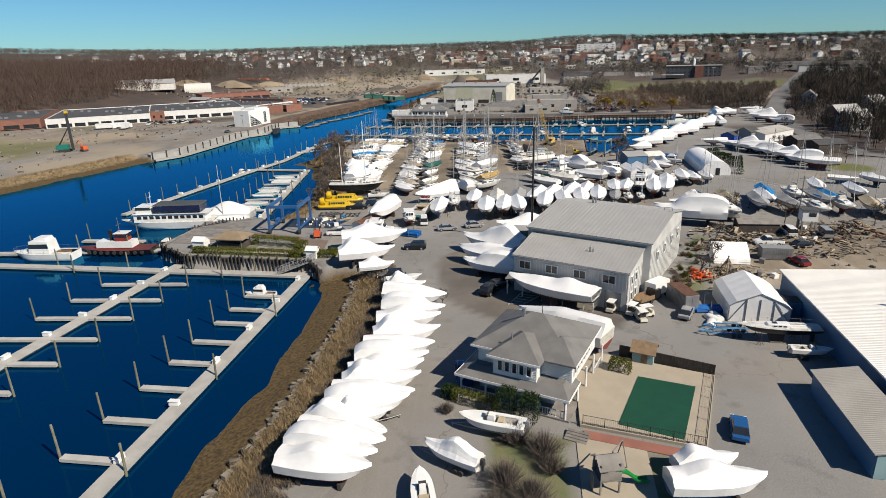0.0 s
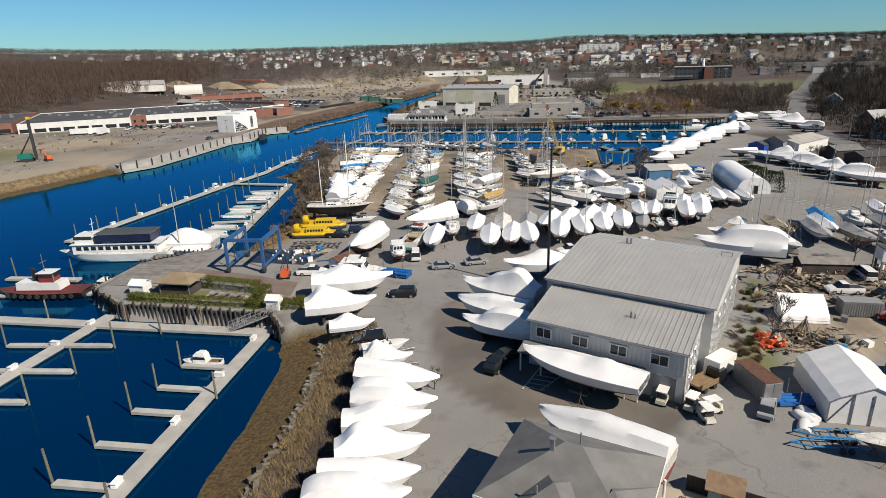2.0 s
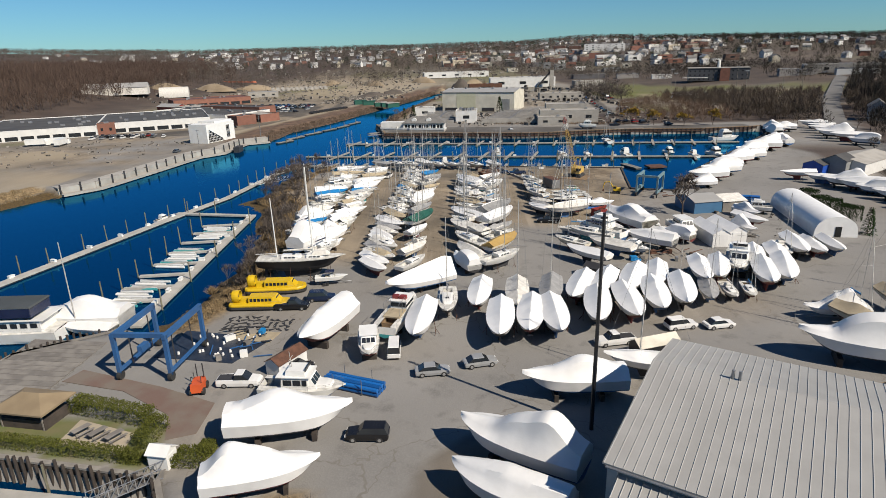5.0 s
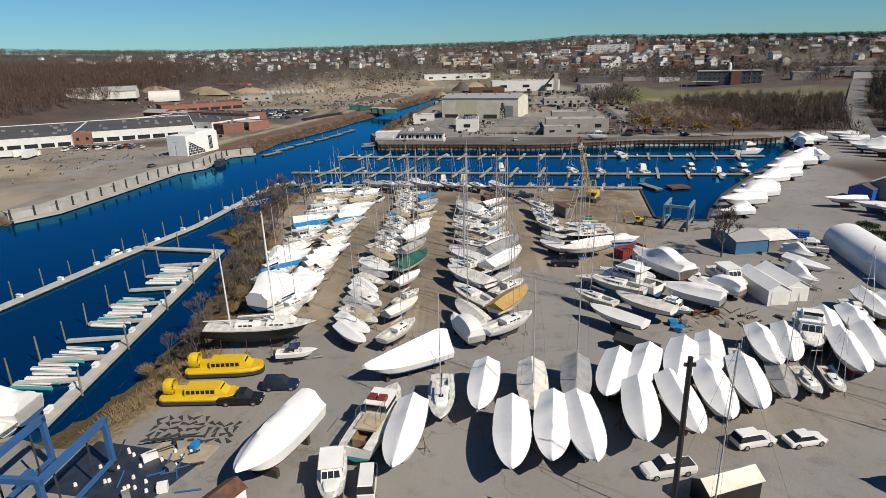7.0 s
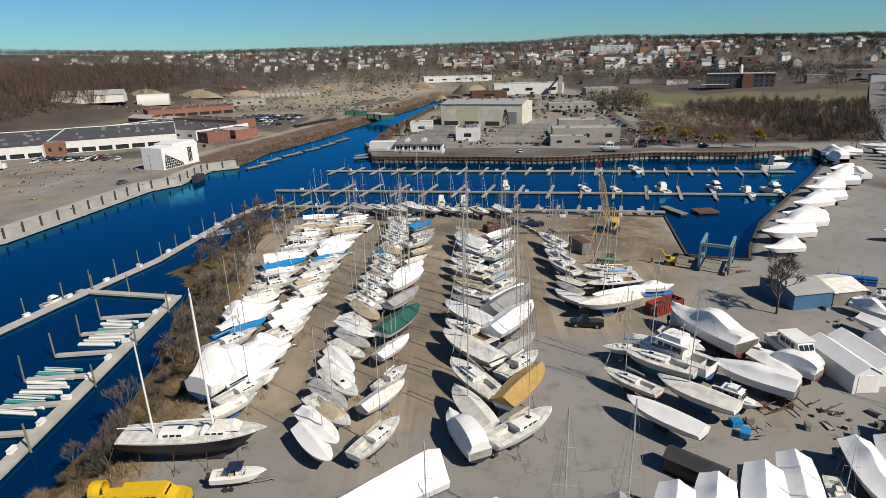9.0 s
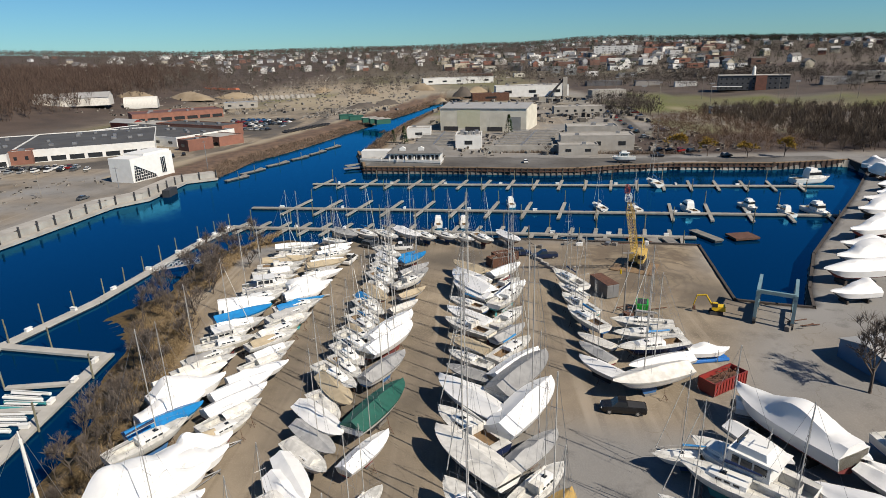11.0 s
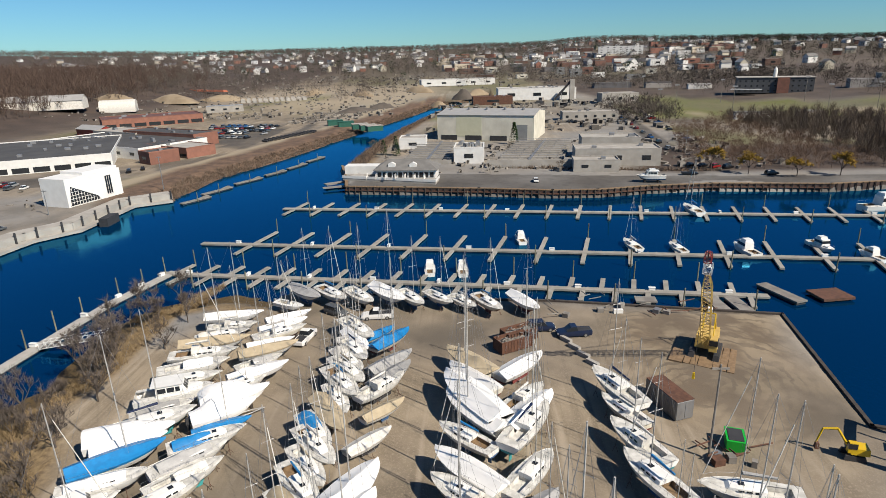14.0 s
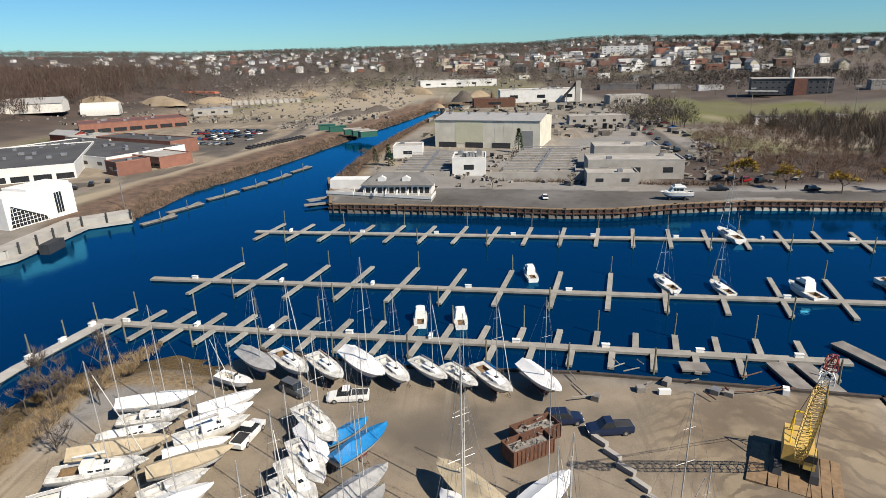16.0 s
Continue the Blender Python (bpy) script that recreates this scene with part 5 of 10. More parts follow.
def wrapped_power(v, hull, bottom):
    o = thing("motorboat", "white shrink-wrapped motor cruiser resting on blocks", "motorboat", "boats in the yard")
    P = POWER
    part("hull", hull_band(**P, h0=0.4, h1=1.0, n=4), hull, o, smooth=True)
    part("bottom", hull_band(**P, h0=0, h1=0.4, n=5), bottom, o, smooth=True)
    part("cover", flat_cover_mesh(**P, top=TOPS[v % 4], seed=v, h0=0.38), WRAP, o, smooth=True)
    for s in (0.24, 0.68):
        part("keel_block", B(((10 * (s - 0.5), 0, 0.38), (0.4, 2.4, 0.76))), DARKWOOD, o)
    return o


def cruiser(v, hull, bottom, fly=True):
    o = thing("motorboat", "white cabin cruiser with dark windows laid up on blocks", "motorboat", "boats in the yard")
    P = POWER
    part("hull", hull_band(**P, h0=0.4, h1=1.0, n=4), hull, o, smooth=True)
    part("bottom", hull_band(**P, h0=0, h1=0.4, n=5), bottom, o, smooth=True)
    part("deck", deck_mesh(**P, well=(0.03, 0.26)), DECK, o)
    part("cockpit", well_mesh(**P, well=(0.03, 0.26), depth=0.8), DECK, o)
    trunk(o, 10, 3.6, 2.5, 0.6, 0.86, 0.6, 0.45, WHITE, False)
    bm = bmesh.new()
    rings = [[(x, -w, 2.4), (x + dx, -w * 0.88, 4.0), (x + dx, w * 0.88, 4.0), (x, w, 2.4)] for x, dx, w in ((-2.2, 0.1, 1.45), (1.0, -0.1, 1.4), (2.0, -0.9, 1.2))]
    loft(bm, rings)
    c = part("deckhouse", bm, WHITE, o)
    for sd_ in (-1, 1):
        bm = bmesh.new()
        for xa, xb in ((-1.9, -0.9), (-0.75, 0.15), (0.3, 0.85)):
            f = lambda z: 1.45 - (z - 2.4) * 0.11 + 0.03
            bm.faces.new([bm.verts.new((x, sd_ * f(z), z)) for x, z in ((xa, 3.05), (xb, 3.05), (xb, 3.7), (xa, 3.7))])
        part("window", bm, GLASS, c)
    bm = bmesh.new()
    for ya, yb in ((-1.05, -0.4), (-0.32, 0.32), (0.4, 1.05)):
        bm.faces.new([bm.verts.new((x, y, z)) for x, y, z in ((1.72, ya, 3.0), (1.72, yb, 3.0), (1.2, yb * 0.95, 3.8), (1.2, ya * 0.95, 3.8))])
    part("windscreen", bm, GLASS, c)
    part("roof", B(((-0.7, 0, 4.05), (4.0, 2.9, 0.1))), WHITE, c)
    if fly:
        part("flybridge", B(((-0.5, 0, 4.4), (2.4, 2.3, 0.6), 0, 0.12)), WHITE, o)
        part("bridge_screen", B(((0.75, 0, 4.85), (0.06, 2.0, 0.4))), GLASS, o)
        part("mast", T(((-1.2, 0, 4.6), (-1.3, 0, 6.6), 0.05, 0.03), ((-1.2, -0.6, 5.8), (-1.2, 0.6, 5.8), 0.03)), SPAR, o)
    rails(o, 10, 3.6, 2.45, 0.75, True)
    for s in (0.24, 0.68):
        part("keel_block", B(((10 * (s - 0.5), 0, 0.38), (0.4, 2.4, 0.76))), DARKWOOD, o)
    return o


def trailer(o, L, Bm):
    part("trailer_frame", T(((-L * 0.45, 0.5, 0.55), (L * 0.4, 0.3, 0.55), 0.06), ((-L * 0.45, -0.5, 0.55), (L * 0.4, -0.3, 0.55), 0.06), ((L * 0.4, 0.3, 0.55), (L * 0.62, 0, 0.5), 0.06), ((L * 0.4, -0.3, 0.55), (L * 0.62, 0, 0.5), 0.06), ((-L * 0.2, -1.1, 0.4), (-L * 0.2, 1.1, 0.4), 0.05), ((L * 0.6, 0, 0.5), (L * 0.6, 0, 0), 0.05)), STEEL, o)
    for x in (-L * 0.24, -L * 0.14):
        for y in (-1.1, 1.1):
            part("wheel", T(((x, y - 0.1, 0.33), (x, y + 0.1, 0.33), 0.33, 0.33, 12)), RUBBER, o)


def runabout(v, hull, cover):
    """A small open boat on a road trailer; under a fitted film where cover is given."""
    o = thing("motorboat", "small white open motorboat on a galvanised road trailer" if not cover else "small shrink-wrapped motorboat on a road trailer", "motorboat", "boats on trailers")
    P = dict(L=7.0, Bm=2.4, zb=0.75, zs=1.85, power=True)
    part("hull", hull_band(**P, h0=0.0, h1=1.0, n=7), hull, o, smooth=True)
    if cover:
        part("cover", flat_cover_mesh(**P, top=TOPS[1 + v % 3], seed=v + 40, h0=0.6), cover, o)
    else:
        part("deck", deck_mesh(**P, well=(0.06, 0.62)), WHITE, o)
        part("cockpit", well_mesh(**P, well=(0.06, 0.62), depth=0.6), DECK, o)
        part("console", B(((0.0, 0, 1.9), (0.8, 0.8, 1.0), 0, 0.2)), WHITE, o)
        part("windscreen", B(((0.3, 0, 2.5), (0.05, 0.75, 0.4))), GLASS, o)
        part("seat", B(((-1.0, 0, 1.65), (0.6, 1.0, 0.6))), TARPT, o)
        if v % 2:
            part("canopy", B(((-0.3, 0, 3.0), (1.9, 1.7, 0.08))), NAVY, o)
            part("canopy_frame", T(*[((x, y, 1.8), (x * 0.9, y, 3.0), 0.025, 0.025, 4) for x in (-1, 0.6) for y in (-0.8, 0.8)]), STEEL, o)
    part("outboard", B(((-3.75, 0, 1.9), (0.5, 0.45, 0.7), 0, 0.25), ((-3.75, 0, 1.2), (0.25, 0.15, 0.9))), BLACKB if v % 2 else GREYP, o)
    trailer(o, 7.0, 2.4)
    return o


def tented(v):
    """A broad boat under a tall film tent that falls to its bow."""
    o = thing("sailboat", "large boat under a tall white film tent", "sailboat", "boats in the yard")
    P = dict(L=13.5, Bm=4.8, zb=1.0, zs=2.6, power=True)
    part("hull", hull_band(**P, h0=0.4, h1=1.0, n=4), WHITE, o, smooth=True)
    part("bottom", hull_band(**P, h0=0, h1=0.4, n=5), BLUEB, o, smooth=True)
    part("cover", cover_mesh(**P, ridge=lambda s: 0.5 + 3.2 * (1 - s) ** 0.8 * min(1, 0.75 + 2 * s), h0=0.45, seed=v, sag=0.04), WRAP, o, smooth=True)
    for s in (0.2, 0.5, 0.75):
        part("keel_block", B(((13.5 * (s - 0.5), 0, 0.5), (0.5, 1.8, 1.0))), DARKWOOD, o)
    return o


BUILT = {}


def put(maker, args, x, y, head, k=1.0, z=None, kz=None):
    """Stand a boat or other thing at a place; alike ones share their meshes."""
    key = (maker, args)
    if z is None:
        (x, y), z = site(x, y), YARD_Z
    elif abs(z - WATER_Z) < 1.4:
        x, y = berth(x, y)
    m = pose(x, y, z, 0, 0, head) @ Matrix.Diagonal((k, k, kz or k, 1))
    if key not in BUILT:
        BUILT[key] = maker(*args)
        BUILT[key].matrix_basis = m
        return BUILT[key]
    o = BUILT[key]
    return copy_thing(o, m @ Matrix.Diagonal((*[1 / c for c in o.scale], 1)))


HULLS = [(WHITE, BLUEB), (WHITE, BLACKB), (CREAM, REDB), (WHITE, BLUEB), (NAVY, BLACKB), (WHITE, TEALB)]
COVERS = [TARPW, TARPS, TARPW, TARPS, TARPT]


def yard_boat(kind, x, y, head, L, v):
    h = HULLS[v % 4] if v % 7 else HULLS[4 + (v // 7) % 2]
    k = L / 10.0
    if kind == "W":
        return put(tented, (v,), x, y, head, L / 13.5, YARD_Z)
    if kind == "w":
        return put(wrapped_sail, (v % 4, *HULLS[v % 3]), x, y, head, k, YARD_Z)
    if kind == "m":
        return put(wrapped_sail, (v % 4, *HULLS[v % 3], WRAP, True), x, y, head, k, YARD_Z)
    if kind == "p":
        return put(wrapped_power, (v % 4, *HULLS[v % 3]), x, y, head, k, YARD_Z)
    if kind == "s":
        return put(open_sail, (v % 6, *h, (TARPW, NAVY, TARPS, TARPW, TARPB, TARPT)[v % 6]), x, y, head, k, YARD_Z)
    if kind == "n":
        return put(open_sail, (6 + v % 4, *h, (TARPW, TARPS, TARPB, TARPW, WRAP, TARPT, TARPW)[v % 7]), x, y, head, k, YARD_Z)
    if kind == "t":
        return put(wrapped_sail, (v % 4, *HULLS[v % 4], COVERS[v % 5], True), x, y, head, k, YARD_Z)
    if kind == "g":
        return put(wrapped_sail, (v % 4, *HULLS[v % 4], TARPG, True), x, y, head, k, YARD_Z)
    if kind == "b":
        return put(wrapped_sail, (v % 4, *HULLS[v % 4], TARPB, True), x, y, head, k, YARD_Z)
    if kind == "o":
        return put(wrapped_sail, (v % 4, *HULLS[v % 4], TARPO, True), x, y, head, k, YARD_Z)
    if kind == "c":
        return put(cruiser, (v % 3, *HULLS[v % 3], v % 2 == 0), x, y, head, k, YARD_Z)
    if kind == "r":
        return put(runabout, (v % 4, WHITE, WRAP if v % 2 else None), x, y, head, L / 7.0, YARD_Z)

# ---- laid-up boats: kind, place, heading, length ----
# front row of wrapped boats, bows to the yard lane
for i, b in enumerate([("w", -7.5, 142.1, 85, 12.4), ("w", 4.2, 142.0, 86, 12.4), ("w", 8.7, 143.2, 82, 12.4), ("w", 12.2, 143.1, 90, 12.4), ("w", 19.1, 146.3, 80, 12.4), ("w", 24.2, 147.8, 88, 12.4), ("w", 29.0, 150.4, 83, 12.4), ("w", 33.7, 152.2, 78, 12.4), ("t", 38.6, 154.2, -104, 9.0), ("s", 42.4, 155.2, -94, 6.8), ("s", 45.7, 155.5, -100, 6.5), ("w", 50.3, 160.1, -106, 12.4), ("w", 54.2, 161.6, -109, 12.4)]):
    yard_boat(b[0], b[1], b[2], b[3] + 180 if b[3] > 0 else b[3], b[4], i + 0)
# second row behind it
for i, b in enumerate([("s", -3.8, 150.1, -89, 10.0), ("w", 1.3, 152.0, -97, 11.5), ("t", 7.4, 151.9, -94, 11.5), ("t", 12.9, 153.0, -100, 11.5), ("w", 17.8, 154.6, -111, 12.0), ("w", 21.9, 156.1, -114, 11.9), ("w", 27.1, 157.4, -113, 12.4), ("w", 31.8, 159.8, -108, 11.5), ("s", 36.0, 160.5, -105, 6.5), ("w", 40.3, 162.2, -100, 11.5), ("w", 43.5, 162.9, -110, 11.5), ("c", 48.7, 167.1, -113, 11.8), ("w", 52.1, 168.4, -110, 11.5), ("w", 56.8, 169.2, -103, 11.5)]):
    yard_boat(*b, i + 13)
# wrapped boats along the reed bank
for i, b in enumerate([("p", -8.8, 87.9, -12, 10.4), ("p", -8.6, 83.0, -6, 9.7), ("p", -9.1, 79.5, 6, 9.5), ("p", -8.9, 74.8, 12, 9.5), ("p", -9.5, 70.6, 4, 9.5), ("p", -10.1, 67.5, 7, 9.5), ("p", -10.5, 64.9, 14, 9.5), ("p", -10.7, 62.2, 11, 9.5), ("p", -11.2, 59.0, 0, 9.5), ("p", -11.6, 57.3, 11, 9.5)]):
    yard_boat(*b, i + 27)
# more of them
for i, b in enumerate([("r", -11.8, 55.8, 20, 6.5), ("p", -13.1, 52.8, -20, 9.5), ("p", -13.2, 51.0, -14, 9.5), ("p", -13.8, 49.0, -12, 9.5), ("p", -14.1, 46.8, -10, 9.5)]):
    yard_boat(*b, i + 37)
# beside the boat shed
for i, b in enumerate([("p", 4.7, 113.7, 150, 13.6), ("p", 3.2, 107.5, 150, 11.9), ("p", 3.7, 101.7, 156, 10.7), ("p", 12.2, 126.3, -178, 12.4), ("m", 22.2, 130.4, 168, 11.0)]):
    yard_boat(*b, i + 42)
# in front of the shed
for i, b in enumerate([("w", 12.8, 87.7, 147, 15.0), ("p", 12.6, 75.4, 144, 13.6)]):
    yard_boat(*b, i + 46)
# on the apron by the wharf
for i, b in enumerate([("c", -20.2, 124.7, -3, 10.4), ("p", -19.9, 118.2, 11, 13.6), ("p", -20.2, 109.6, 16, 11.1), ("r", -17.4, 103.6, 16, 6.7), ("r", -11.6, 97.3, 19, 6.5), ("r", -10.8, 93.8, 10, 6.5)]):
    yard_boat(*b, i + 48)
# by the clubhouse
for i, b in enumerate([("r", 2.1, 54.3, 163, 7.3), ("r", -2.0, 49.2, 149, 6.5), ("r", -4.5, 43.6, 100, 6.5), ("p", 22.1, 45.0, 3, 8.9), ("p", 22.4, 48.2, 11, 6.5)]):
    yard_boat(*b, i + 54)
# big ones in the lane
for i, b in enumerate([("p", -21.4, 141.3, -108, 13.4), ("W", -9.1, 159.9, -150, 12.8)]):
    yard_boat(*b, i + 59)
# fourth row
for i, b in enumerate([("s", 18.2, 243.4, 114, 10.4), ("s", 18.1, 238.8, 120, 8.0), ("s", 18.1, 232.2, 117, 9.5), ("s", 18.3, 226.0, 117, 9.9), ("t", 18.6, 219.2, 133, 6.8), ("t", 17.9, 215.5, 122, 7.1), ("m", 17.7, 210.4, 129, 8.2), ("s", 26.8, 224.1, 168, 9.8), ("s", 26.5, 219.9, -179, 10.4), ("s", 26.1, 215.7, -167, 11.1), ("m", 25.9, 211.1, -162, 10.0), ("t", 23.4, 206.8, -160, 11.7), ("p", 34.5, 216.4, 6, 6.5)]):
    yard_boat(*b, i + 61)
# third row, west side
for i, b in enumerate([("t", -1.0, 250.3, 131, 10.0), ("m", -0.6, 240.1, 122, 13.1), ("s", -1.3, 232.9, 140, 8.4), ("m", -1.1, 226.9, 136, 9.9), ("s", -1.1, 222.8, 140, 9.9), ("t", -1.0, 217.3, 137, 8.7), ("s", -0.8, 213.1, 143, 7.9), ("t", -0.8, 209.1, 147, 7.7), ("w", -0.7, 204.9, 147, 7.8)]):
    yard_boat(*b, i + 74)
# its near end
for i, b in enumerate([("m", -0.9, 201.7, 130, 12.0), ("s", -0.8, 195.2, 132, 11.2), ("t", -0.6, 190.2, 130, 12.3), ("s", -0.1, 181.6, 123, 11.4), ("t", -0.3, 174.9, 116, 10.3), ("p", -1.2, 170.7, 115, 8.9)]):
    yard_boat(*b, i + 83)
# third row, east side
for i, b in enumerate([("m", 6.3, 249.0, 48, 9.6), ("s", 6.0, 240.8, 52, 9.0), ("s", 6.0, 234.8, 59, 10.6), ("s", 5.6, 226.6, 55, 9.2), ("t", 5.5, 221.4, 49, 8.0), ("s", 5.5, 215.4, 51, 9.6), ("m", 6.0, 210.3, 52, 10.8)]):
    yard_boat(*b, i + 89)
# the near end of it
for i, b in enumerate([("t", 6.4, 206.9, 56, 13.4), ("m", 6.3, 199.1, 58, 13.8), ("t", 6.4, 191.7, 49, 9.3), ("s", 6.5, 186.2, 50, 9.0), ("o", 6.5, 179.8, 59, 11.6), ("s", 5.7, 171.1, 42, 10.3)]):
    yard_boat(*b, i + 96)
# second row, east side
for i, b in enumerate([("b", -13.2, 257.6, 56, 8.5), ("t", -11.8, 246.9, 57, 8.4), ("t", -11.7, 238.9, 47, 6.8), ("t", -12.5, 232.6, 49, 6.8), ("m", -13.2, 221.8, 64, 12.1), ("m", -13.0, 217.7, 61, 11.8), ("t", -12.7, 210.1, 62, 9.7)]):
    yard_boat(*b, i + 102)
# near end of the second row
for i, b in enumerate([("g", -12.0, 199.7, 66, 11.9), ("m", -12.2, 191.8, 62, 8.2), ("s", -11.4, 183.1, 62, 7.3), ("t", -11.8, 178.2, 57, 8.5), ("s", -11.3, 169.4, 60, 8.6)]):
    yard_boat(*b, i + 109)
# first row
for i, b in enumerate([("p", -34.2, 185.1, 70, 14.0)]):
    yard_boat(*b, i + 114)
# north end of the first row
for i, b in enumerate([("p", -41.0, 232.7, 23, 9.8)]):
    yard_boat(*b, i + 115)
# north end of the second row
for i, b in enumerate([("t", -12.3, 250.4, 51, 8.5), ("s", -12.7, 243.8, 52, 8.7), ("b", -15.5, 260.4, 51, 6.6)]):
    yard_boat(*b, i + 116)
# north end of the third row
for i, b in enumerate([("m", -0.6, 245.6, 129, 9.8), ("m", -0.4, 237.6, 128, 11.0), ("m", 6.6, 238.1, 52, 10.0)]):
    yard_boat(*b, i + 119)
# along the northern shore
for i, b in enumerate([("r", -33.7, 272.3, -24, 6.5), ("t", -31.8, 276.2, -42, 9.4), ("s", -26.7, 275.6, -45, 9.5), ("s", -21.2, 274.4, -50, 9.4), ("m", -16.0, 275.0, -49, 10.4), ("s", -11.6, 273.8, -55, 8.7), ("s", -6.6, 274.3, -49, 7.9), ("s", -2.2, 272.7, -52, 7.5), ("s", 2.2, 271.5, -58, 8.8), ("m", 8.6, 271.8, -61, 8.9)]):
    yard_boat(*b, i + 122)
# the mixed cluster
for i, b in enumerate([("c", 28.2, 188.7, 133, 12.5), ("s", 25.7, 186.4, 141, 10.8), ("s", 20.9, 181.9, 133, 8.5), ("t", 28.2, 178.3, 135, 10.5), ("w", 22.7, 173.5, 133, 10.1), ("p", 36.1, 196.4, 116, 14.8), ("c", 33.4, 178.7, -43, 6.5), ("p", 37.4, 182.9, 139, 10.6), ("p", 44.0, 187.3, 129, 8.3), ("c", 46.6, 189.8, -81, 10.6)]):
    yard_boat(*b, i + 132)
# eastern shore
re_ = random.Random(8)
for i, b in enumerate([("p", 68.0, 237.5, -165, 10.8), ("p", 73.7, 245.6, -165, 11.5), ("p", 79.5, 254.3, -168, 11.5), ("p", 86.5, 263.9, -167, 11.5), ("p", 92.8, 272.7, -168, 11.5), ("p", 99.3, 281.5, -168, 11.5), ("p", 106.2, 291.3, -167, 11.5), ("p", 113.6, 300.9, -169, 11.5), ("p", 121.0, 311.6, -171, 11.5), ("p", 129.3, 322.9, -171, 11.5), ("p", 137.4, 342.0, 93, 11.5), ("p", 127.7, 313.6, 103, 11.5)]):
    yard_boat(re_.choice("ppwp"), b[1] + re_.uniform(-1.5, 1.5), b[2] + re_.uniform(-1, 1), b[3] + re_.uniform(-14, 14), b[4] * re_.uniform(0.8, 1.2), i + 142)
# east yard
for i, b in enumerate([("t", 65.0, 147.5, -90, 11.2), ("s", 61.2, 138.0, -86, 11.2), ("t", 71.2, 144.4, -98, 11.2), ("b", 77.0, 153.6, -102, 11.2), ("t", 77.5, 141.6, -88, 11.2), ("s", 83.6, 152.3, -95, 11.2), ("s", 81.7, 138.2, -92, 11.2), ("w", 93.7, 160.2, -107, 11.2), ("s", 88.8, 140.3, -98, 11.2), ("m", 100.2, 153.9, -101, 11.2), ("t", 94.6, 138.8, -107, 11.2), ("w", 107.8, 172.6, -29, 7.5), ("w", 115.2, 169.1, -73, 9.6), ("s", 98.2, 137.3, -105, 11.2), ("m", 100.1, 131.5, -109, 11.2), ("t", 107.6, 147.2, -107, 11.2), ("s", 102.4, 127.1, -111, 11.2), ("m", 111.1, 141.6, -109, 11.2)]):
    yard_boat(*b, i + 154)
# behind the shed
for i, b in enumerate([("p", 50.6, 133.6, 160, 15.6), ("c", 58.2, 136.4, 160, 9.0)]):
    yard_boat(*b, i + 172)
# rows beyond the drive and more boats about the yard
for i, b in enumerate([("p", 99.5, 245.5, 165, 9.0), ("p", 104.5, 240.5, 160, 10), ("p", 107.5, 234.8, 158, 11), ("p", 109.0, 229.6, 155, 11.5), ("p", 110.2, 224.4, 152, 12), ("p", 110.8, 219.0, 150, 12), ("p", 111.4, 213.4, 150, 12), ("p", 112.0, 207.6, 150, 12.5), ("p", 112.8, 201.6, 150, 13), ("p", 113.4, 195.4, 150, 13), ("p", 167.5, 364, 150, 13), ("p", 165.5, 355, 152, 13), ("p", 162.5, 346, 152, 13), ("p", 160.0, 337, 150, 13), ("p", 158.0, 328, 150, 13), ("p", 157.0, 319, 152, 13), ("p", 157.5, 310, 152, 13), ("p", 147.0, 353.0, 160, 14), ("p", 142.6, 349, -62, 11), ("p", 31.6, 193.0, -55, 9.0), ("s", 23.0, 190.8, 172, 9.0), ("w", 39.6, 193.6, -76, 8.5), ("w", 40.8, 186.6, -60, 8.0), ("r", 35.0, 200.5, -30, 7.0), ("w", 64.0, 196.6, -75, 8.5), ("r", 61.0, 191.0, -60, 7.0), ("c", 69.5, 208.0, 160, 8.0), ("r", 66.5, 204.0, -70, 6.5), ("s", 60.0, 174.5, -98, 9.0), ("w", 63.4, 175.6, -100, 10.5), ("w", 67.2, 176.6, -100, 10.5), ("w", 71.0, 177.6, -102, 10.0), ("s", 58.6, 147.6, -95, 9.5), ("r", 53.4, 147.4, 175, 7.0), ("t", 55.7, 140.6, -60, 10.5), ("w", 74.5, 147.8, -96, 10.5), ("t", 86.5, 147.0, -98, 10.5), ("b", 91.0, 150.5, -100, 10.0)]):
    yard_boat(b[0] if b[0] != "p" else re_.choice("ppw"), b[1] + re_.uniform(-1, 1), b[2] + re_.uniform(-1, 1), b[3] + re_.uniform(-12, 12), b[4] * re_.uniform(0.85, 1.15), i + 200)
# close-set herringbone rows on the western side
rb = random.Random(77)
n_row = 0
for x0, x1, y0, y1, h0, h1, lo, hi, step, kinds in ((-30.8, -31.6, 176, 267, 56, 30, 7.0, 9.4, 3.05, "nwpnswnrnwpsnb"), (-38.2, -41.0, 186, 266, 52, 16, 7.8, 10.6, 3.3, "wtnswncbpns"), (-18.6, -18.6, 168, 263, -48, -56, 8.0, 9.8, 3.15, "stnsmtnstwn")):
    y = y0
    while y < y1:
        t = (y - y0) / (y1 - y0)
        kind = rb.choice("sstmn") if t > 0.72 else rb.choice(kinds)
        if not (x0 < -35 and y < 191):
            yard_boat(kind, x0 + (x1 - x0) * t + rb.uniform(-0.7, 0.7), y, h0 + (h1 - h0) * t + rb.uniform(-7, 7), rb.uniform(lo, hi), 300 + n_row)
        n_row += 1
        y += step + rb.uniform(-0.2, 0.5)

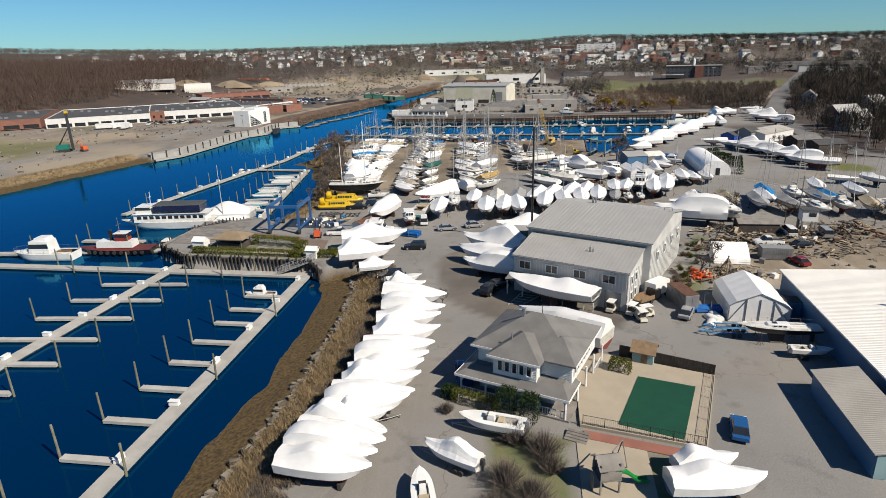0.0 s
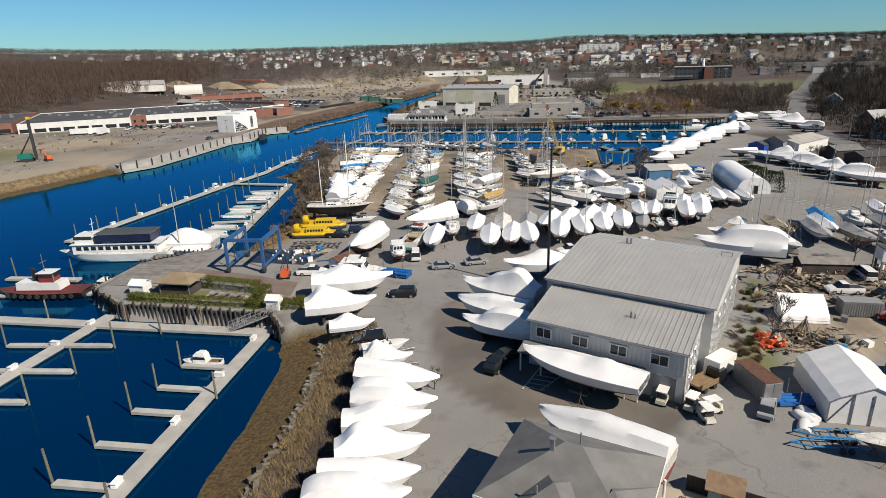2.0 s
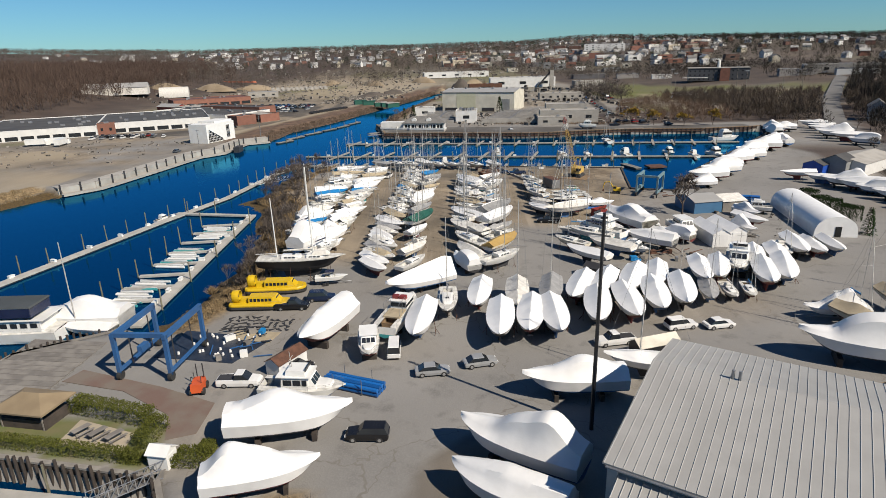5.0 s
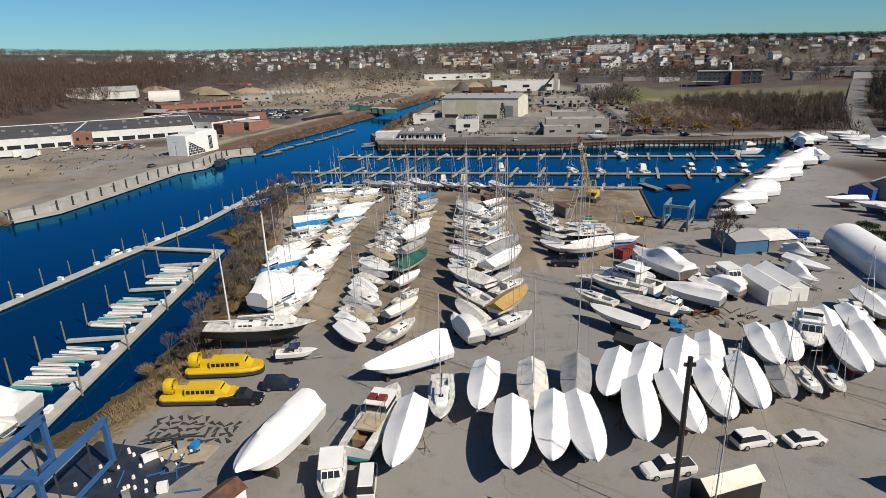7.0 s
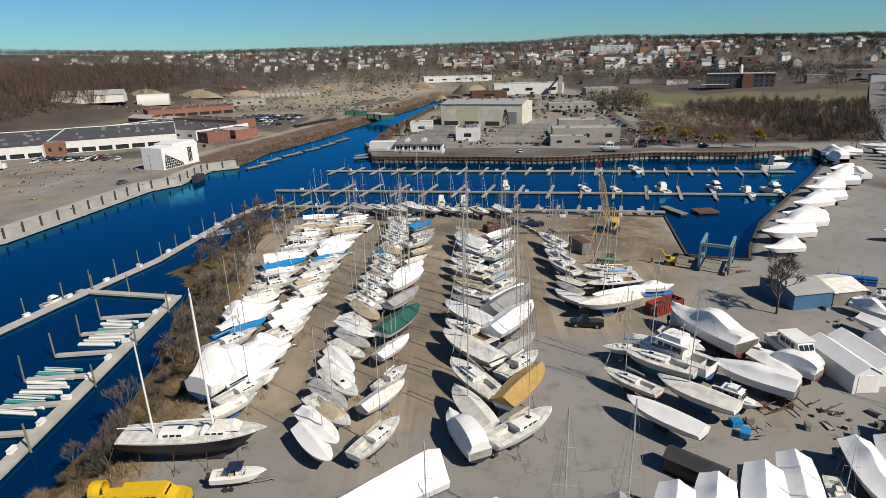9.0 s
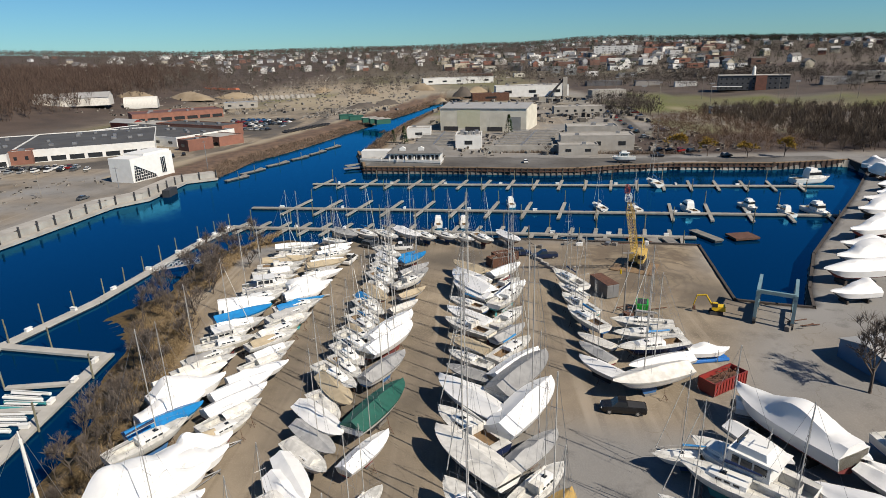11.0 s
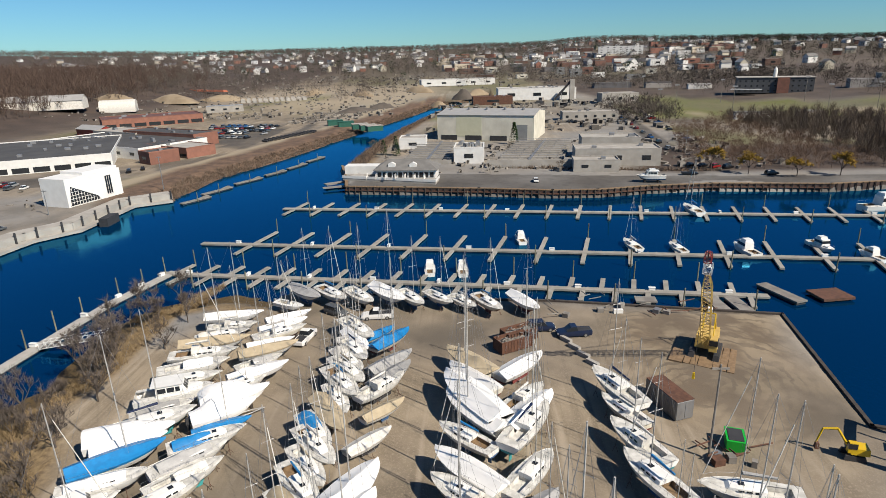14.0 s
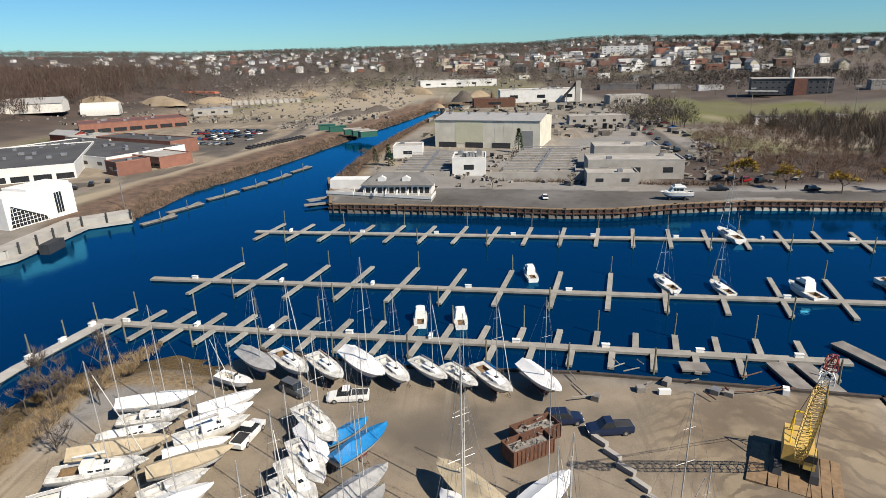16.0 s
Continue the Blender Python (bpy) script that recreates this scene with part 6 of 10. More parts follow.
# ---- vehicles ----
CARS = {"black": (0.012, 0.012, 0.014), "white": (0.75, 0.75, 0.74), "silver": (0.4, 0.41, 0.42), "navy": (0.012, 0.025, 0.07), "blue": (0.02, 0.12, 0.34), "grey": (0.12, 0.13, 0.14), "red": (0.3, 0.02, 0.02)}


def paint(c):
    return mat("car_paint_" + c, CARS[c], tuple(0.85 * v + 0.01 for v in CARS[c]), 0.22, 0.15 if c != "white" else 0.0, bump=0)


def car(kind, colour, far=False):
    L, W, H = {"sedan": (4.6, 1.8, 1.45), "suv": (4.8, 1.9, 1.75), "pickup": (5.7, 1.95, 1.85), "van": (5.2, 1.95, 2.0)}[kind]
    o = thing("car" if kind != "pickup" else "pickup_truck", colour + " " + {"sedan": "saloon car", "suv": "sport utility car", "pickup": "pickup truck with open bed", "van": "passenger van"}[kind] + " parked on the ground", "car" if kind != "pickup" else "truck", "parked vehicles")
    p = paint(colour)
    belt = {"sedan": 0.92, "suv": 1.05, "pickup": 1.12, "van": 1.1}[kind]
    bm = bmesh.new()
    prof = [(-0.5, 0.45, belt * 0.9, 0.86), (-0.47, 0.3, belt * 0.97, 0.97), (-0.2, 0.28, belt, 1), (0.12, 0.28, belt, 1), (0.26, 0.28, belt * 0.97, 1), (0.44, 0.3, belt * 0.85, 0.95), (0.5, 0.42, belt * 0.68, 0.82)]
    loft(bm, [[(x * L, -w * W / 2 * 0.97, lo), (x * L, -w * W / 2, (lo + hi) / 2), (x * L, -w * W / 2 * 0.93, hi), (x * L, w * W / 2 * 0.93, hi), (x * L, w * W / 2, (lo + hi) / 2), (x * L, w * W / 2 * 0.97, lo)] for x, lo, hi, w in prof], closed=True)
    part("body", bm, p, o)
    x0, x1, t0, t1 = {"sedan": (-0.4, 0.24, -0.24, 0.08), "suv": (-0.485, 0.22, -0.42, 0.08), "pickup": (-0.08, 0.26, -0.05, 0.12), "van": (-0.49, 0.36, -0.47, 0.22)}[kind]
    bm = bmesh.new()
    a, b = W / 2 * 0.9, W / 2 * 0.74
    loft(bm, [[(x0 * L, -a, belt - 0.02), (x1 * L, -a, belt - 0.05), (x1 * L, a, belt - 0.05), (x0 * L, a, belt - 0.02)], [(t0 * L, -b, H - 0.05), (t1 * L, -b, H - 0.05), (t1 * L, b, H - 0.05), (t0 * L, b, H - 0.05)]], closed=True)
    part("glasshouse", bm, GLASS, o)
    part("roof", B((((t0 + t1) / 2 * L, 0, H - 0.02), ((t1 - t0) * L + 0.06, 2 * b + 0.06, 0.08), 0, 0.06)), p, o)
    if kind == "pickup":
        part("bed", B(((-0.28 * L, 0, belt + 0.004), (0.37 * L, W * 0.74, 0.02))), BLACKB, o)
    for x in (-0.3, 0.31):
        for y in (-1, 1):
            if far:
                continue
            w = part("tyre", T(((x * L, y * (W / 2 - 0.2), 0.34), (x * L, y * (W / 2 + 0.01), 0.34), 0.35, 0.35, 12)), RUBBER, o)
            part("rim", T(((x * L, y * (W / 2), 0.34), (x * L, y * (W / 2 + 0.025), 0.34), 0.2, 0.2, 10)), ALU, w)
    if not far:
        for y in (-0.62, 0.62):
            part("headlight", B(((0.485 * L, y, belt * 0.66), (0.1, 0.36, 0.15))), WHITE, o)
            part("tail_light", B(((-0.49 * L, y, belt * 0.78), (0.08, 0.3, 0.16))), RED, o)
    return o


for kind, colour, x, y, r in (("suv", "black", -11.2, 95.3, 184), ("suv", "black", -11.2, 92.2, 183), ("suv", "black", -15.2, 104.6, 188), ("pickup", "white", -31.2, 132.6, 2), ("sedan", "silver", -5.4, 135.2, 8), ("sedan", "silver", 1.15, 137.5, 15),
                              ("sedan", "black", -24.5, 136.3, 2), ("pickup", "white", 21.2, 143.5, 192), ("suv", "white", 32.5, 148.4, 14), ("sedan", "white", 38.4, 148.6, 12), ("pickup", "black", -31.2, 156.4, 3), ("suv", "navy", -26.9, 159.9, 4),
                              ("pickup", "navy", 16.6, 266.6, 187), ("suv", "navy", 11.2, 268.6, 5), ("suv", "grey", -26.2, 275.0, -33), ("pickup", "white", -18.1, 273.4, 186), ("pickup", "white", -29.2, 265.0, 79), ("pickup", "black", 19.8, 206.6, 172),
                              ("sedan", "blue", 29.6, 58.4, 70), ("pickup", "blue", -1.0, 69.9, 95), ("sedan", "silver", 34.4, 87.6, 60), ("sedan", "black", 5.2, 100.0, 30), ("suv", "black", 3.5, 97.5, 60), ("van", "white", -11.4, 141.2, 95), ("sedan", "white", 21.8, 383.4, 90),
                              ("suv", "black", -12.0, 121.6, 180), ("sedan", "black", 69.9, 119.8, 10), ("pickup", "white", 63.9, 121.6, 175), ("van", "white", 71.7, 128.2, 80), ("van", "silver", 78.6, 127.0, 80), ("sedan", "red", 64, 110, 100)):
    put(car, (kind, colour), x, y, r)

# open box trucks, carts and trailers beside the shed
for x, y, r, l, m, lab in ((29.0, 92.6, 35, 3.2, TEAK, "small flatbed truck with wooden bed"), (32.2, 95.6, 40, 4.0, WHITE, "white box utility trailer parked by the shed")):
    o = thing("utility_trailer", lab, "trailer", m=pose(x, y, 0, 0, 0, r))
    part("bed", B(((0, 0, 0.75), (l, 2.0, 0.25))), m, o)
    if m is WHITE:
        part("box", B(((0, 0, 1.8), (l, 2.0, 1.85))), WHITE, o)
    else:
        part("side", B(((0, 0.97, 1.1), (l, 0.06, 0.5)), ((0, -0.97, 1.1), (l, 0.06, 0.5))), m, o)
        part("cab", B(((l / 2 + 0.9, 0, 1.2), (1.6, 1.9, 1.5), 0, 0.12)), BLACK, o)
    for xx in (-l * 0.25, l * 0.3):
        for yy in (-0.95, 0.95):
            part("wheel", T(((xx, yy - 0.1, 0.35), (xx, yy + 0.1, 0.35), 0.35, 0.35, 12)), RUBBER, o)


def golf_cart():
    o = thing("golf_cart", "small white golf cart with flat canopy", "golf cart", "golf carts")
    part("body", B(((0, 0, 0.5), (2.3, 1.15, 0.4), 0, 0.08), ((0.85, 0, 0.85), (0.5, 1.1, 0.5), 0, 0.2)), CREAM, o)
    part("seat", B(((-0.2, 0, 0.85), (0.6, 1.05, 0.2)), ((-0.5, 0, 1.15), (0.15, 1.05, 0.5))), BLACKB, o)
    part("canopy", B(((-0.1, 0, 1.85), (1.9, 1.2, 0.07))), WHITE, o)
    part("canopy_frame", T(*[((x, y, 0.6), (x, y, 1.84), 0.02, 0.02, 4) for x in (-0.9, 0.7) for y in (-0.52, 0.52)]), STEEL, o)
    for x in (-0.75, 0.8):
        for y in (-0.55, 0.55):
            part("wheel", T(((x, y - 0.08, 0.23), (x, y + 0.08, 0.23), 0.23, 0.23, 10)), RUBBER, o)
    return o


for x, y, r in ((23.0, 89.5, 60), (24.6, 91.0, 40), (26.0, 88.2, 50), (28.0, 87.4, 20), (26.8, 86.0, 100)):
    put(golf_cart, (), x, y, r)

# ---- working machines ----


def hovercraft():
    o = thing("hovercraft", "bright yellow passenger hovercraft with black skirt", "hovercraft", "hovercraft")
    L = 12.5
    bm = bmesh.new()
    prof = [(-0.5, 1.7), (-0.45, 2.0), (0.2, 2.1), (0.38, 1.8), (0.47, 1.2), (0.5, 0.5)]
    loft(bm, [[(x * L, -w, 0.9), (x * L, -w * 1.02, 1.15), (x * L, -w * 0.92, 1.5), (x * L, w * 0.92, 1.5), (x * L, w * 1.02, 1.15), (x * L, w, 0.9)] for x, w in prof], closed=True)
    part("hull", bm, YELLOW, o)
    bm = bmesh.new()
    loft(bm, [[(x * L, -w * 1.04, 0.9), (x * L, -w * 1.1, 0.45), (x * L, -w * 0.9, 0.02), (x * L, w * 0.9, 0.02), (x * L, w * 1.1, 0.45), (x * L, w * 1.04, 0.9)] for x, w in prof], closed=True)
    part("skirt", bm, RUBBER, o)
    bm = bmesh.new()
    loft(bm, [[(x, -w, 1.48), (x + d, -w * 0.86, 2.75), (x + d, w * 0.86, 2.75), (x, w, 1.48)] for x, d, w in ((-2.2, 0, 1.45), (2.8, 0, 1.45), (4.4, -1.1, 1.25))])
    c = part("cabin", bm, YELLOW, o)
    for s in (-1, 1):
        for i in range(6):
            bm = bmesh.new()
            xa = -1.9 + i * 0.78
            bm.faces.new([bm.verts.new((x, s * (1.45 - (z - 1.48) * 0.16 + 0.03), z)) for x, z in ((xa, 1.85), (xa + 0.6, 1.85), (xa + 0.6, 2.45), (xa, 2.45))])
            part("window", bm, GLASS, c)
    bm = bmesh.new()
    bm.faces.new([bm.verts.new(v) for v in ((4.05, -1.0, 1.8), (4.05, 1.0, 1.8), (3.5, 0.95, 2.55), (3.5, -0.95, 2.55))])
    part("windscreen", bm, GLASS, c)
    bm = bmesh.new()
    loft(bm, [[(x, 1.25 * r * math.cos(a), 2.6 + 1.25 * r * math.sin(a)) for a in np.linspace(0, 2 * math.pi, 20, endpoint=False)] for x, r in ((-5.6, 1.0), (-5.0, 1.06), (-4.2, 1.0), (-4.2, 0.9), (-5.6, 0.9))], closed=True, caps=False)
    d = part("fan_duct", bm, YELLOW, o)
    bm = T(((-5.0, 0, 2.6), (-4.5, 0, 2.6), 0.2, 0.2, 10))
    for i in range(6):
        a = i * math.pi / 3
        tube(bm, (-4.8, 0, 2.6), (-4.8, 1.1 * math.cos(a), 2.6 + 1.1 * math.sin(a)), 0.1, 0.05, 4)
    part("fan", bm, BLACKB, d)
    part("rudder", B(*[((-5.75, y, 2.6), (0.3, 0.05, 2.0)) for y in (-0.6, 0, 0.6)]), YELLOW, o)
    part("engine_cover", B(((-3.2, 0, 1.9), (1.8, 1.6, 0.9), 0, 0.15)), YELLOW, o)
    part("rail", T(((5.6, -1, 1.5), (5.6, 1, 1.5), 0.03), ((2, -1.9, 1.9), (5, -1.5, 1.9), 0.02), ((2, 1.9, 1.9), (5, 1.5, 1.9), 0.02)), STEEL, o)
    return o


put(hovercraft, (), -36.9, 157.1, 3, 0.8)
put(hovercraft, (), -36.4, 164.0, 5, 0.84)


def lift(m, w, l, h):
    """A wheeled straddle lift for hauling boats."""
    o = thing("boat_lift", "four-legged wheeled steel travel lift for hauling boats", "boat lift", "boat lifts")
    for x in (-l / 2, l / 2):
        for y in (-w / 2, w / 2):
            part("leg", B(((x, y, h / 2 + 0.5), (0.5, 0.5, h - 0.6))), m, o)
            part("wheel", T(((x, y - 0.25, 0.6), (x, y + 0.25, 0.6), 0.6, 0.6, 12)), RUBBER, o)
    for y in (-w / 2, w / 2):
        part("side_beam", B(((0, y, h), (l + 0.6, 0.5, 0.7)), ((0, y, 1.3), (l, 0.35, 0.4))), m, o)
    part("cross_beam", B(((-l / 2, 0, h + 0.2), (0.5, w, 0.6))), m, o)
    for x in (-l / 4, l / 4):
        for y in (-1, 1):
            part("sling", B(((x, y * w / 2 * 0.86, h / 2 + 0.4), (0.25, 0.03, h - 1.4))), BLACKB, o)
    part("engine_box", B(((l * 0.1, w / 2, 1.8), (1.8, 0.7, 0.9))), m, o)
    return o


o = lift(LIFTBLUE, 7.0, 9.5, 6.3)
o.matrix_basis = sited(pose(-44.6, 138.6, 0, 0, 0, 88))
o = lift(mat("pale_blue_steel", (0.22, 0.34, 0.38), (0.17, 0.27, 0.3), 0.5), 5.5, 8.0, 5.6)
o.matrix_basis = sited(pose(53.3, 234.8, 0, 0, 0, 62))

# crawler crane with a lattice boom
OCHRE = mat("faded_ochre_paint", (0.72, 0.5, 0.13), (0.55, 0.36, 0.1), 0.55, big=0.8, fine=6)
crane = thing("crawler_crane", "yellow crawler crane with lattice boom and red tip", "crane", m=pose(36.2, 260.6, 0, 0, 0, -117))
for y in (-1.7, 1.7):
    part("track", B(((0, y, 0.55), (5.6, 0.9, 1.0), 0, 0.15)), BLACKB, crane)
part("house", B(((-1.2, 0, 2.2), (4.6, 3.0, 1.9), 0, 0.05), ((-3.2, 0, 2.0), (1.0, 2.9, 1.5))), OCHRE, crane)
cab = part("cab", B(((1.2, 1.1, 2.3), (1.6, 1.1, 1.9), 0, 0.08)), OCHRE, crane)
part("window", B(((1.3, 1.12, 2.7), (1.5, 1.16, 0.8))), GLASS, cab)
BOOT, TIP = Vector((1.5, 0, 2.0)), Vector((14.4, 0, 20.6))


def lattice(a, b, w0, w1, n, r=0.07):
    bm = bmesh.new()
    d = (b - a).normalized()
    side, up = Vector((0, 1, 0)), d.cross(Vector((0, 1, 0)))
    prev = None
    for i in range(n + 1):
        t = i / n
        w = (w0 + (w1 - w0) * t) * min(1, 0.35 + 4 * t, 0.35 + 4 * (1 - t))
        c = [a + (b - a) * t + side * sy * w + up * su * w for sy, su in ((-1, -1), (1, -1), (1, 1), (-1, 1))]
        if prev:
            for k in range(4):
                tube(bm, prev[k], c[k], r, r, 4)
                tube(bm, prev[k], c[(k + 1) % 4], r * 0.6, r * 0.6, 3)
        for k in range(4):
            tube(bm, c[k], c[(k + 1) % 4], r * 0.6, r * 0.6, 3)
        prev = c
    return bm


CUT = BOOT + (TIP - BOOT) * 0.8
CUT2 = BOOT + (TIP - BOOT) * 0.9
part("boom", lattice(BOOT, CUT, 0.58, 0.58, 20, 0.055), OCHRE, crane)
part("boom_section", lattice(CUT, CUT2, 0.56, 0.48, 4, 0.055), WHITE, crane)
part("boom_tip", lattice(CUT2, TIP, 0.48, 0.34, 4, 0.055), RED, crane)
part("gantry", T(((-2.5, -0.9, 3.0), (-1.5, -0.7, 6.0), 0.09), ((-2.5, 0.9, 3.0), (-1.5, 0.7, 6.0), 0.09), ((-1.5, -0.7, 6), (-1.5, 0.7, 6), 0.1), ((0.6, -0.9, 3.0), (-1.5, -0.7, 6.0), 0.07), ((0.6, 0.9, 3.0), (-1.5, 0.7, 6.0), 0.07)), YELLOW, crane)
part("cable", T(((-1.5, 0.4, 6), TIP, 0.03), ((-1.5, -0.4, 6), TIP, 0.03), (TIP, (14.3, 0, 4.0), 0.025)), BLACKB, crane)
part("hook", B(((14.3, 0, 3.6), (0.35, 0.35, 0.9), 0, 0.3)), YELLOW, crane)
for i in range(9):
    o = tagged(part("timber_mat", B(((0, 0, 0.13), (7.5, 0.95, 0.26))), TEAK), "heavy brown timber mat lying on earth", "timber mat", "crane mats")
    o.matrix_basis = sited(pose(35.6 + (i - 4) * 0.9, 259.6 - (i - 4) * 0.45, 0, 0, 0, 63 + random.uniform(-2, 2)))

exc = thing("excavator", "yellow tracked excavator with bent arm", "excavator", m=pose(43.9, 236.4, 0, 0, 0, 165) @ Matrix.Diagonal((0.72, 0.72, 0.78, 1)))
for y in (-0.95, 0.95):
    part("track", B(((0, y, 0.4), (3.2, 0.55, 0.75), 0, 0.15)), BLACKB, exc)
part("house", B(((-0.6, 0, 1.5), (2.6, 2.2, 1.0), 0, 0.08)), YELLOW, exc)
c = part("cab", B(((0.5, 0.6, 2.0), (1.3, 0.95, 1.6), 0, 0.1)), YELLOW, exc)
part("window", B(((0.55, 0.62, 2.3), (1.2, 1.0, 0.8))), GLASS, c)
part("boom", T(((0.8, -0.2, 1.6), (2.6, -0.2, 4.2), 0.22, 0.2, 6), ((2.6, -0.2, 4.2), (4.6, -0.2, 3.9), 0.2, 0.16, 6)), YELLOW, exc)
part("arm", T(((4.6, -0.2, 3.9), (5.2, -0.2, 1.5), 0.16, 0.12, 6)), YELLOW, exc)
part("bucket", B(((5.0, -0.2, 1.0), (0.7, 0.9, 0.9), 0, 0.3)), RUST, exc)


def skip_bin(x, y, r, l, m, lab, fill=RUST):
    """An open ribbed scrap bin."""
    o = thing("scrap_bin", lab, "skip", "scrap bins", m=pose(x, y, 0, 0, 0, r))
    w, h = 2.4, 1.9
    part("wall", B(((0, w / 2, h / 2 + 0.1), (l, 0.1, h)), ((0, -w / 2, h / 2 + 0.1), (l, 0.1, h)), ((l / 2, 0, h / 2 + 0.1), (0.1, w, h)), ((-l / 2, 0, h / 2 + 0.1), (0.1, w, h)), ((0, 0, 0.15), (l, w, 0.1))), m, o)
    bm = bmesh.new()
    n = int(l / 0.55)
    for i in range(n + 1):
        for s in (-1, 1):
            box(bm, (-l / 2 + i * l / n, s * (w / 2 + 0.09), h / 2 + 0.1), (0.1, 0.1, h))
    for zz in (h + 0.1, 0.2):
        for s in (-1, 1):
            box(bm, (0, s * (w / 2 + 0.06), zz), (l + 0.1, 0.14, 0.12))
    part("rib", bm, m, o)
    bm = bmesh.new()
    rr = random.Random(int(x * 10))
    for i in range(34):
        a = Vector((rr.uniform(-l / 2 + 0.5, l / 2 - 0.5), rr.uniform(-0.9, 0.9), rr.uniform(1.2, 2.1)))
        tube(bm, a, a + Vector((rr.uniform(-1, 1), rr.uniform(-0.7, 0.7), rr.uniform(-0.2, 0.3))), 0.08, 0.06, 4)
    box(bm, (0, 0, 0.8), (l - 0.25, w - 0.25, 1.1))
    part("scrap", bm, fill, o)
    return o


skip_bin(35.2, 212.6, 32, 6.6, RED, "red ribbed steel scrap bin heaped with metal")
skip_bin(6.0, 262.3, 30, 5.5, RUST, "rust-red open scrap bin holding timber", TIMBER)
skip_bin(7.2, 265.2, 30, 5.5, RUST, "rust-red open scrap bin holding timber", TIMBER)
o = thing("skip", "bright green plastic-looking waste skip on earth", "skip", m=pose(31.0, 238.0, 0, 0, 0, 75))
part("bin", B(((0, 0, 0.9), (2.6, 1.9, 1.5), 0, -0.12)), mat("bright_green_paint", (0.01, 0.5, 0.04), (0.01, 0.4, 0.04), 0.45), o)
part("fill", B(((0, 0, 1.68), (2.4, 1.6, 0.06))), BLACKB, o)

# big special vessels
KET = dict(L=16.5, Bm=4.2, zb=1.3, zs=3.9, power=False)
ketch = thing("ketch", "two-masted ketch with black hull and gold line on stands", "sailboat", m=pose(-33.4, 171.4, 0, 0, 0, 5))
part("hull", hull_band(**KET, h0=0.4, h1=0.92, n=4), BLACK, ketch, smooth=True)
part("sheer_strake", hull_band(**KET, h0=0.92, h1=1.0, n=2, grow=1.005), WHITE, ketch)
part("bottom", hull_band(**KET, h0=0, h1=0.4, n=5), BLACKB, ketch, smooth=True)
part("deck", deck_mesh(**KET), DECK, ketch)
trunk(ketch, 16.5, 4.2, 4.0, 0.28, 0.5, 0.6, 0.6, WHITE)
trunk(ketch, 16.5, 4.2, 4.0, 0.56, 0.78, 0.55, 0.5, WHITE)
keel_parts(ketch, 16.5, 1.3, BLACKB, True)
stands(ketch, 16.5, 4.2, 3.9, 1.3, (0.15, 0.38, 0.6, 0.8))
rig(ketch, 16.5, 4.0, 2.2, 17.5, WHITE, sail=TARPW, furled=False)
part("mizzen_mast", T(((-4.6, 0, 3.4), (-4.7, 0, 15.5), 0.13, 0.09, 6)), WHITE, ketch)
part("mizzen_boom", T(((-4.6, 0, 4.8), (-8.6, 0, 4.8), 0.07)), WHITE, ketch)
part("main_mast_tube", T(((2.2, 0, 3.4), (2.1, 0, 21), 0.16, 0.11, 7)), WHITE, ketch)
rails(ketch, 16.5, 4.2, 3.9, 1.3)
part("deck_cover", B(((3.5, 0, 4.75), (3.6, 1.8, 0.7), 0, 0.4)), TARPW, ketch)

LOB = dict(L=13.5, Bm=4.2, zb=0.8, zs=2.5, power=True)
lob = thing("fishing_boat", "white fishing boat with teal bottom and tan deck", "fishing boat", m=pose(-11.6, 150.4, 0, 0, 0, 77))
part("hull", hull_band(**LOB, h0=0.35, h1=1.0, n=4), WHITE, lob, smooth=True)
part("bottom", hull_band(**LOB, h0=0, h1=0.35, n=5), TEALB, lob, smooth=True)
part("deck", deck_mesh(**LOB, well=(0.02, 0.3)), DECK, lob)
part("cockpit", well_mesh(**LOB, well=(0.02, 0.3), depth=0.9), TEAK, lob)
part("foredeck_pad", B(((-2.2, 0, 2.75), (3.0, 2.6, 0.25))), TARPT, lob)
part("wheelhouse", B(((1.2, 0, 3.2), (3.2, 2.7, 1.5), 0, 0.1)), WHITE, lob)
part("window", B(((1.2, 0, 3.35), (3.25, 2.66, 0.6), 0, 0.08)), GLASS, lob)
part("roof", B(((1.2, 0, 4.0), (3.6, 3.0, 0.1))), WHITE, lob)
part("fly_seat", B(((0.6, -0.5, 4.3), (0.8, 1.0, 0.5)), ((0.6, 0.7, 4.3), (0.8, 0.9, 0.5))), RED, lob)
part("rod_rack", T(*[((x, s * 1.2, 2.5), (x, s * 1.2, 4.8), 0.03) for x in (-0.6, -2, -3.4) for s in (-1, 1)], ((-0.6, 1.2, 4.8), (-3.4, 1.2, 4.8), 0.03), ((-0.6, -1.2, 4.8), (-3.4, -1.2, 4.8), 0.03)), STEEL, lob)
part("name_bar", B(((-6.62, -0.6, 2.0), (0.04, 0.9, 0.22)), ((-6.62, 0.6, 2.0), (0.04, 1.0, 0.22))), BLACK, lob)
rails(lob, 13.5, 4.2, 2.5, 0.8, True)
part("keel_block", B(((-3, 0, 0.4), (0.5, 2.6, 0.8)), ((3, 0, 0.4), (0.5, 2.0, 0.8))), DARKWOOD, lob)
put(cruiser, (9, WHITE, BLUEB, True), 60.6, 379.5, 175, 1.0, YARD_Z)
put(cruiser, (7, WHITE, REDB, False), -15.0, 140.6, -80, 0.85)

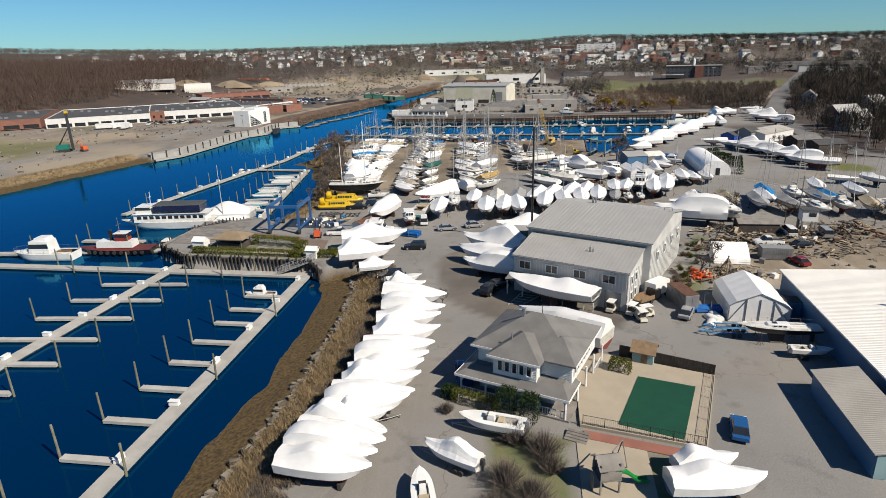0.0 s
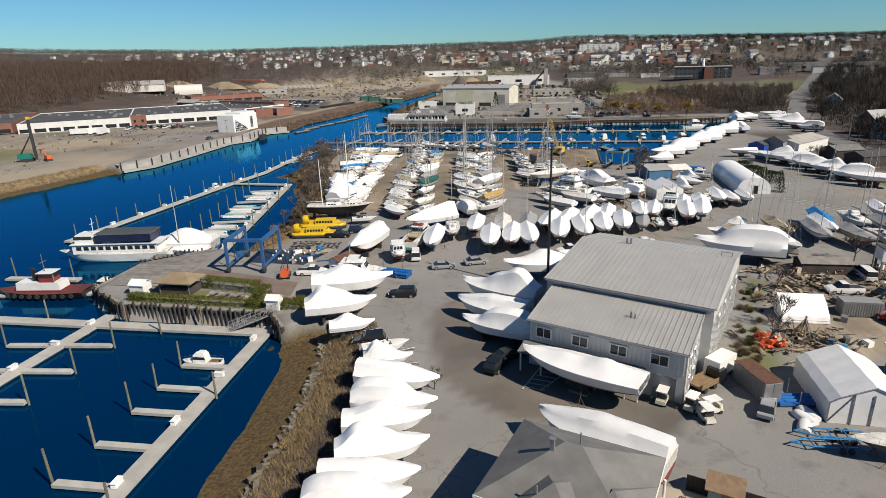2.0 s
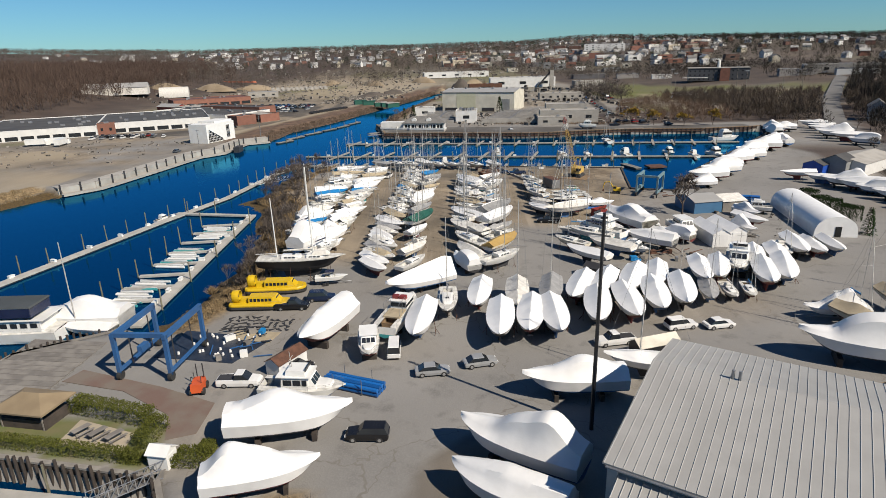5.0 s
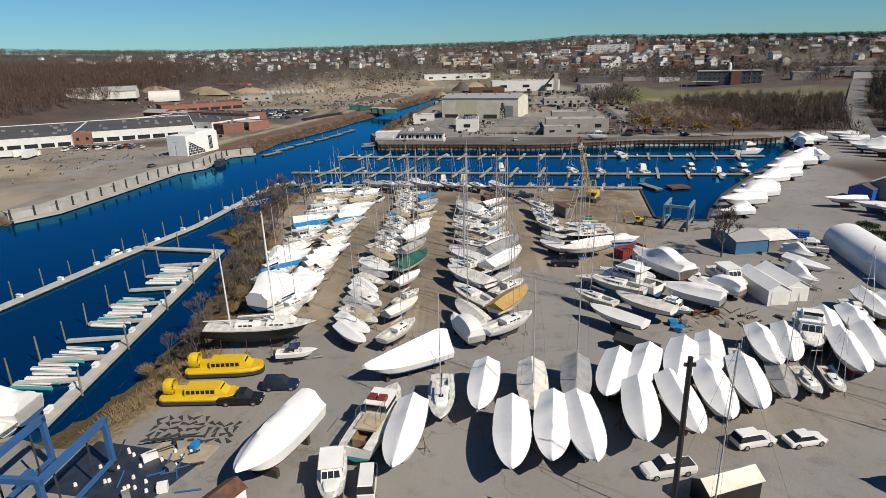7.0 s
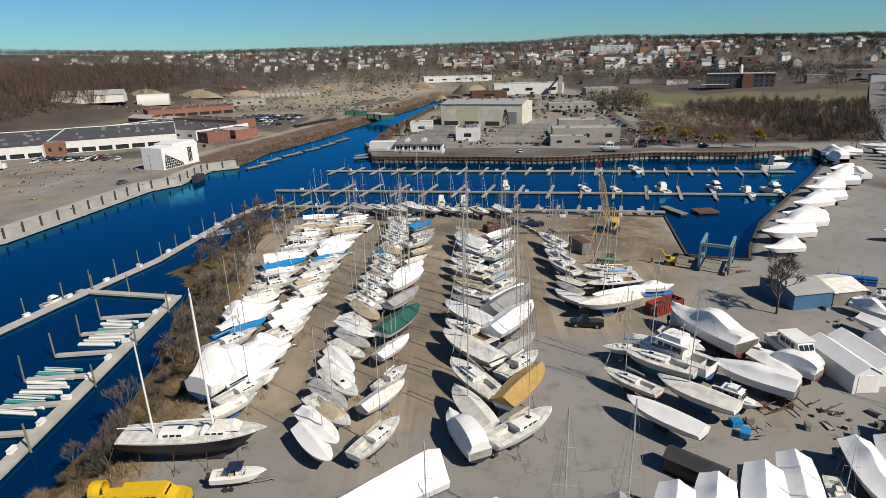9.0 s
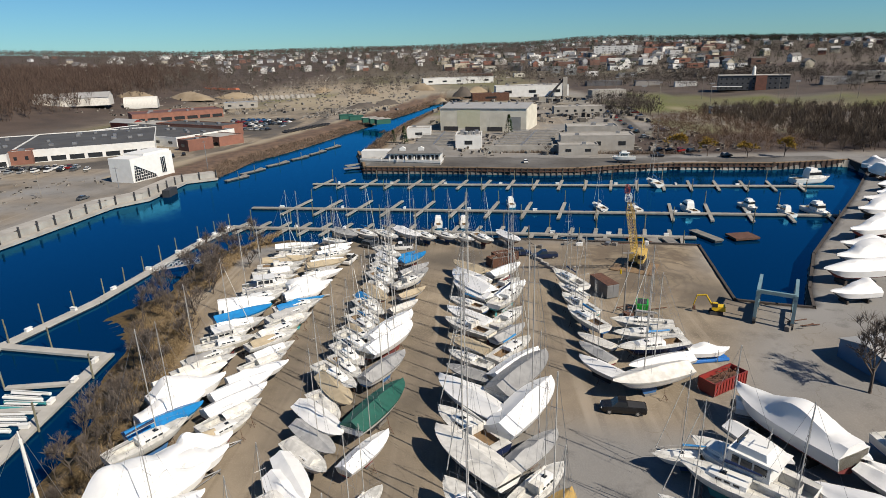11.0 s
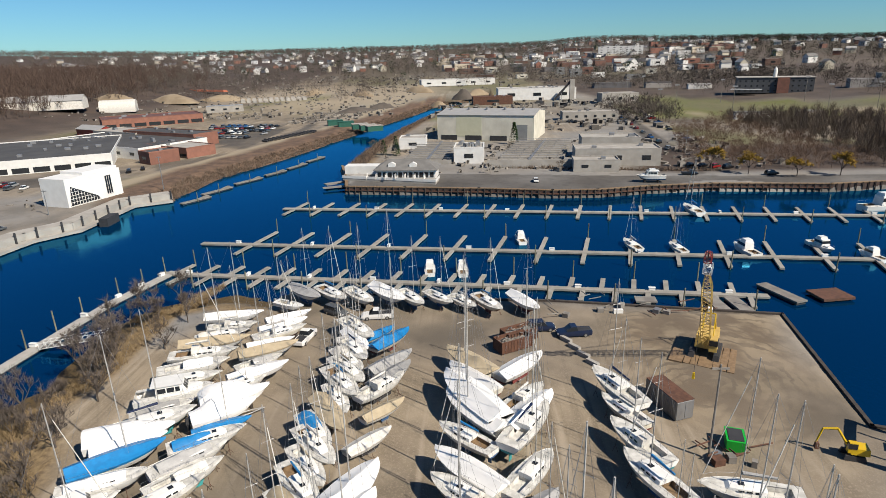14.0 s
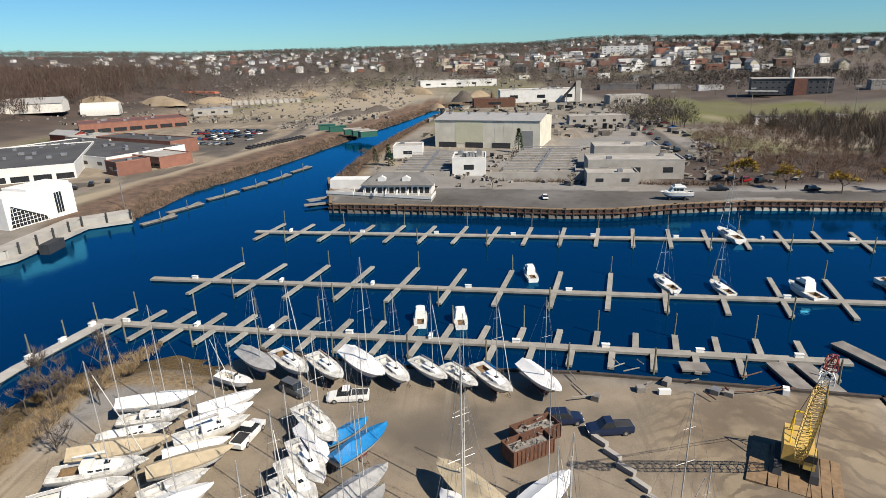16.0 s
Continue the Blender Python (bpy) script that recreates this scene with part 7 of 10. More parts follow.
yacht = thing("excursion_yacht", "long white excursion yacht with dark canopy deck", "yacht", m=pose(-79.0, 147.5, WATER_Z, 0, 0, 183))
YA = dict(L=25.0, Bm=6.0, zb=-1.0, zs=1.9, power=True)
part("hull", hull_band(**YA, h0=0.0, h1=1.0, n=6), WHITE, yacht, smooth=True)
part("deck", deck_mesh(**YA), DECK, yacht)
c = part("saloon", B(((-1.2, 0, 3.0), (18.5, 4.8, 2.1))), WHITE, yacht)
for s in (-1, 1):
    for i in range(11):
        part("window", B(((-9.4 + i * 1.6, s * 2.41, 3.2), (1.1, 0.05, 0.8))), GLASS, c)
part("upper_deck", B(((-1.4, 0, 4.12), (19.5, 5.4, 0.12))), WHITE, yacht)
part("canopy", B(((-3.4, 0, 6.35), (12.5, 5.3, 0.2), 0, 0.04)), mat("charcoal_canvas", (0.05, 0.06, 0.065), (0.07, 0.08, 0.085), 0.8), yacht)
part("canopy_side", B(((-3.4, 2.55, 5.4), (12.0, 0.06, 1.5)), ((-3.4, -2.55, 5.4), (12.0, 0.06, 1.5)), ((-9.4, 0, 5.4), (0.06, 5, 1.5))), NAVY, yacht)
part("wheelhouse", B(((5.4, 0, 5.1), (4.2, 4.2, 1.9), 0, 0.1)), WHITE, yacht)
part("wheelhouse_window", B(((5.6, 0, 5.45), (4.05, 4.1, 0.7), 0, 0.05)), GLASS, yacht)
part("mast", T(((4.2, 0, 6), (4.0, 0, 9.5), 0.08), ((4.1, -0.9, 8.2), (4.1, 0.9, 8.2), 0.05)), WHITE, yacht)
rails(yacht, 25, 6, 1.9, -1.0, True)

tug = thing("tugboat", "old white and red tugboat with black hull moored alongside", "tugboat", m=pose(-80.8, 126.0, WATER_Z, 0, 0, 180))
TG = dict(L=17.5, Bm=5.2, zb=-1.5, zs=1.3, power=False)
part("hull", hull_band(**TG, h0=0.0, h1=1.0, n=6), BLACK, tug, smooth=True)
part("deck", deck_mesh(**TG), REDB, tug)
part("deckhouse", B(((-0.2, 0, 2.2), (8.5, 3.0, 1.9), 0, 0.04)), WHITE, tug)
part("deck_band", B(((-0.2, 0, 1.6), (8.6, 3.1, 0.25))), RED, tug)
part("bridge", B(((-1.8, 0, 4.0), (2.6, 2.4, 1.8), 0, 0.06)), RED, tug)
part("bridge_window", B(((-1.8, 0, 4.3), (2.66, 2.36, 0.6), 0, 0.04)), GLASS, tug)
part("bridge_roof", B(((-1.8, 0, 4.95), (3.0, 2.8, 0.12))), WHITE, tug)
part("funnel", T(((1.0, 0, 3.1), (1.0, 0, 5.6), 0.45, 0.4, 12)), BLACK, tug)
part("mast", T(((-1.2, 0, 5), (-1.2, 0, 8.4), 0.08, 0.05), ((-1.2, -1, 6.8), (-1.2, 1, 6.8), 0.04)), TEAK, tug)
for i in range(9):
    s = 0.1 + i * 0.09
    part("tyre_fender", T((((s - 0.5) * 17.5, half_beam(s, 5.2, False) + 0.05, 0.9), ((s - 0.5) * 17.5, half_beam(s, 5.2, False) + 0.3, 0.9), 0.42, 0.42, 10)), RUBBER, tug)


def afloat(v, sail=False):
    """A boat lying at its berth."""
    o = thing("sailboat" if sail else "motorboat", "white sailing boat lying afloat at a basin dock" if sail else "white motor cruiser lying afloat at its berth", "sailboat" if sail else "motorboat", "boats afloat")
    P = dict(L=9.5, Bm=3.2, zb=-0.6, zs=1.1, power=not sail)
    part("hull", hull_band(**P, h0=0, h1=1.0, n=6), WHITE, o, smooth=True)
    part("deck", deck_mesh(**P, well=(0.05, 0.3)), DECK, o)
    part("cockpit", well_mesh(**P, well=(0.05, 0.3), depth=0.6), TEAK, o)
    if sail:
        trunk(o, 9.5, 3.2, 1.15, 0.36, 0.74, 0.62, 0.5, WHITE)
        rig(o, 9.5, 1.4, 1.0, 12, sail=(TARPB, TARPW)[v % 2])
    else:
        trunk(o, 9.5, 3.2, 1.15, 0.62, 0.86, 0.6, 0.4, WHITE, False)
        part("deckhouse", B(((0, 0, 2.0), (3.2, 2.4, 1.9), 0, 0.12)), WHITE, o)
        part("window", B(((0.05, 0, 2.25), (3.1, 2.34, 0.65), 0, 0.06)), GLASS, o)
        part("flybridge", B(((-0.3, 0, 3.2), (1.9, 2.0, 0.55), 0, 0.15)), WHITE, o)
    rails(o, 9.5, 3.2, 1.1, -0.6, not sail)
    return o


for v, sl, x, y, r, k in ((0, False, 12.0, 325, 97, 0.8), (1, True, 39.5, 318.5, 100, 0.95), (0, True, 50, 316, 98, 0.85), (2, False, 65.5, 314, 98, 1.0), (3, False, 84.5, 316, -82, 0.9), (1, False, 92, 309, 100, 0.8), (4, False, 101, 309, -80, 1.1), (0, False, -10.5, 302.5, 95, 0.8), (2, False, -3, 302, 95, 0.8),
                          (5, False, 122, 352, 10, 1.5), (2, True, 66, 352, 95, 1.2), (3, False, -97.5, 124.8, 180, 1.5), (2, False, -72, 131, 175, 0.7), (0, False, -39.5, 101.5, 175, 0.62), (6, False, -88, 222, 70, 0.55)):
    put(afloat, (v % 2, sl), x, y, r, k, WATER_Z)
put(wrapped_power, (1, WHITE, BLUEB), -67.5, 153.5, 180, 1.6, WATER_Z - 1.3)
part("mast", T(((2, 0, 2.5), (1.8, 0, 17), 0.12, 0.08, 6)), SPAR, put(wrapped_sail, (3, WHITE, BLUEB), -64.5, 150.5, 172, 1.0, WATER_Z - 1.1))


def lift_float(m):
    """A pair of long pontoons that carries a small boat."""
    o = thing("pontoon_float", "low white and teal drive-on boat float", "float", "pontoon floats")
    for y in (-0.9, 0.9):
        part("tube", T(((-3.6, y, 0.15), (3.6, y, 0.15), 0.3, 0.3, 8)), m, o)
    part("bunk", B(((0, 0, 0.5), (5.5, 0.5, 0.1)), ((0, 0.7, 0.5), (7, 0.12, 0.1)), ((0, -0.7, 0.5), (7, 0.12, 0.1))), WHITE, o)
    return o


for i in range(14):
    y = 162 + i * 2.7 + 7.5 * (i // 5)
    put(lift_float, (WHITE if i % 3 else TEALB,), -64.5 - (y - 157) * 0.045 - random.uniform(0, 1.5), y, 178 + random.uniform(-4, 4), 0.9, WATER_Z + 0.1)

# storage of blue floats, scrap and clutter
for bx, by, r, n in ((-16, 131, -20, 8), (76, 224.5, -20, 10), (35, 219, 10, 4), (40.5, 88.6, 0, 4)):
    o = thing("float_stack", "stack of long blue plastic float tubes on ground", "floats", "blue floats", m=pose(bx, by, 0, 0, 0, r))
    for i in range(n):
        part("tube", T(((-4, (i % 4) * 0.62, 0.3 + 0.55 * (i // 4)), (4, (i % 4) * 0.62, 0.3 + 0.55 * (i // 4)), 0.29, 0.29, 8)), mat("blue_plastic", (0.01, 0.1, 0.36), (0.01, 0.13, 0.42), 0.4, vary=0.3), o)
    part("cradle", T(((-2, -0.4, 0), (-2, -0.4, 2.2), 0.05), ((2, -0.4, 0), (2, -0.4, 2.2), 0.05), ((-2, 2.3, 0), (-2, 2.3, 2.2), 0.05), ((2, 2.3, 0), (2, 2.3, 2.2), 0.05)), STEEL, o)

# dark racing sailboat on a cradle by the tent, blue trailers and a dinghy
RC = dict(L=10.6, Bm=2.7, zb=1.4, zs=2.5, power=False)
racer = thing("sailboat", "slim sailing boat with black hull and open white deck", "sailboat", m=pose(42.0, 75.0, YARD_Z, 0, 0, 172))
part("hull", hull_band(**RC, h0=0.25, h1=0.94, n=5), BLACK, racer, smooth=True)
part("sheer_strake", hull_band(**RC, h0=0.94, h1=1.0, n=2, grow=1.005), WHITE, racer)
part("bottom", hull_band(**RC, h0=0, h1=0.25, n=4), BLACKB, racer, smooth=True)
part("deck", deck_mesh(**RC, well=(0.06, 0.36)), DECK, racer)
part("cockpit", well_mesh(**RC, well=(0.06, 0.36), depth=0.5), DECK, racer)
trunk(racer, 10.6, 2.7, 2.55, 0.38, 0.66, 0.6, 0.4, WHITE)
keel_parts(racer, 10.6, 1.4, BLACKB)
stands(racer, 10.6, 2.7, 2.5, 1.4)
rails(racer, 10.6, 2.7, 2.5, 1.4)
for x, y, r in ((37.6, 79.0, 172), (36.4, 77.4, 176)):
    o = thing("boat_trailer", "empty bright blue boat trailer on asphalt", "trailer", "boat trailers", m=pose(x, y, YARD_Z, 0, 0, r))
    part("frame", T(*[((-2.8, s * 0.7, 0.6), (2.2, s * 0.7, 0.6), 0.09) for s in (-1, 1)], ((2.2, -0.7, 0.6), (4.0, 0, 0.55), 0.08), ((2.2, 0.7, 0.6), (4.0, 0, 0.55), 0.08), *[((xx, -0.7, 0.6), (xx, 0.7, 0.6), 0.07) for xx in (-2.6, -1, 0.6, 2.0)]), mat("blue_trailer_paint", (0.02, 0.22, 0.5), (0.02, 0.18, 0.42), 0.45), o)
    for xx in (-1.4, -0.6):
        for yy in (-0.95, 0.95):
            part("wheel", T(((xx, yy - 0.1, 0.32), (xx, yy + 0.1, 0.32), 0.32, 0.32, 12)), RUBBER, o)
put(runabout, (5, WHITE, None), -25.6, 163.6, 10, 0.85, YARD_Z)
put(runabout, (4, WHITE, None), 44.3, 70.6, -6, 0.75, YARD_Z)
for i, (x, y, r) in enumerate(((37.0, 83.4, 100), (36.2, 82.6, 110), (35.6, 81.0, 60))):
    o = thing("dinghy", "small upturned white dinghy beside the tent", "dinghy", "dinghies", m=pose(x, y, YARD_Z, 0, 0, r))
    part("hull", hull_band(L=3.2, Bm=1.4, zb=0.75, zs=0.05, power=True, h0=0, h1=1, n=6), WHITE, o, smooth=True)
# hut on stilts in the scrap yard
o = thing("stilt_hut", "white hut with window raised on timber stilts", "hut", m=pose(72.4, 125.0, YARD_Z, 0, 0, -10))
part("cabin", B(((0, 0, 4.2), (3.0, 2.6, 2.3))), CLAP, o)
part("roof", B(((0, 0, 5.42), (3.4, 3.0, 0.14))), DARKROOF, o)
part("window", B(((0.4, -1.31, 4.5), (1.4, 0.08, 0.8))), GLASS, o)
for x in (-1.3, 1.3):
    for y in (-1.1, 1.1):
        part("post", B(((x, y, 1.5), (0.3, 0.3, 3.1))), TIMBER, o)
# firewood and teepee of poles
rl = random.Random(31)
o = thing("log_pile", "large heap of cut brown logs", "log pile", m=pose(82, 124, YARD_Z))
for i in range(70):
    u, v = rl.gauss(0, 3.2), rl.gauss(0, 1.8)
    h = max(0.2, 3.0 - 0.45 * abs(u) - 0.7 * abs(v)) * rl.uniform(0.75, 1.05)
    a = rl.uniform(0, 6.28)
    d = Vector((math.cos(a), math.sin(a), rl.uniform(-0.4, 0.4))) * rl.uniform(0.4, 0.9)
    part("log", T((Vector((u, v, h)) - d, Vector((u, v, h)) + d, 0.2, 0.18, 6)), (TEAK, TIMBER, RUST)[i % 3], o)
o = thing("pole_stack", "cone of pale timber poles leaned together", "poles", m=pose(46.2, 101.6, YARD_Z))
for i in range(22):
    a = rl.uniform(0, 6.28)
    part("pole", T(((1.7 * math.cos(a), 1.7 * math.sin(a), 0), (0.15 * math.cos(a + 3), 0.15 * math.sin(a + 3), rl.uniform(2.6, 3.4)), 0.07, 0.05, 5)), TEAK if i % 3 else TIMBER, o)
# truss gangways sloping to the docks


def gangway(ga, gb, label, metal):
    o = thing("gangway", label, "gangway", "gangways")
    ga, gb = Vector(ga), Vector(gb)
    side, up = (gb - ga).cross(Vector((0, 0, 1))).normalized() * 0.7, Vector((0, 0, 1.1))
    bm = bmesh.new()
    for s in (-1, 1):
        for i in range(9):
            p, q = ga.lerp(gb, i / 9) + side * s, ga.lerp(gb, (i + 1) / 9) + side * s
            for e in ((p, q), (p + up, q + up), (p, p + up), (p, q + up)):
                tube(bm, *e, 0.05, 0.05, 4)
    part("truss", bm, metal, o)
    bm = bmesh.new()
    lift_ = [Vector((0, 0, z)) for z in (-0.04, 0.04)]
    loft(bm, [[ga + side + z, ga - side + z, gb - side + z, gb + side + z] for z in lift_], closed=True)
    part("walkway", bm, TIMBER, o)


gangway((-38.6, 109.4, DOCK_Z + 0.05), (-31.2, 111.6, YARD_Z + 0.2), "grey aluminium truss gangway sloping to the dock", ALU)
gangway((-74.5, 262.5, DOCK_Z + 0.05), (-63.0, 263.5, 1.5), "white truss gangway from bank to breakwater dock", TRIMW)
# orange forklift near the lift, red paving on the wharf apron
o = thing("forklift", "orange wheeled yard forklift with raised mast", "forklift", m=pose(-34.5, 127.2, YARD_Z, 0, 0, 100))
part("body", B(((0, 0, 1.0), (2.4, 1.5, 1.1), 0, 0.12)), ORANGE, o)
part("mast", T(((1.4, -0.4, 0.2), (1.4, -0.4, 3.2), 0.07), ((1.4, 0.4, 0.2), (1.4, 0.4, 3.2), 0.07)), BLACKB, o)
part("guard", T(*[((x, y, 1.4), (x * 0.8, y, 2.4), 0.05) for x in (-0.7, 0.8) for y in (-0.6, 0.6)]), BLACKB, o)
for x in (-0.8, 0.9):
    for y in (-0.75, 0.75):
        part("wheel", T(((x, y - 0.15, 0.45), (x, y + 0.15, 0.45), 0.45, 0.45, 12)), RUBBER, o)
tagged(part("brick_apron", prism(bmesh.new(), [(-54, 129.5), (-44.5, 127.2), (-36, 122), (-34, 117.2), (-31, 118.4), (-31.4, 124.5), (-40, 128.2), (-53, 132.5)], YARD_Z - 0.2, YARD_Z + 0.08), mat("worn_red_brick_paving", (0.17, 0.1, 0.08), (0.2, 0.17, 0.14), 0.9, big=0.25, fine=6)), "worn red brick paving behind the wharf lawn", "paving", kind="structure")
# painted bay lines
o = thing("bay_lines", "white painted parking bay lines on asphalt", "road marking", kind="structure", m=pose(0, 0, YARD_Z + 0.02))
LINEP = mat("worn_white_line_paint", (0.6, 0.59, 0.56), (0.4, 0.39, 0.37), 0.8)
bm = bmesh.new()
for i in range(12):
    box(bm, (84 + i * 1.0, 182 - i * 1.6, 0.05), (4.6, 0.14, 0.02), 25)
for i in range(6):
    box(bm, (7.6 + i * 0.62, 88.6 + i * 0.9, 0.05), (2.6, 0.16, 0.02), -20)
box(bm, (7.5, 91.0, 0.05), (5.8, 0.16, 0.02), 62)
box(bm, (10.2, 90.3, 0.05), (5.8, 0.16, 0.02), 48)
part("line", bm, LINEP, o)

# ---- buildings beyond the yard ----


def land(x, y):
    return float(land_height(np.array([float(x)]), np.array([float(y)]))[0])


def flat_block(x, y, r, w, d, h, wall, roof, label, name="commercial_building", rows=1, units=6, band=False):
    """A flat-roofed block; its front faces -y before it is turned by r."""
    o = thing(name, label, "building", "far buildings", m=pose(x, y, land(x, y), 0, 0, r))
    part("wall", B(((0, 0, h / 2), (w, d, h))), wall, o)
    part("roof", B(((0, 0, h - 0.15), (w - 0.7, d - 0.7, 0.36))), roof, o)
    if name != "town_block":
        part("parapet", B(((0, -d / 2 + 0.15, h + 0.2), (w + 0.1, 0.35, 0.5)), ((0, d / 2 - 0.15, h + 0.2), (w + 0.1, 0.35, 0.5)), ((w / 2 - 0.15, 0, h + 0.2), (0.35, d - 0.5, 0.5)), ((-w / 2 + 0.15, 0, h + 0.2), (0.35, d - 0.5, 0.5))), wall, o)
    n = max(1, int(w / (1.45 * units)))
    for j in range(rows):
        for i in range(n):
            part("window", B(((-w / 2 + (i + 0.5) * w / n, -d / 2 - 0.02, (j + (0.26 if band else 0.5)) * h / rows), (w / n * (0.8 if band else 0.3), 0.1, h / rows * (0.4 if band else 0.28)))), GLASS, o)
    rr = random.Random(int(x * 7 + y))
    for i in range(0 if name == "town_block" else min(12, 1 + int(w * d / 300))):
        part("roof_unit", B(((rr.uniform(-0.4, 0.4) * w, rr.uniform(-0.35, 0.35) * d, h + 0.55), (rr.uniform(1.2, 2.6), rr.uniform(1.2, 2.2), 1.1))), STEEL, o)
    return o


bigfar = thing("industrial_hall", "large cream metal industrial hall with grey roof", "building", m=pose(10.2, 505.5, 0, 0, 0, -16))
part("wall", gable(bmesh.new(), -26, 26, -17, 17, 0, 13.0, 14.8), CREAMW, bigfar)
part("roof", roof_sheet(bmesh.new(), -26.4, 26.4, -17.4, 17.4, 13.0, 15.0, 0.2), ROOFG, bigfar)
part("panel", B(((-8.5, -17.04, 7.4), (14, 0.08, 11))), mat("pale_yellow_siding", (0.66, 0.65, 0.48), (0.6, 0.59, 0.43), 0.6), bigfar)
part("seam", B(*[((-26 + i * 4.33, -17.02, 7.8), (0.06, 0.04, 10.4)) for i in range(13)]), CREAMW, bigfar)
part("loading_opening", B(((-19.5, -17.05, 1.3), (9, 0.12, 2.6))), BLACKB, bigfar)
part("loading_opening", B(((-6, -17.05, 1.3), (9, 0.12, 2.6))), BLACKB, bigfar)
part("loading_opening", B(((7.5, -17.05, 1.3), (9, 0.12, 2.6))), BLACKB, bigfar)
part("door", B(((20, -17.06, 4.2), (5.5, 0.12, 8.4))), GREYP, bigfar)
for i in range(5):
    part("roof_vent", T(((-22 + i * 10, -4, 14.2), (-22 + i * 10, -4, 15.9), 0.7, 0.7, 8)), STEEL, bigfar)

# restaurant on the quay corner
rest = thing("quay_restaurant", "low white quayside restaurant with grey dormered roof", "restaurant", m=pose(-25, 395, 0.0, 0, 0, -3))
part("wall", B(((0, 0, 1.9), (22, 11, 3.8))), CLAP, rest)
part("roof", hip(bmesh.new(), -12, 12, -6.6, 6.6, 3.9, 7.0, -7, 7, 0), SHINGLE, rest)
for x in (-5, 3):
    part("dormer", gable(bmesh.new(), -0.8, 0.8, -1.1, 1.6, 0, 1.1, 1.8), CLAP, rest).matrix_basis = pose(x, -3.9, 4.7, 0, 0, 90)
for i in range(11):
    part("window", B(((-9.8 + i * 1.95, -5.53, 2.0), (1.4, 0.1, 1.9))), GLASS, rest)
part("terrace", prism(bmesh.new(), [(-24, -5), (12, -13.5), (12.5, -6), (-12, -5.6), (-20, 4)], 0.0, 0.85), CONC, rest)
part("terrace_wall", wall_run(bmesh.new(), [(-24, -5), (12, -13.5), (12.5, -6)], 0.855, 1.8, 0.2), CLAP, rest)
for i in range(14):
    part("parasol", T(((-14 + (i % 7) * 3.6, -7.2 - 1.9 * (i // 7) - (i % 7) * 0.3, 0.85), (-14 + (i % 7) * 3.6, -7.2 - 1.9 * (i // 7) - (i % 7) * 0.3, 2.9), 0.05, 0.04), ((-14 + (i % 7) * 3.6, -7.2 - 1.9 * (i // 7) - (i % 7) * 0.3, 1.5), (-14 + (i % 7) * 3.6, -7.2 - 1.9 * (i // 7) - (i % 7) * 0.3, 3.1), 0.28, 0.1, 6)), TARPW, rest)
part("pier", B(((-27, -2, -1.6), (10, 3, 0.4), 40), ((-26, -9, -1.7), (9, 2.4, 0.3), 25)), TIMBER, rest)
part("boat_hall", B(((-19.5, 9, 1.6), (13, 6, 3.2))), CLAP, rest)

flat_block(-2, 428.5, -2, 12.5, 14, 6.5, CLAP, CONC, "low white concrete works building", units=12)
flat_block(46.5, 404, -4, 17, 9, 4.2, CONC, CONC, "low stained concrete depot front", units=5)
flat_block(57, 417, -4, 33, 13, 6.6, CONC, CONC, "pale concrete depot with white doors", units=6)
flat_block(58, 435, -4, 24, 13, 8.6, CONC, CONC, "pale concrete depot behind the first", units=8)
flat_block(-30, 470, 1, 13, 12, 5, CLAP, CONC, "white pump house beside the canal", units=6)
flat_block(76, 578, 0, 36, 12, 5.2, CONC, CONC, "long low pale yard office", units=4)
flat_block(57, 742, 2, 70, 26, 10, CLAP, CONC, "long white plant building", units=14)
flat_block(120, 690, 4, 30, 16, 8, CONC, CONC, "grey concrete plant block", units=6)
flat_block(16, 702, 6, 34, 12, 6.5, RUST, RUST, "rusty red covered conveyor house", units=20)
o = thing("conveyor", "long black inclined belt conveyor at the plant", "conveyor", m=pose(80, 720, land(80, 720)))
part("belt", T(((-8, 0, 1), (6, 0, 17), 1.0, 1.0, 6)), BLACKB, o)
part("tower", B(((7, 0, 9), (4, 4, 18))), CONC, o)
part("duct", T(((-2, 1, 0), (-2, 1, 8), 0.3, 0.3, 6)), STEEL, o)
for x, y, r in ((-84, 566, 20), (-72, 552, 20), (-61, 540, 30), (-93, 575, 20), (-66, 546, 24)):
    o = thing("site_hut", "small green-sided site hut with pale roof", "hut", "site huts", m=pose(x, y, land(x, y), 0, 0, r))
    part("wall", B(((0, 0, 1.6), (10, 4.5, 3.2))), TARPG, o)
    part("roof", B(((0, 0, 3.3), (10.4, 4.9, 0.25))), CONC if x > -80 else TARPG, o)
# settling basins: rows of low walls
basins = thing("settling_basins", "rows of low concrete settling basins", "basins", kind="structure")
basins.location.z = YARD_Z
for i in range(10):
    part("basin_wall", B(((23 + 1.3 * i, 420 + i * 5.9, 0.9), (27, 0.6, 1.8), -4)), CONC, basins)
    part("basin_wall", B(((-20 + 0.4 * i, 422 + i * 5.6, 0.9), (21, 0.6, 1.8), -4)), CONC, basins)
SLUDGE = mat("dark_basin_water", (0.06, 0.062, 0.055), (0.1, 0.095, 0.08), 0.35)
for i in range(9):
    part("channel", B(((23.6 + 1.3 * i, 423 + i * 5.9, 0.25), (26, 4.4, 0.4), -4)), SLUDGE, basins)
    part("channel", B(((-19.8 + 0.4 * i, 424.8 + i * 5.6, 0.25), (20, 4.2, 0.4), -4)), SLUDGE, basins)
part("basin_wall", B(((22, 410, 1.6), (34, 0.5, 3.2), -4)), CONC, basins)
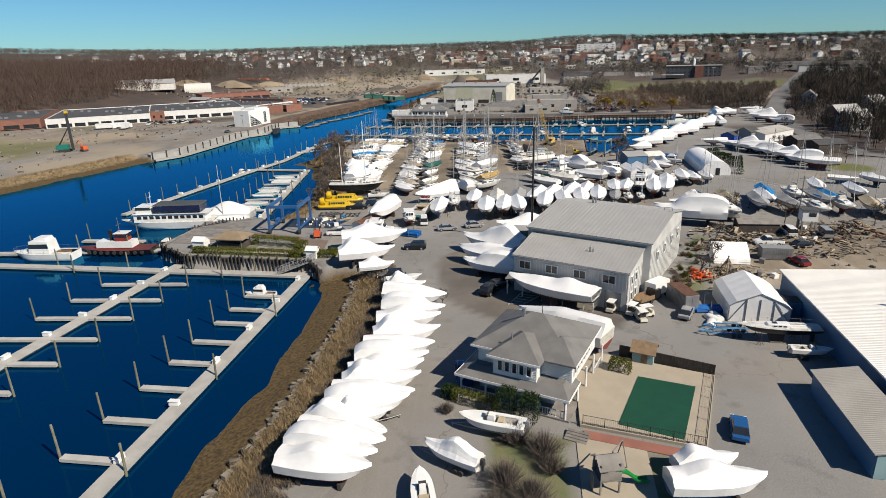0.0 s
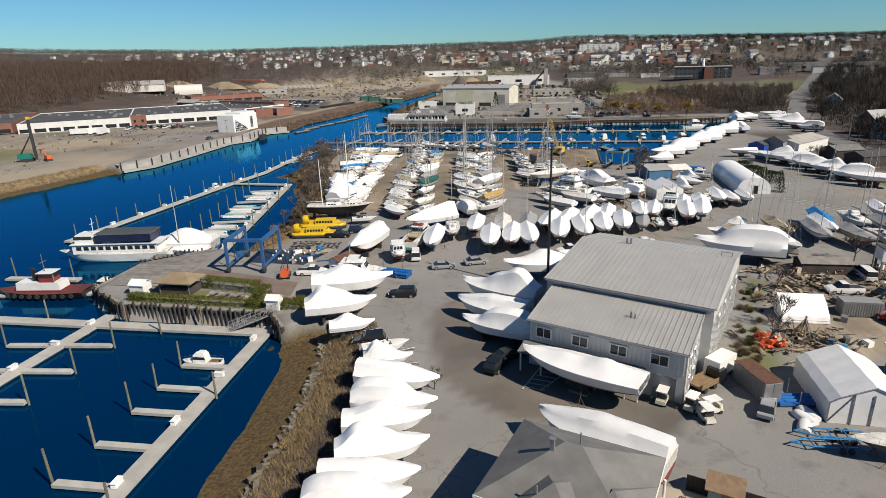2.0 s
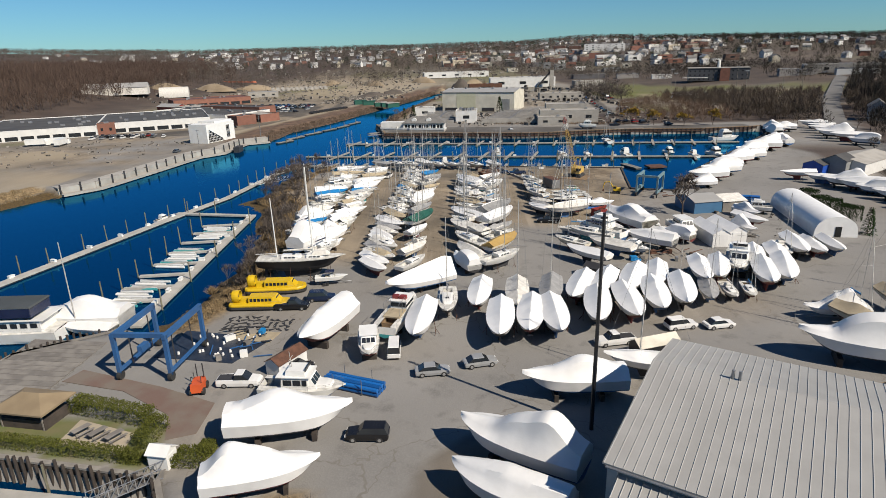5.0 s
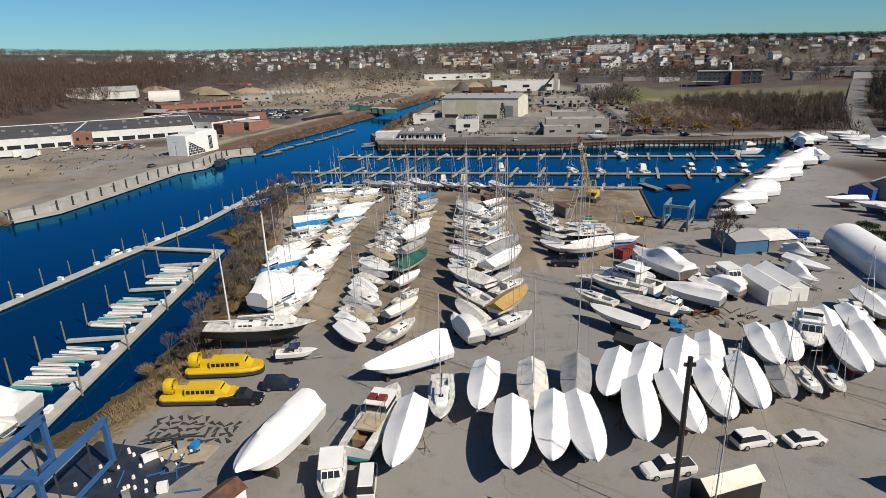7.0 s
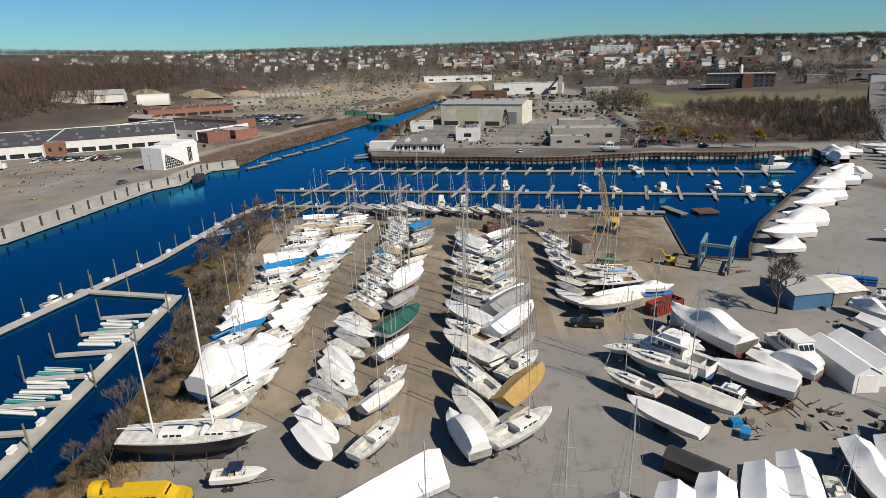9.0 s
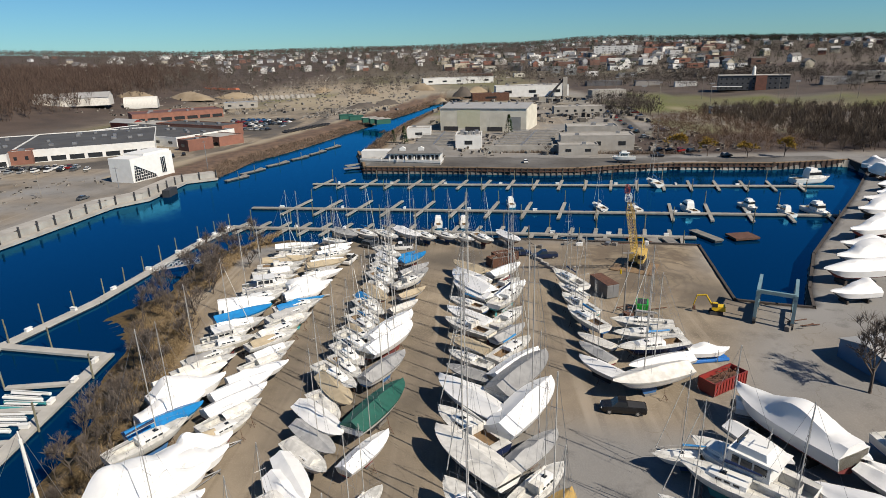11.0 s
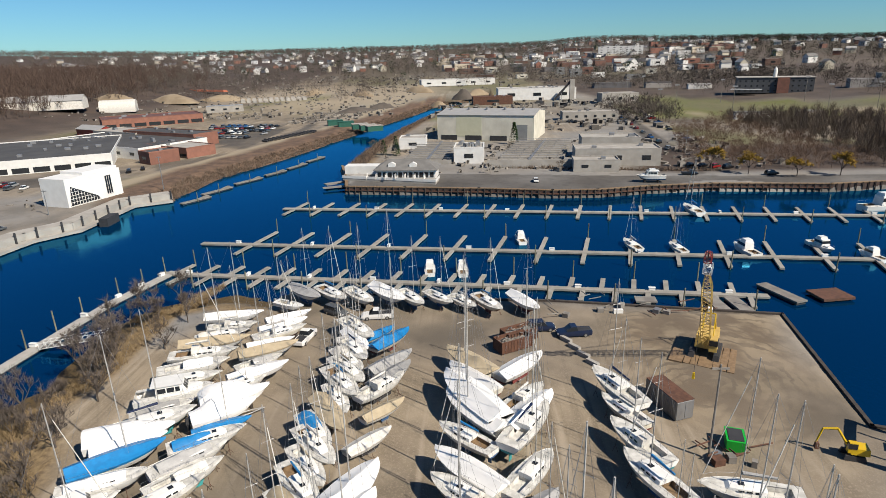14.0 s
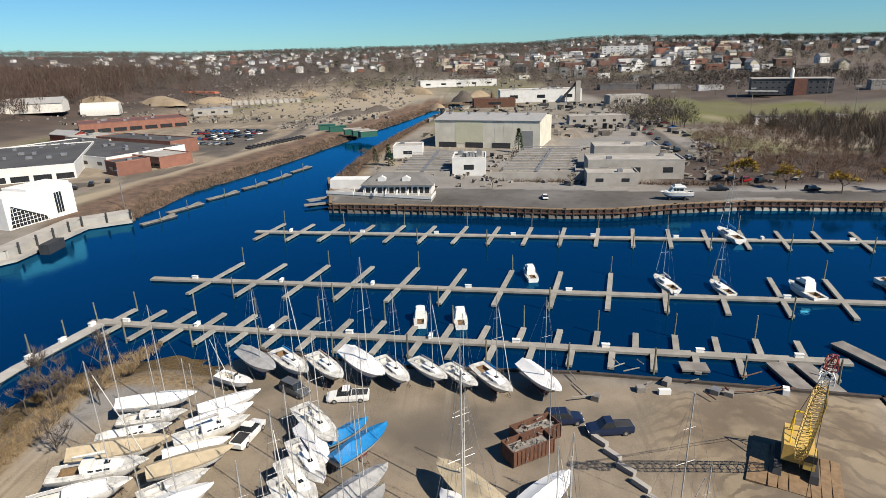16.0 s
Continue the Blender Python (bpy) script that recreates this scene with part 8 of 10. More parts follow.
part("walkway", B(((29, 446, 2.0), (1.2, 58, 0.2), -13), ((-18, 448, 2.0), (1.2, 54, 0.2), -4)), STEEL, basins)
part("pipe_rail", T(*[((10 + 1.3 * i, 421 + i * 5.9, 2.6), (36 + 1.3 * i, 419 + i * 5.9, 2.6), 0.12, 0.12, 4) for i in range(10)], *[((-30, 423 + i * 5.6, 2.6), (-10, 421 + i * 5.6, 2.6), 0.12, 0.12, 4) for i in range(10)], *[((10 + 1.3 * i + 4 * k, 421 + i * 5.9, 1.5), (10 + 1.3 * i + 4 * k, 421 + i * 5.9, 2.7), 0.08, 0.08, 4) for i in range(10) for k in range(7)]), STEEL, basins)
part("machine", B(*[((-2 + 4 * math.cos(k * 2.4), 428 + 5 * math.sin(k * 1.7), 7.3), (1.4, 1.0, 1.5), k * 20) for k in range(12)]), STEEL, basins)

# white corner building with raking glazing, by the far promenade
wb = thing("modern_building", "angular white modern building with raking glass front", "building", m=pose(-132.4, 365.5, 0, 0, 0, 75))
part("wall", B(((0, 0, 4.6), (22, 10.6, 9.2)), ((4, 0.5, 9.5), (14, 9.6, 1.0))), TRIMW, wb)
bm = bmesh.new()
bm.faces.new([bm.verts.new(v) for v in ((-10.2, -5.33, 0.2), (1.5, -5.33, 0.2), (0.6, -5.33, 1.6), (-9.2, -5.33, 6.6))])
part("glazing", bm, GLASS, wb)
part("glazing_bar", T(*[((-10 + i * 1.1, -5.36, 0.3), (-10 + i * 1.1, -5.36, max(0.6, 6.6 - i * 0.55)), 0.07, 0.07, 4) for i in range(11)], *[((-10 + j * 0.15, -5.36, 0.3 + j * 1.1), (1.2 - j * 1.9, -5.36, 0.3 + j * 1.1), 0.07, 0.07, 4) for j in range(6)]), TRIMW, wb)
w = window(wb, pose(5.5, -5.33, 4.4), 2.6, 6.4, 3)

flat_block(-206, 450, 27, 62, 76, 5.6, CLAP, DARKROOF, "white-fronted shopping block with black flat roof", units=5, band=True)
flat_block(-212, 404.5, 27, 9.0, 8, 5.9, BRICK, DARKROOF, "narrow brick bay between two shop fronts", units=3)
flat_block(-258, 419, 27, 60, 84, 5.4, CLAP, DARKROOF, "white low-fronted block with black flat roof", units=5, band=True)
flat_block(-312, 395, 27, 52, 84, 5.6, BRICK, DARKROOF, "brick commercial block with black flat roof", units=7, band=True)
flat_block(-144.7, 440, -35, 10, 14, 5.4, BRICK, DARKROOF, "small red brick building with dark roof", units=5)
flat_block(-146, 463, -30, 34, 16, 4.6, BRICK, CONC, "low brick wing with pale canopy roof", units=5, band=True)
flat_block(-187, 483, -26, 84, 40, 5.0, CLAP, DARKROOF, "long white low factory building", units=7)
flat_block(-172, 505, -26, 60, 16, 6.4, BRICK, DARKROOF, "red-fronted factory wing with dark roof", units=9)
flat_block(-205, 522, -26, 40, 20, 5.4, CONC, CONC, "grey factory block with pale roof", units=8)
flat_block(-236, 606, 35, 66, 30, 6.0, BRICK, mat("red_brown_roofing", (0.16, 0.07, 0.06), (0.11, 0.05, 0.045), 0.9), "long dark red building with deep eaves", units=6, band=True)
flat_block(-20, 930, 10, 90, 26, 7.0, CLAP, CONC, "long pale depot far up the bank", units=12)
flat_block(-215, 690, 20, 30, 12, 5.0, CONC, mat("blue_roofing", (0.1, 0.2, 0.36), (0.08, 0.16, 0.3), 0.6), "pale office with blue roof", units=6)
for x0, y0, x1, y1, n, m, lab in ((-365, 899, -278, 849, 7, mat("orange_red_earth", (0.42, 0.13, 0.07), (0.34, 0.11, 0.06), 0.9), "long bank of orange-red crushed brick"), (-238, 785, -175, 806, 12, CONC, "long row of white stacked pipes and blocks"), (-232, 770, -170, 792, 12, CONC, "long row of white stacked pipes and blocks")):
    o = thing("material_bank", lab, "material bank", "stockpiles", m=pose(0, 0, land((x0 + x1) / 2, (y0 + y1) / 2)))
    for i in range(n):
        t = (i + 0.5) / n
        part("block", B(((x0 + (x1 - x0) * t, y0 + (y1 - y0) * t, 1.0 if n > 8 else 0.7), (math.hypot(x1 - x0, y1 - y0) / n * (0.8 if n > 8 else 1.02), 6, 3.4 if n > 8 else 2.0), math.degrees(math.atan2(y1 - y0, x1 - x0)), 0.25)), m, o)
school = flat_block(258, 716, -18, 58, 20, 12.0, mat("dark_grey_cladding", (0.075, 0.08, 0.09), (0.055, 0.058, 0.065), 0.6), DARKROOF, "dark institutional block with brick bay and white cupola", units=3, rows=3)
part("cupola", T(((0, -4, 12), (0, -4, 19), 1.6, 1.4, 10), ((0, -4, 19), (0, -4, 21.5), 1.5, 0.1, 10)), TRIMW, school)
part("brick_bay", B(((6, -10.4, 6.4), (9, 2.4, 12.8))), BRICK, school)
part("cornice", B(((0, 0, 12.9), (59, 21, 0.5))), CONC, school)
part("entrance_canopy", B(((-22, -16, 3.6), (24, 5, 0.4), -8)), TRIMW, school)
flat_block(380, 690, -20, 90, 20, 8, CONC, CONC, "long pale building beyond the playing field", units=8)
flat_block(290, 1420, -10, 84, 24, 17, CLAP, CONC, "tall white apartment slab on the far hill", "apartment_building", 4, 8)
for nm, x, y, w, d, h, r in (("barn", -350, 655, 58, 22, 11, 22), ("warehouse", -306, 684, 28, 18, 10, 22), ("house", -243, 548, 24, 10, 6, -26), ("warehouse", 80.2, 202, 28, 8.6, 4.5, -98)):
    o = thing(nm, {"warehouse": "white rounded-roof warehouse standing on grass", "house": "red barn-like house with pale roof", "barn": "long cream gabled warehouse before bare woods"}[nm], "building", m=pose(x, y, land(x, y), 0, 0, r))
    if nm in ("house", "barn"):
        part("wall", gable(bmesh.new(), -w / 2, w / 2, -d / 2, d / 2, 0, h * 0.65, h), RED if nm == "house" else TARPW, o)
        part("roof", roof_sheet(bmesh.new(), -w / 2 - 0.4, w / 2 + 0.4, -d / 2 - 0.5, d / 2 + 0.5, h * 0.63, h + 0.05), ROOFG, o)
    else:
        bm = bmesh.new()
        loft(bm, [[(x_, d / 2 * math.cos(a), h * math.sin(a) ** 0.7) for a in np.linspace(0, math.pi, 41)] for x_ in np.linspace(-w / 2, w / 2, 14)])
        part("shell", bm, TARPW if x < 0 else WRAP, o)
        part("door", B(((w / 2 + 0.05, 0.4, 1.15), (0.1, 1.2, 2.3))) if x > 0 else B(((w / 2 + 0.05, 0, 1.9), (0.1, 3.6, 3.8))), BLACK if x > 0 else GREYP, o)


def shelter(x, y, r, l, w, h, wall, roof, lab, name="boat_shelter"):
    o = thing(name, lab, "house" if name == "house" else "shelter", "roadside houses" if name == "house" else "boat shelters", m=pose(x, y, 0, 0, 0, r))
    part("wall", gable(bmesh.new(), -l / 2, l / 2, -w / 2, w / 2, 0, h * 0.72, h), wall, o)
    part("roof", roof_sheet(bmesh.new(), -l / 2 - 0.15, l / 2 + 0.15, -w / 2 - 0.2, w / 2 + 0.2, h * 0.71, h + 0.03, 0.08), roof, o)
    part("door", B(((l / 2 + 0.02, 0, h * 0.35), (0.06, w * 0.7, h * 0.66))), wall, o)


shelter(53.6, 191.0, -84, 10, 3.7, 3.9, WRAP, WRAP, "white film-covered gable boat shelter")
shelter(57.8, 192.6, -84, 10, 3.7, 3.9, WRAP, WRAP, "white film-covered gable boat shelter")
shelter(61, 217.5, 12, 7.5, 9, 4.0, BLUEW, ROOFG, "blue-grey metal workshop with low gable")
shelter(68.5, 218.5, 12, 6.5, 8, 3.6, TIMBER, TARPW, "timber workshop with pale roof")
shelter(24.8, 169.2, -40, 6.0, 2.4, 2.6, BLACK, BLACKB, "black box trailer body standing in the yard")
shelter(-33.5, 117.0, -8, 2.2, 1.7, 2.4, TRIMW, TRIMW, "small white gabled dockside shed")
shelter(-60.9, 124.0, -10, 2.8, 2.2, 2.6, TRIMW, TRIMW, "small white gabled dockside shed")
shelter(116.0, 260, 38, 6.4, 6.0, 4.4, mat("bright_blue_boards", (0.02, 0.1, 0.5), (0.015, 0.075, 0.4), 0.5, big=0.8), DARKROOF, "bright blue workshop with dark roof")
shelter(122.6, 259.5, 38, 7.5, 7.0, 6.2, GREYP, DARKROOF, "grey clapboard annexe beside the white workshop")
shelter(137.5, 243.5, 12, 11, 8, 4.8, DARKWOOD, SHINGLE, "low dark brown house with shingle roof", "house")
shelter(139.5, 231.5, 12, 12, 8, 4.6, DARKWOOD, DARKROOF, "low dark brown house with black roof", "house")
shelter(66.0, 131.6, -6, 8.5, 3.4, 2.7, DARKWOOD, TIMBER, "open dark timber lean-to in scrap yard")
shelter(133, 266, 38, 24, 13, 5.2, CLAP, CONC, "white block workshop with pale roof")
lean = thing("tarp_shelter", "white canvas sheet drawn over a sloping frame", "shelter", m=pose(51.6, 112.0, 0, 0, 0, -8))
part("side", prism(bmesh.new(), [(-3.1, -1.9), (3.1, -1.9), (3.1, 1.7), (-3.1, 1.7)], 0, 0.5), TARPW, lean)
sheet = bmesh.new()
loft(sheet, [[(x, -2.0 - 0.05 * math.sin(x * 2.1), 0.1), (x, -1.7, 0.95 + 0.05 * math.sin(x * 3)), (x, 0.2 + 0.06 * math.sin(x * 1.7), 2.5), (x, 1.7, 3.3), (x, 1.8, 0.2)] for x in np.linspace(-3.2, 3.2, 12)])
part("sheet", sheet, WRAP, lean)
container(61.0, 113.2, -8, 5.4, 2.3, 2.2, STEEL, GREYP, "grey ribbed steel trailer body in scrap yard")
shelter(-26.0, 136.8, 62, 5.2, 2.4, 2.6, CLAP, RUST, "white box trailer with rusty red roof")
shelter(25.8, 140.0, 20, 6.2, 2.5, 3.0, BLACK, CREAM, "dark box truck body with cream roof")

# wharf hut with wide thatch-brown roof, picnic terrace and hedges
hutw = thing("wharf_hut", "open-sided hut with wide brown roof on the wharf lawn", "hut", m=pose(-53.8, 125.0, 0, 0, 0, -8))
part("roof", hip(bmesh.new(), -3.6, 3.6, -2.6, 2.6, 2.4, 3.6, -1.2, 1.2, 0), mat("brown_shingle", (0.3, 0.23, 0.14), (0.24, 0.18, 0.11), 0.9), hutw)
part("bar", B(((0, 0, 0.6), (6.0, 3.8, 1.2))), DARKWOOD, hutw)
for x in (-2.8, 2.8):
    for y in (-1.9, 1.9):
        part("post", B(((x, y, 1.2), (0.16, 0.16, 2.4))), TIMBER, hutw)
picnic = tagged(part("picnic_terrace", prism(bmesh.new(), [(-47.9, 119.9), (-48.0, 124.7), (-39.7, 122.1), (-39.4, 118.3)], -0.3, 0.12), PAVING), "pale paved picnic terrace on the wharf lawn", "terrace", kind="structure")
picnic.matrix_basis = PLAN
for i in range(3):
    o = thing("picnic_table", "grey wooden picnic table with benches", "table", "picnic tables", m=pose(-46.0 + i * 2.3, 122.0 - i * 0.5, 0.12, 0, 0, 62))
    part("tabletop", B(((0, 0, 0.75), (2.0, 0.8, 0.06))), TIMBER, o)
    for s in (-1, 1):
        part("bench", B(((0, s * 0.75, 0.45), (2.0, 0.3, 0.05))), TIMBER, o)
        part("leg_frame", T(((s * 0.7, -0.8, 0), (s * 0.7, 0.2, 0.74), 0.05, 0.05, 4), ((s * 0.7, 0.8, 0), (s * 0.7, -0.2, 0.74), 0.05, 0.05, 4)), TIMBER, o)

# road with kerb line to the east
road = bmesh.new()
RL = [(240, 180), (165, 198), (143, 222), (148, 252), (155, 288), (166, 328), (194, 392), (244, 485), (325, 618), (440, 800)]
pts = []
for i, (x, y) in enumerate(RL):
    a, b = RL[max(0, i - 1)], RL[min(len(RL) - 1, i + 1)]
    d = Vector((b[0] - a[0], b[1] - a[1], 0)).normalized()
    n = Vector((-d.y, d.x, 0))
    z = max(land(x + 5, y), land(x - 5, y), land(x, y)) + 0.25
    pts.append([(x + n.x * 5, y + n.y * 5, z), (x - n.x * 5, y - n.y * 5, z)])
loft(road, pts, caps=False)
tagged(part("road", road, mat("asphalt_road", (0.19, 0.185, 0.178), (0.13, 0.127, 0.122), 0.9, big=0.1, fine=3)), "grey asphalt street climbing to the hills", "road", kind="structure")

# ---- the town on the hills ----
WALLS = [mat("house_paint_white", (0.68, 0.68, 0.66), (0.6, 0.6, 0.58), 0.7), mat("house_paint_grey", (0.4, 0.41, 0.42), (0.34, 0.35, 0.36), 0.7), mat("house_paint_cream", (0.58, 0.53, 0.42), (0.5, 0.46, 0.36), 0.7), BRICK]


def town_house(v):
    o = thing("house", ("white", "grey", "cream", "brick")[v % 4] + " family house with gabled shingle roof among trees", "house", "houses on the hills")
    w, d, h = (11, 9, 6.0) if v % 8 < 4 else (13, 8, 7)
    part("wall", gable(bmesh.new(), -w / 2, w / 2, -d / 2, d / 2, -2, h, h + 3.2), WALLS[v % 4], o)
    part("roof", roof_sheet(bmesh.new(), -w / 2 - 0.5, w / 2 + 0.5, -d / 2 - 0.6, d / 2 + 0.6, h - 0.15, h + 3.3, 0.25), SHINGLE if v % 3 else ROOFG, o)
    for i in (0, 2) if v > 7 else ():
        part("window", B(((-w / 3 + i * w / 3, -d / 2 - 0.03, 3.4), (1.4, 0.1, 3.6))), GLASS, o)
    return o


rr = random.Random(5)
homes, FAR_HOMES = [], []
# share of houses, bearing from, bearing to, range from, range to: thickly set on the hill north-west of the works
for n, a0, a1, r0, r1 in ((150, -28, -4, 1050, 2050), (48, -38, -28, 900, 2000), (120, -4, 22, 1000, 2100), (70, 22, 38, 780, 2000)):
    made = 0
    while made < n:
        a, r = radians(rr.uniform(a0, a1)), r0 + (r1 - r0) * rr.random()
        x, y = r * math.sin(a), 200 + r * math.cos(a)
        if (x < -150 and y < 700) or (-140 < x < 130 and y < 1050) or (40 < x < 420 and y < 880) or any(abs(x - p) + abs(y - q) < 22 for p, q in homes):
            continue
        homes.append((x, y))
        made += 1
        turn = rr.choice((0, 90, 20, -25, 110)) + rr.uniform(-8, 8)
        if r < 1130:
            put(town_house, (rr.choice((0, 0, 0, 4, 4, 1, 2, 5, 6, 3)),), x, y, turn, rr.uniform(0.85, 1.2), land(x, y))
        else:
            FAR_HOMES.append((x, y, land(x, y), rr.uniform(9, 15), rr.uniform(8, 11), rr.uniform(5, 7.5), rr.uniform(2, 3.6), turn))
for x, y, r in ((185, 240, 20), (205, 262, 100), (178, 285, 15), (215, 300, 0), (196, 215, 60), (240, 330, 20), (170, 215, 30), (232, 280, 100), (213, 389, 60), (181, 299, 15), (228, 352, 20)):
    put(town_house, (rr.choice((9, 11, 13, 15)),), x, y, r, 1.0, land(x, y))
TOWN_WALLS = (BRICK, BRICK, CLAP, CREAMW, mat("brown_brick", (0.17, 0.1, 0.075), (0.12, 0.07, 0.055), 0.9), GREYP)
for i in range(26):
    x, y = rr.uniform(-20, 400), rr.uniform(960, 1180)
    homes.append((x, y))
    flat_block(x, y, rr.uniform(-20, 20), rr.uniform(10, 26), rr.uniform(9, 15), rr.uniform(5, 10), rr.choice(TOWN_WALLS), rr.choice((DARKROOF, CONC, DARKROOF)), "small-town commercial block among trees", "town_block", 1, 60)
FAR_SHOPS = [(x, y, land(x, y), w, d, h, 0.0, r) for x, y, w, d, h, r in ((150, 850, 40, 12, 5, 4), (196, 838, 26, 12, 5, -6), (226, 800, 22, 10, 4, -10), (330, 700, 34, 12, 6, -16), (372, 668, 40, 12, 5, -20), (176, 560, 26, 9, 4, -8), (206, 556, 14, 8, 4, 6))]
for i in range(120):
    a, r = radians(rr.uniform(-3, 23)), rr.uniform(930, 1500)
    x, y = r * math.sin(a), 200 + r * math.cos(a)
    FAR_SHOPS.append((x, y, land(x, y), rr.uniform(9, 30), rr.uniform(9, 16), rr.uniform(4.5, 10), 0.0, rr.uniform(-25, 25)))
    homes.append((x, y))


def chosen(name, colours):
    """Each loose piece takes one of a few paints."""
    m = bpy.data.materials.new(name)
    m.use_nodes = True
    n, l = m.node_tree.nodes, m.node_tree.links
    g, r = n.new("ShaderNodeNewGeometry"), n.new("ShaderNodeValToRGB")
    r.color_ramp.interpolation = "CONSTANT"
    while len(r.color_ramp.elements) < len(colours):
        r.color_ramp.elements.new(0.5)
    for i, c in enumerate(colours):
        r.color_ramp.elements[i].position, r.color_ramp.elements[i].color = i / len(colours), (*toned(c), 1)
    l.new(g.outputs["Random Per Island"], r.inputs["Fac"])
    l.new(r.outputs["Color"], n["Principled BSDF"].inputs["Base Color"])
    n["Principled BSDF"].inputs["Roughness"].default_value = 0.75
    return m


def roofscape(name, label, cat, places, walls, roofs):
    """Many small far houses in one mesh: a walled body and its own roof each."""
    v, f, k = [], [], []
    for x, y, z, w, d, h, rise, turn in places:
        c, q = math.cos(radians(turn)), math.sin(radians(turn))
        at = lambda u, t, zz: (x + u * c - t * q, y + u * q + t * c, z + zz)
        b = len(v)
        v += [at(sx * w / 2, sy * d / 2, zz) for zz in (-2, h) for sx, sy in ((-1, -1), (1, -1), (1, 1), (-1, 1))]
        f += [(b, b + 1, b + 5, b + 4), (b + 1, b + 2, b + 6, b + 5), (b + 2, b + 3, b + 7, b + 6), (b + 3, b, b + 4, b + 7)]
        k += [0] * 4
        b, e = len(v), 0.5 if rise else 0.05
        v += [at(sx * (w / 2 + e), sy * (d / 2 + e), h - 0.1) for sx, sy in ((-1, -1), (1, -1), (1, 1), (-1, 1))]
        if rise:
            v += [at(-w / 2 - e, 0, h + rise), at(w / 2 + e, 0, h + rise)]
            f += [(b, b + 1, b + 5, b + 4), (b + 2, b + 3, b + 4, b + 5), (b + 1, b + 2, b + 5), (b + 3, b, b + 4), (b + 3, b + 2, b + 1, b)]
        else:
            v += [at(sx * w / 2, sy * d / 2, h + 0.5) for sx, sy in ((-1, -1), (1, -1), (1, 1), (-1, 1))]
            f += [(b + i, b + (i + 1) % 4, b + 4 + (i + 1) % 4, b + 4 + i) for i in range(4)] + [(b + 4, b + 5, b + 6, b + 7)]
        k += [1] * 5
    me = bpy.data.meshes.new(name)
    me.from_pydata(v, [], f)
    me.polygons.foreach_set("material_index", k)
    me.materials.append(walls)
    me.materials.append(roofs)
    return tagged(new(name, me), label, cat, kind="stuff")


HOUSE_WALLS = chosen("far_house_paints", [(0.78, 0.78, 0.76), (0.7, 0.69, 0.66), (0.78, 0.77, 0.74), (0.45, 0.46, 0.47), (0.6, 0.55, 0.45), (0.75, 0.74, 0.7), (0.3, 0.15, 0.11), (0.66, 0.67, 0.68)])
HOUSE_ROOFS = chosen("far_house_roofs", [(0.16, 0.155, 0.15), (0.1, 0.1, 0.1), (0.24, 0.23, 0.22), (0.14, 0.1, 0.08), (0.2, 0.2, 0.21), (0.34, 0.33, 0.32)])
SHOP_WALLS = chosen("far_shop_fronts", [(0.32, 0.14, 0.1), (0.7, 0.69, 0.66), (0.2, 0.1, 0.075), (0.55, 0.48, 0.37), (0.12, 0.12, 0.13), (0.72, 0.72, 0.7), (0.36, 0.34, 0.32)])
SHOP_ROOFS = chosen("far_shop_roofs", [(0.05, 0.05, 0.053), (0.3, 0.29, 0.28), (0.12, 0.12, 0.12), (0.55, 0.54, 0.52), (0.08, 0.08, 0.085)])
roofscape("far_houses", "hundreds of white and grey houses on wooded hills", "houses", FAR_HOMES, HOUSE_WALLS, HOUSE_ROOFS)
roofscape("far_shops", "crowded brick and white flat-roofed town centre", "buildings", FAR_SHOPS, SHOP_WALLS, SHOP_ROOFS)
# floodlight poles round the playing field
for x, y, h in ((128, 600, 17), (152, 640, 17), (176, 596, 18), (196, 668, 18), (222, 566, 19), (248, 560, 19), (246, 640, 18), (284, 600, 18), (140, 740, 16), (165, 780, 16)):
    o = thing("floodlight_pole", "tall slim pole with floodlights beside the playing field", "pole", "floodlight poles", m=pose(x, y, land(x, y)))
    part("pole", T(((0, 0, -0.2), (0, 0, h), 0.22, 0.14, 6)), TIMBER, o)
    part("lamp_bar", B(((0, 0, h - 0.4), (3.2, 0.3, 0.9))), STEEL, o)


def soil_heap(x, y, rx, ry, h, m, seed):
    """A dumped bank of earth with an uneven crest."""
    r = random.Random(seed)
    o = thing("soil_heap", "dumped heap of bare earth at the works", "soil heap", "soil heaps", m=pose(x, y, land(x, y) - 0.3, 0, 0, r.uniform(0, 180)))
    bm = bmesh.new()
    loft(bm, [[(rx * k * math.cos(a) * r.uniform(0.85, 1.12), ry * k * math.sin(a) * r.uniform(0.85, 1.12), h * z * r.uniform(0.85, 1.1)) for a in np.linspace(0, 2 * math.pi, 18, endpoint=False)] for k, z in ((1, 0), (0.78, 0.38), (0.5, 0.75), (0.2, 1.0))], closed=True)
    part("earth", bm, m, o, smooth=True)


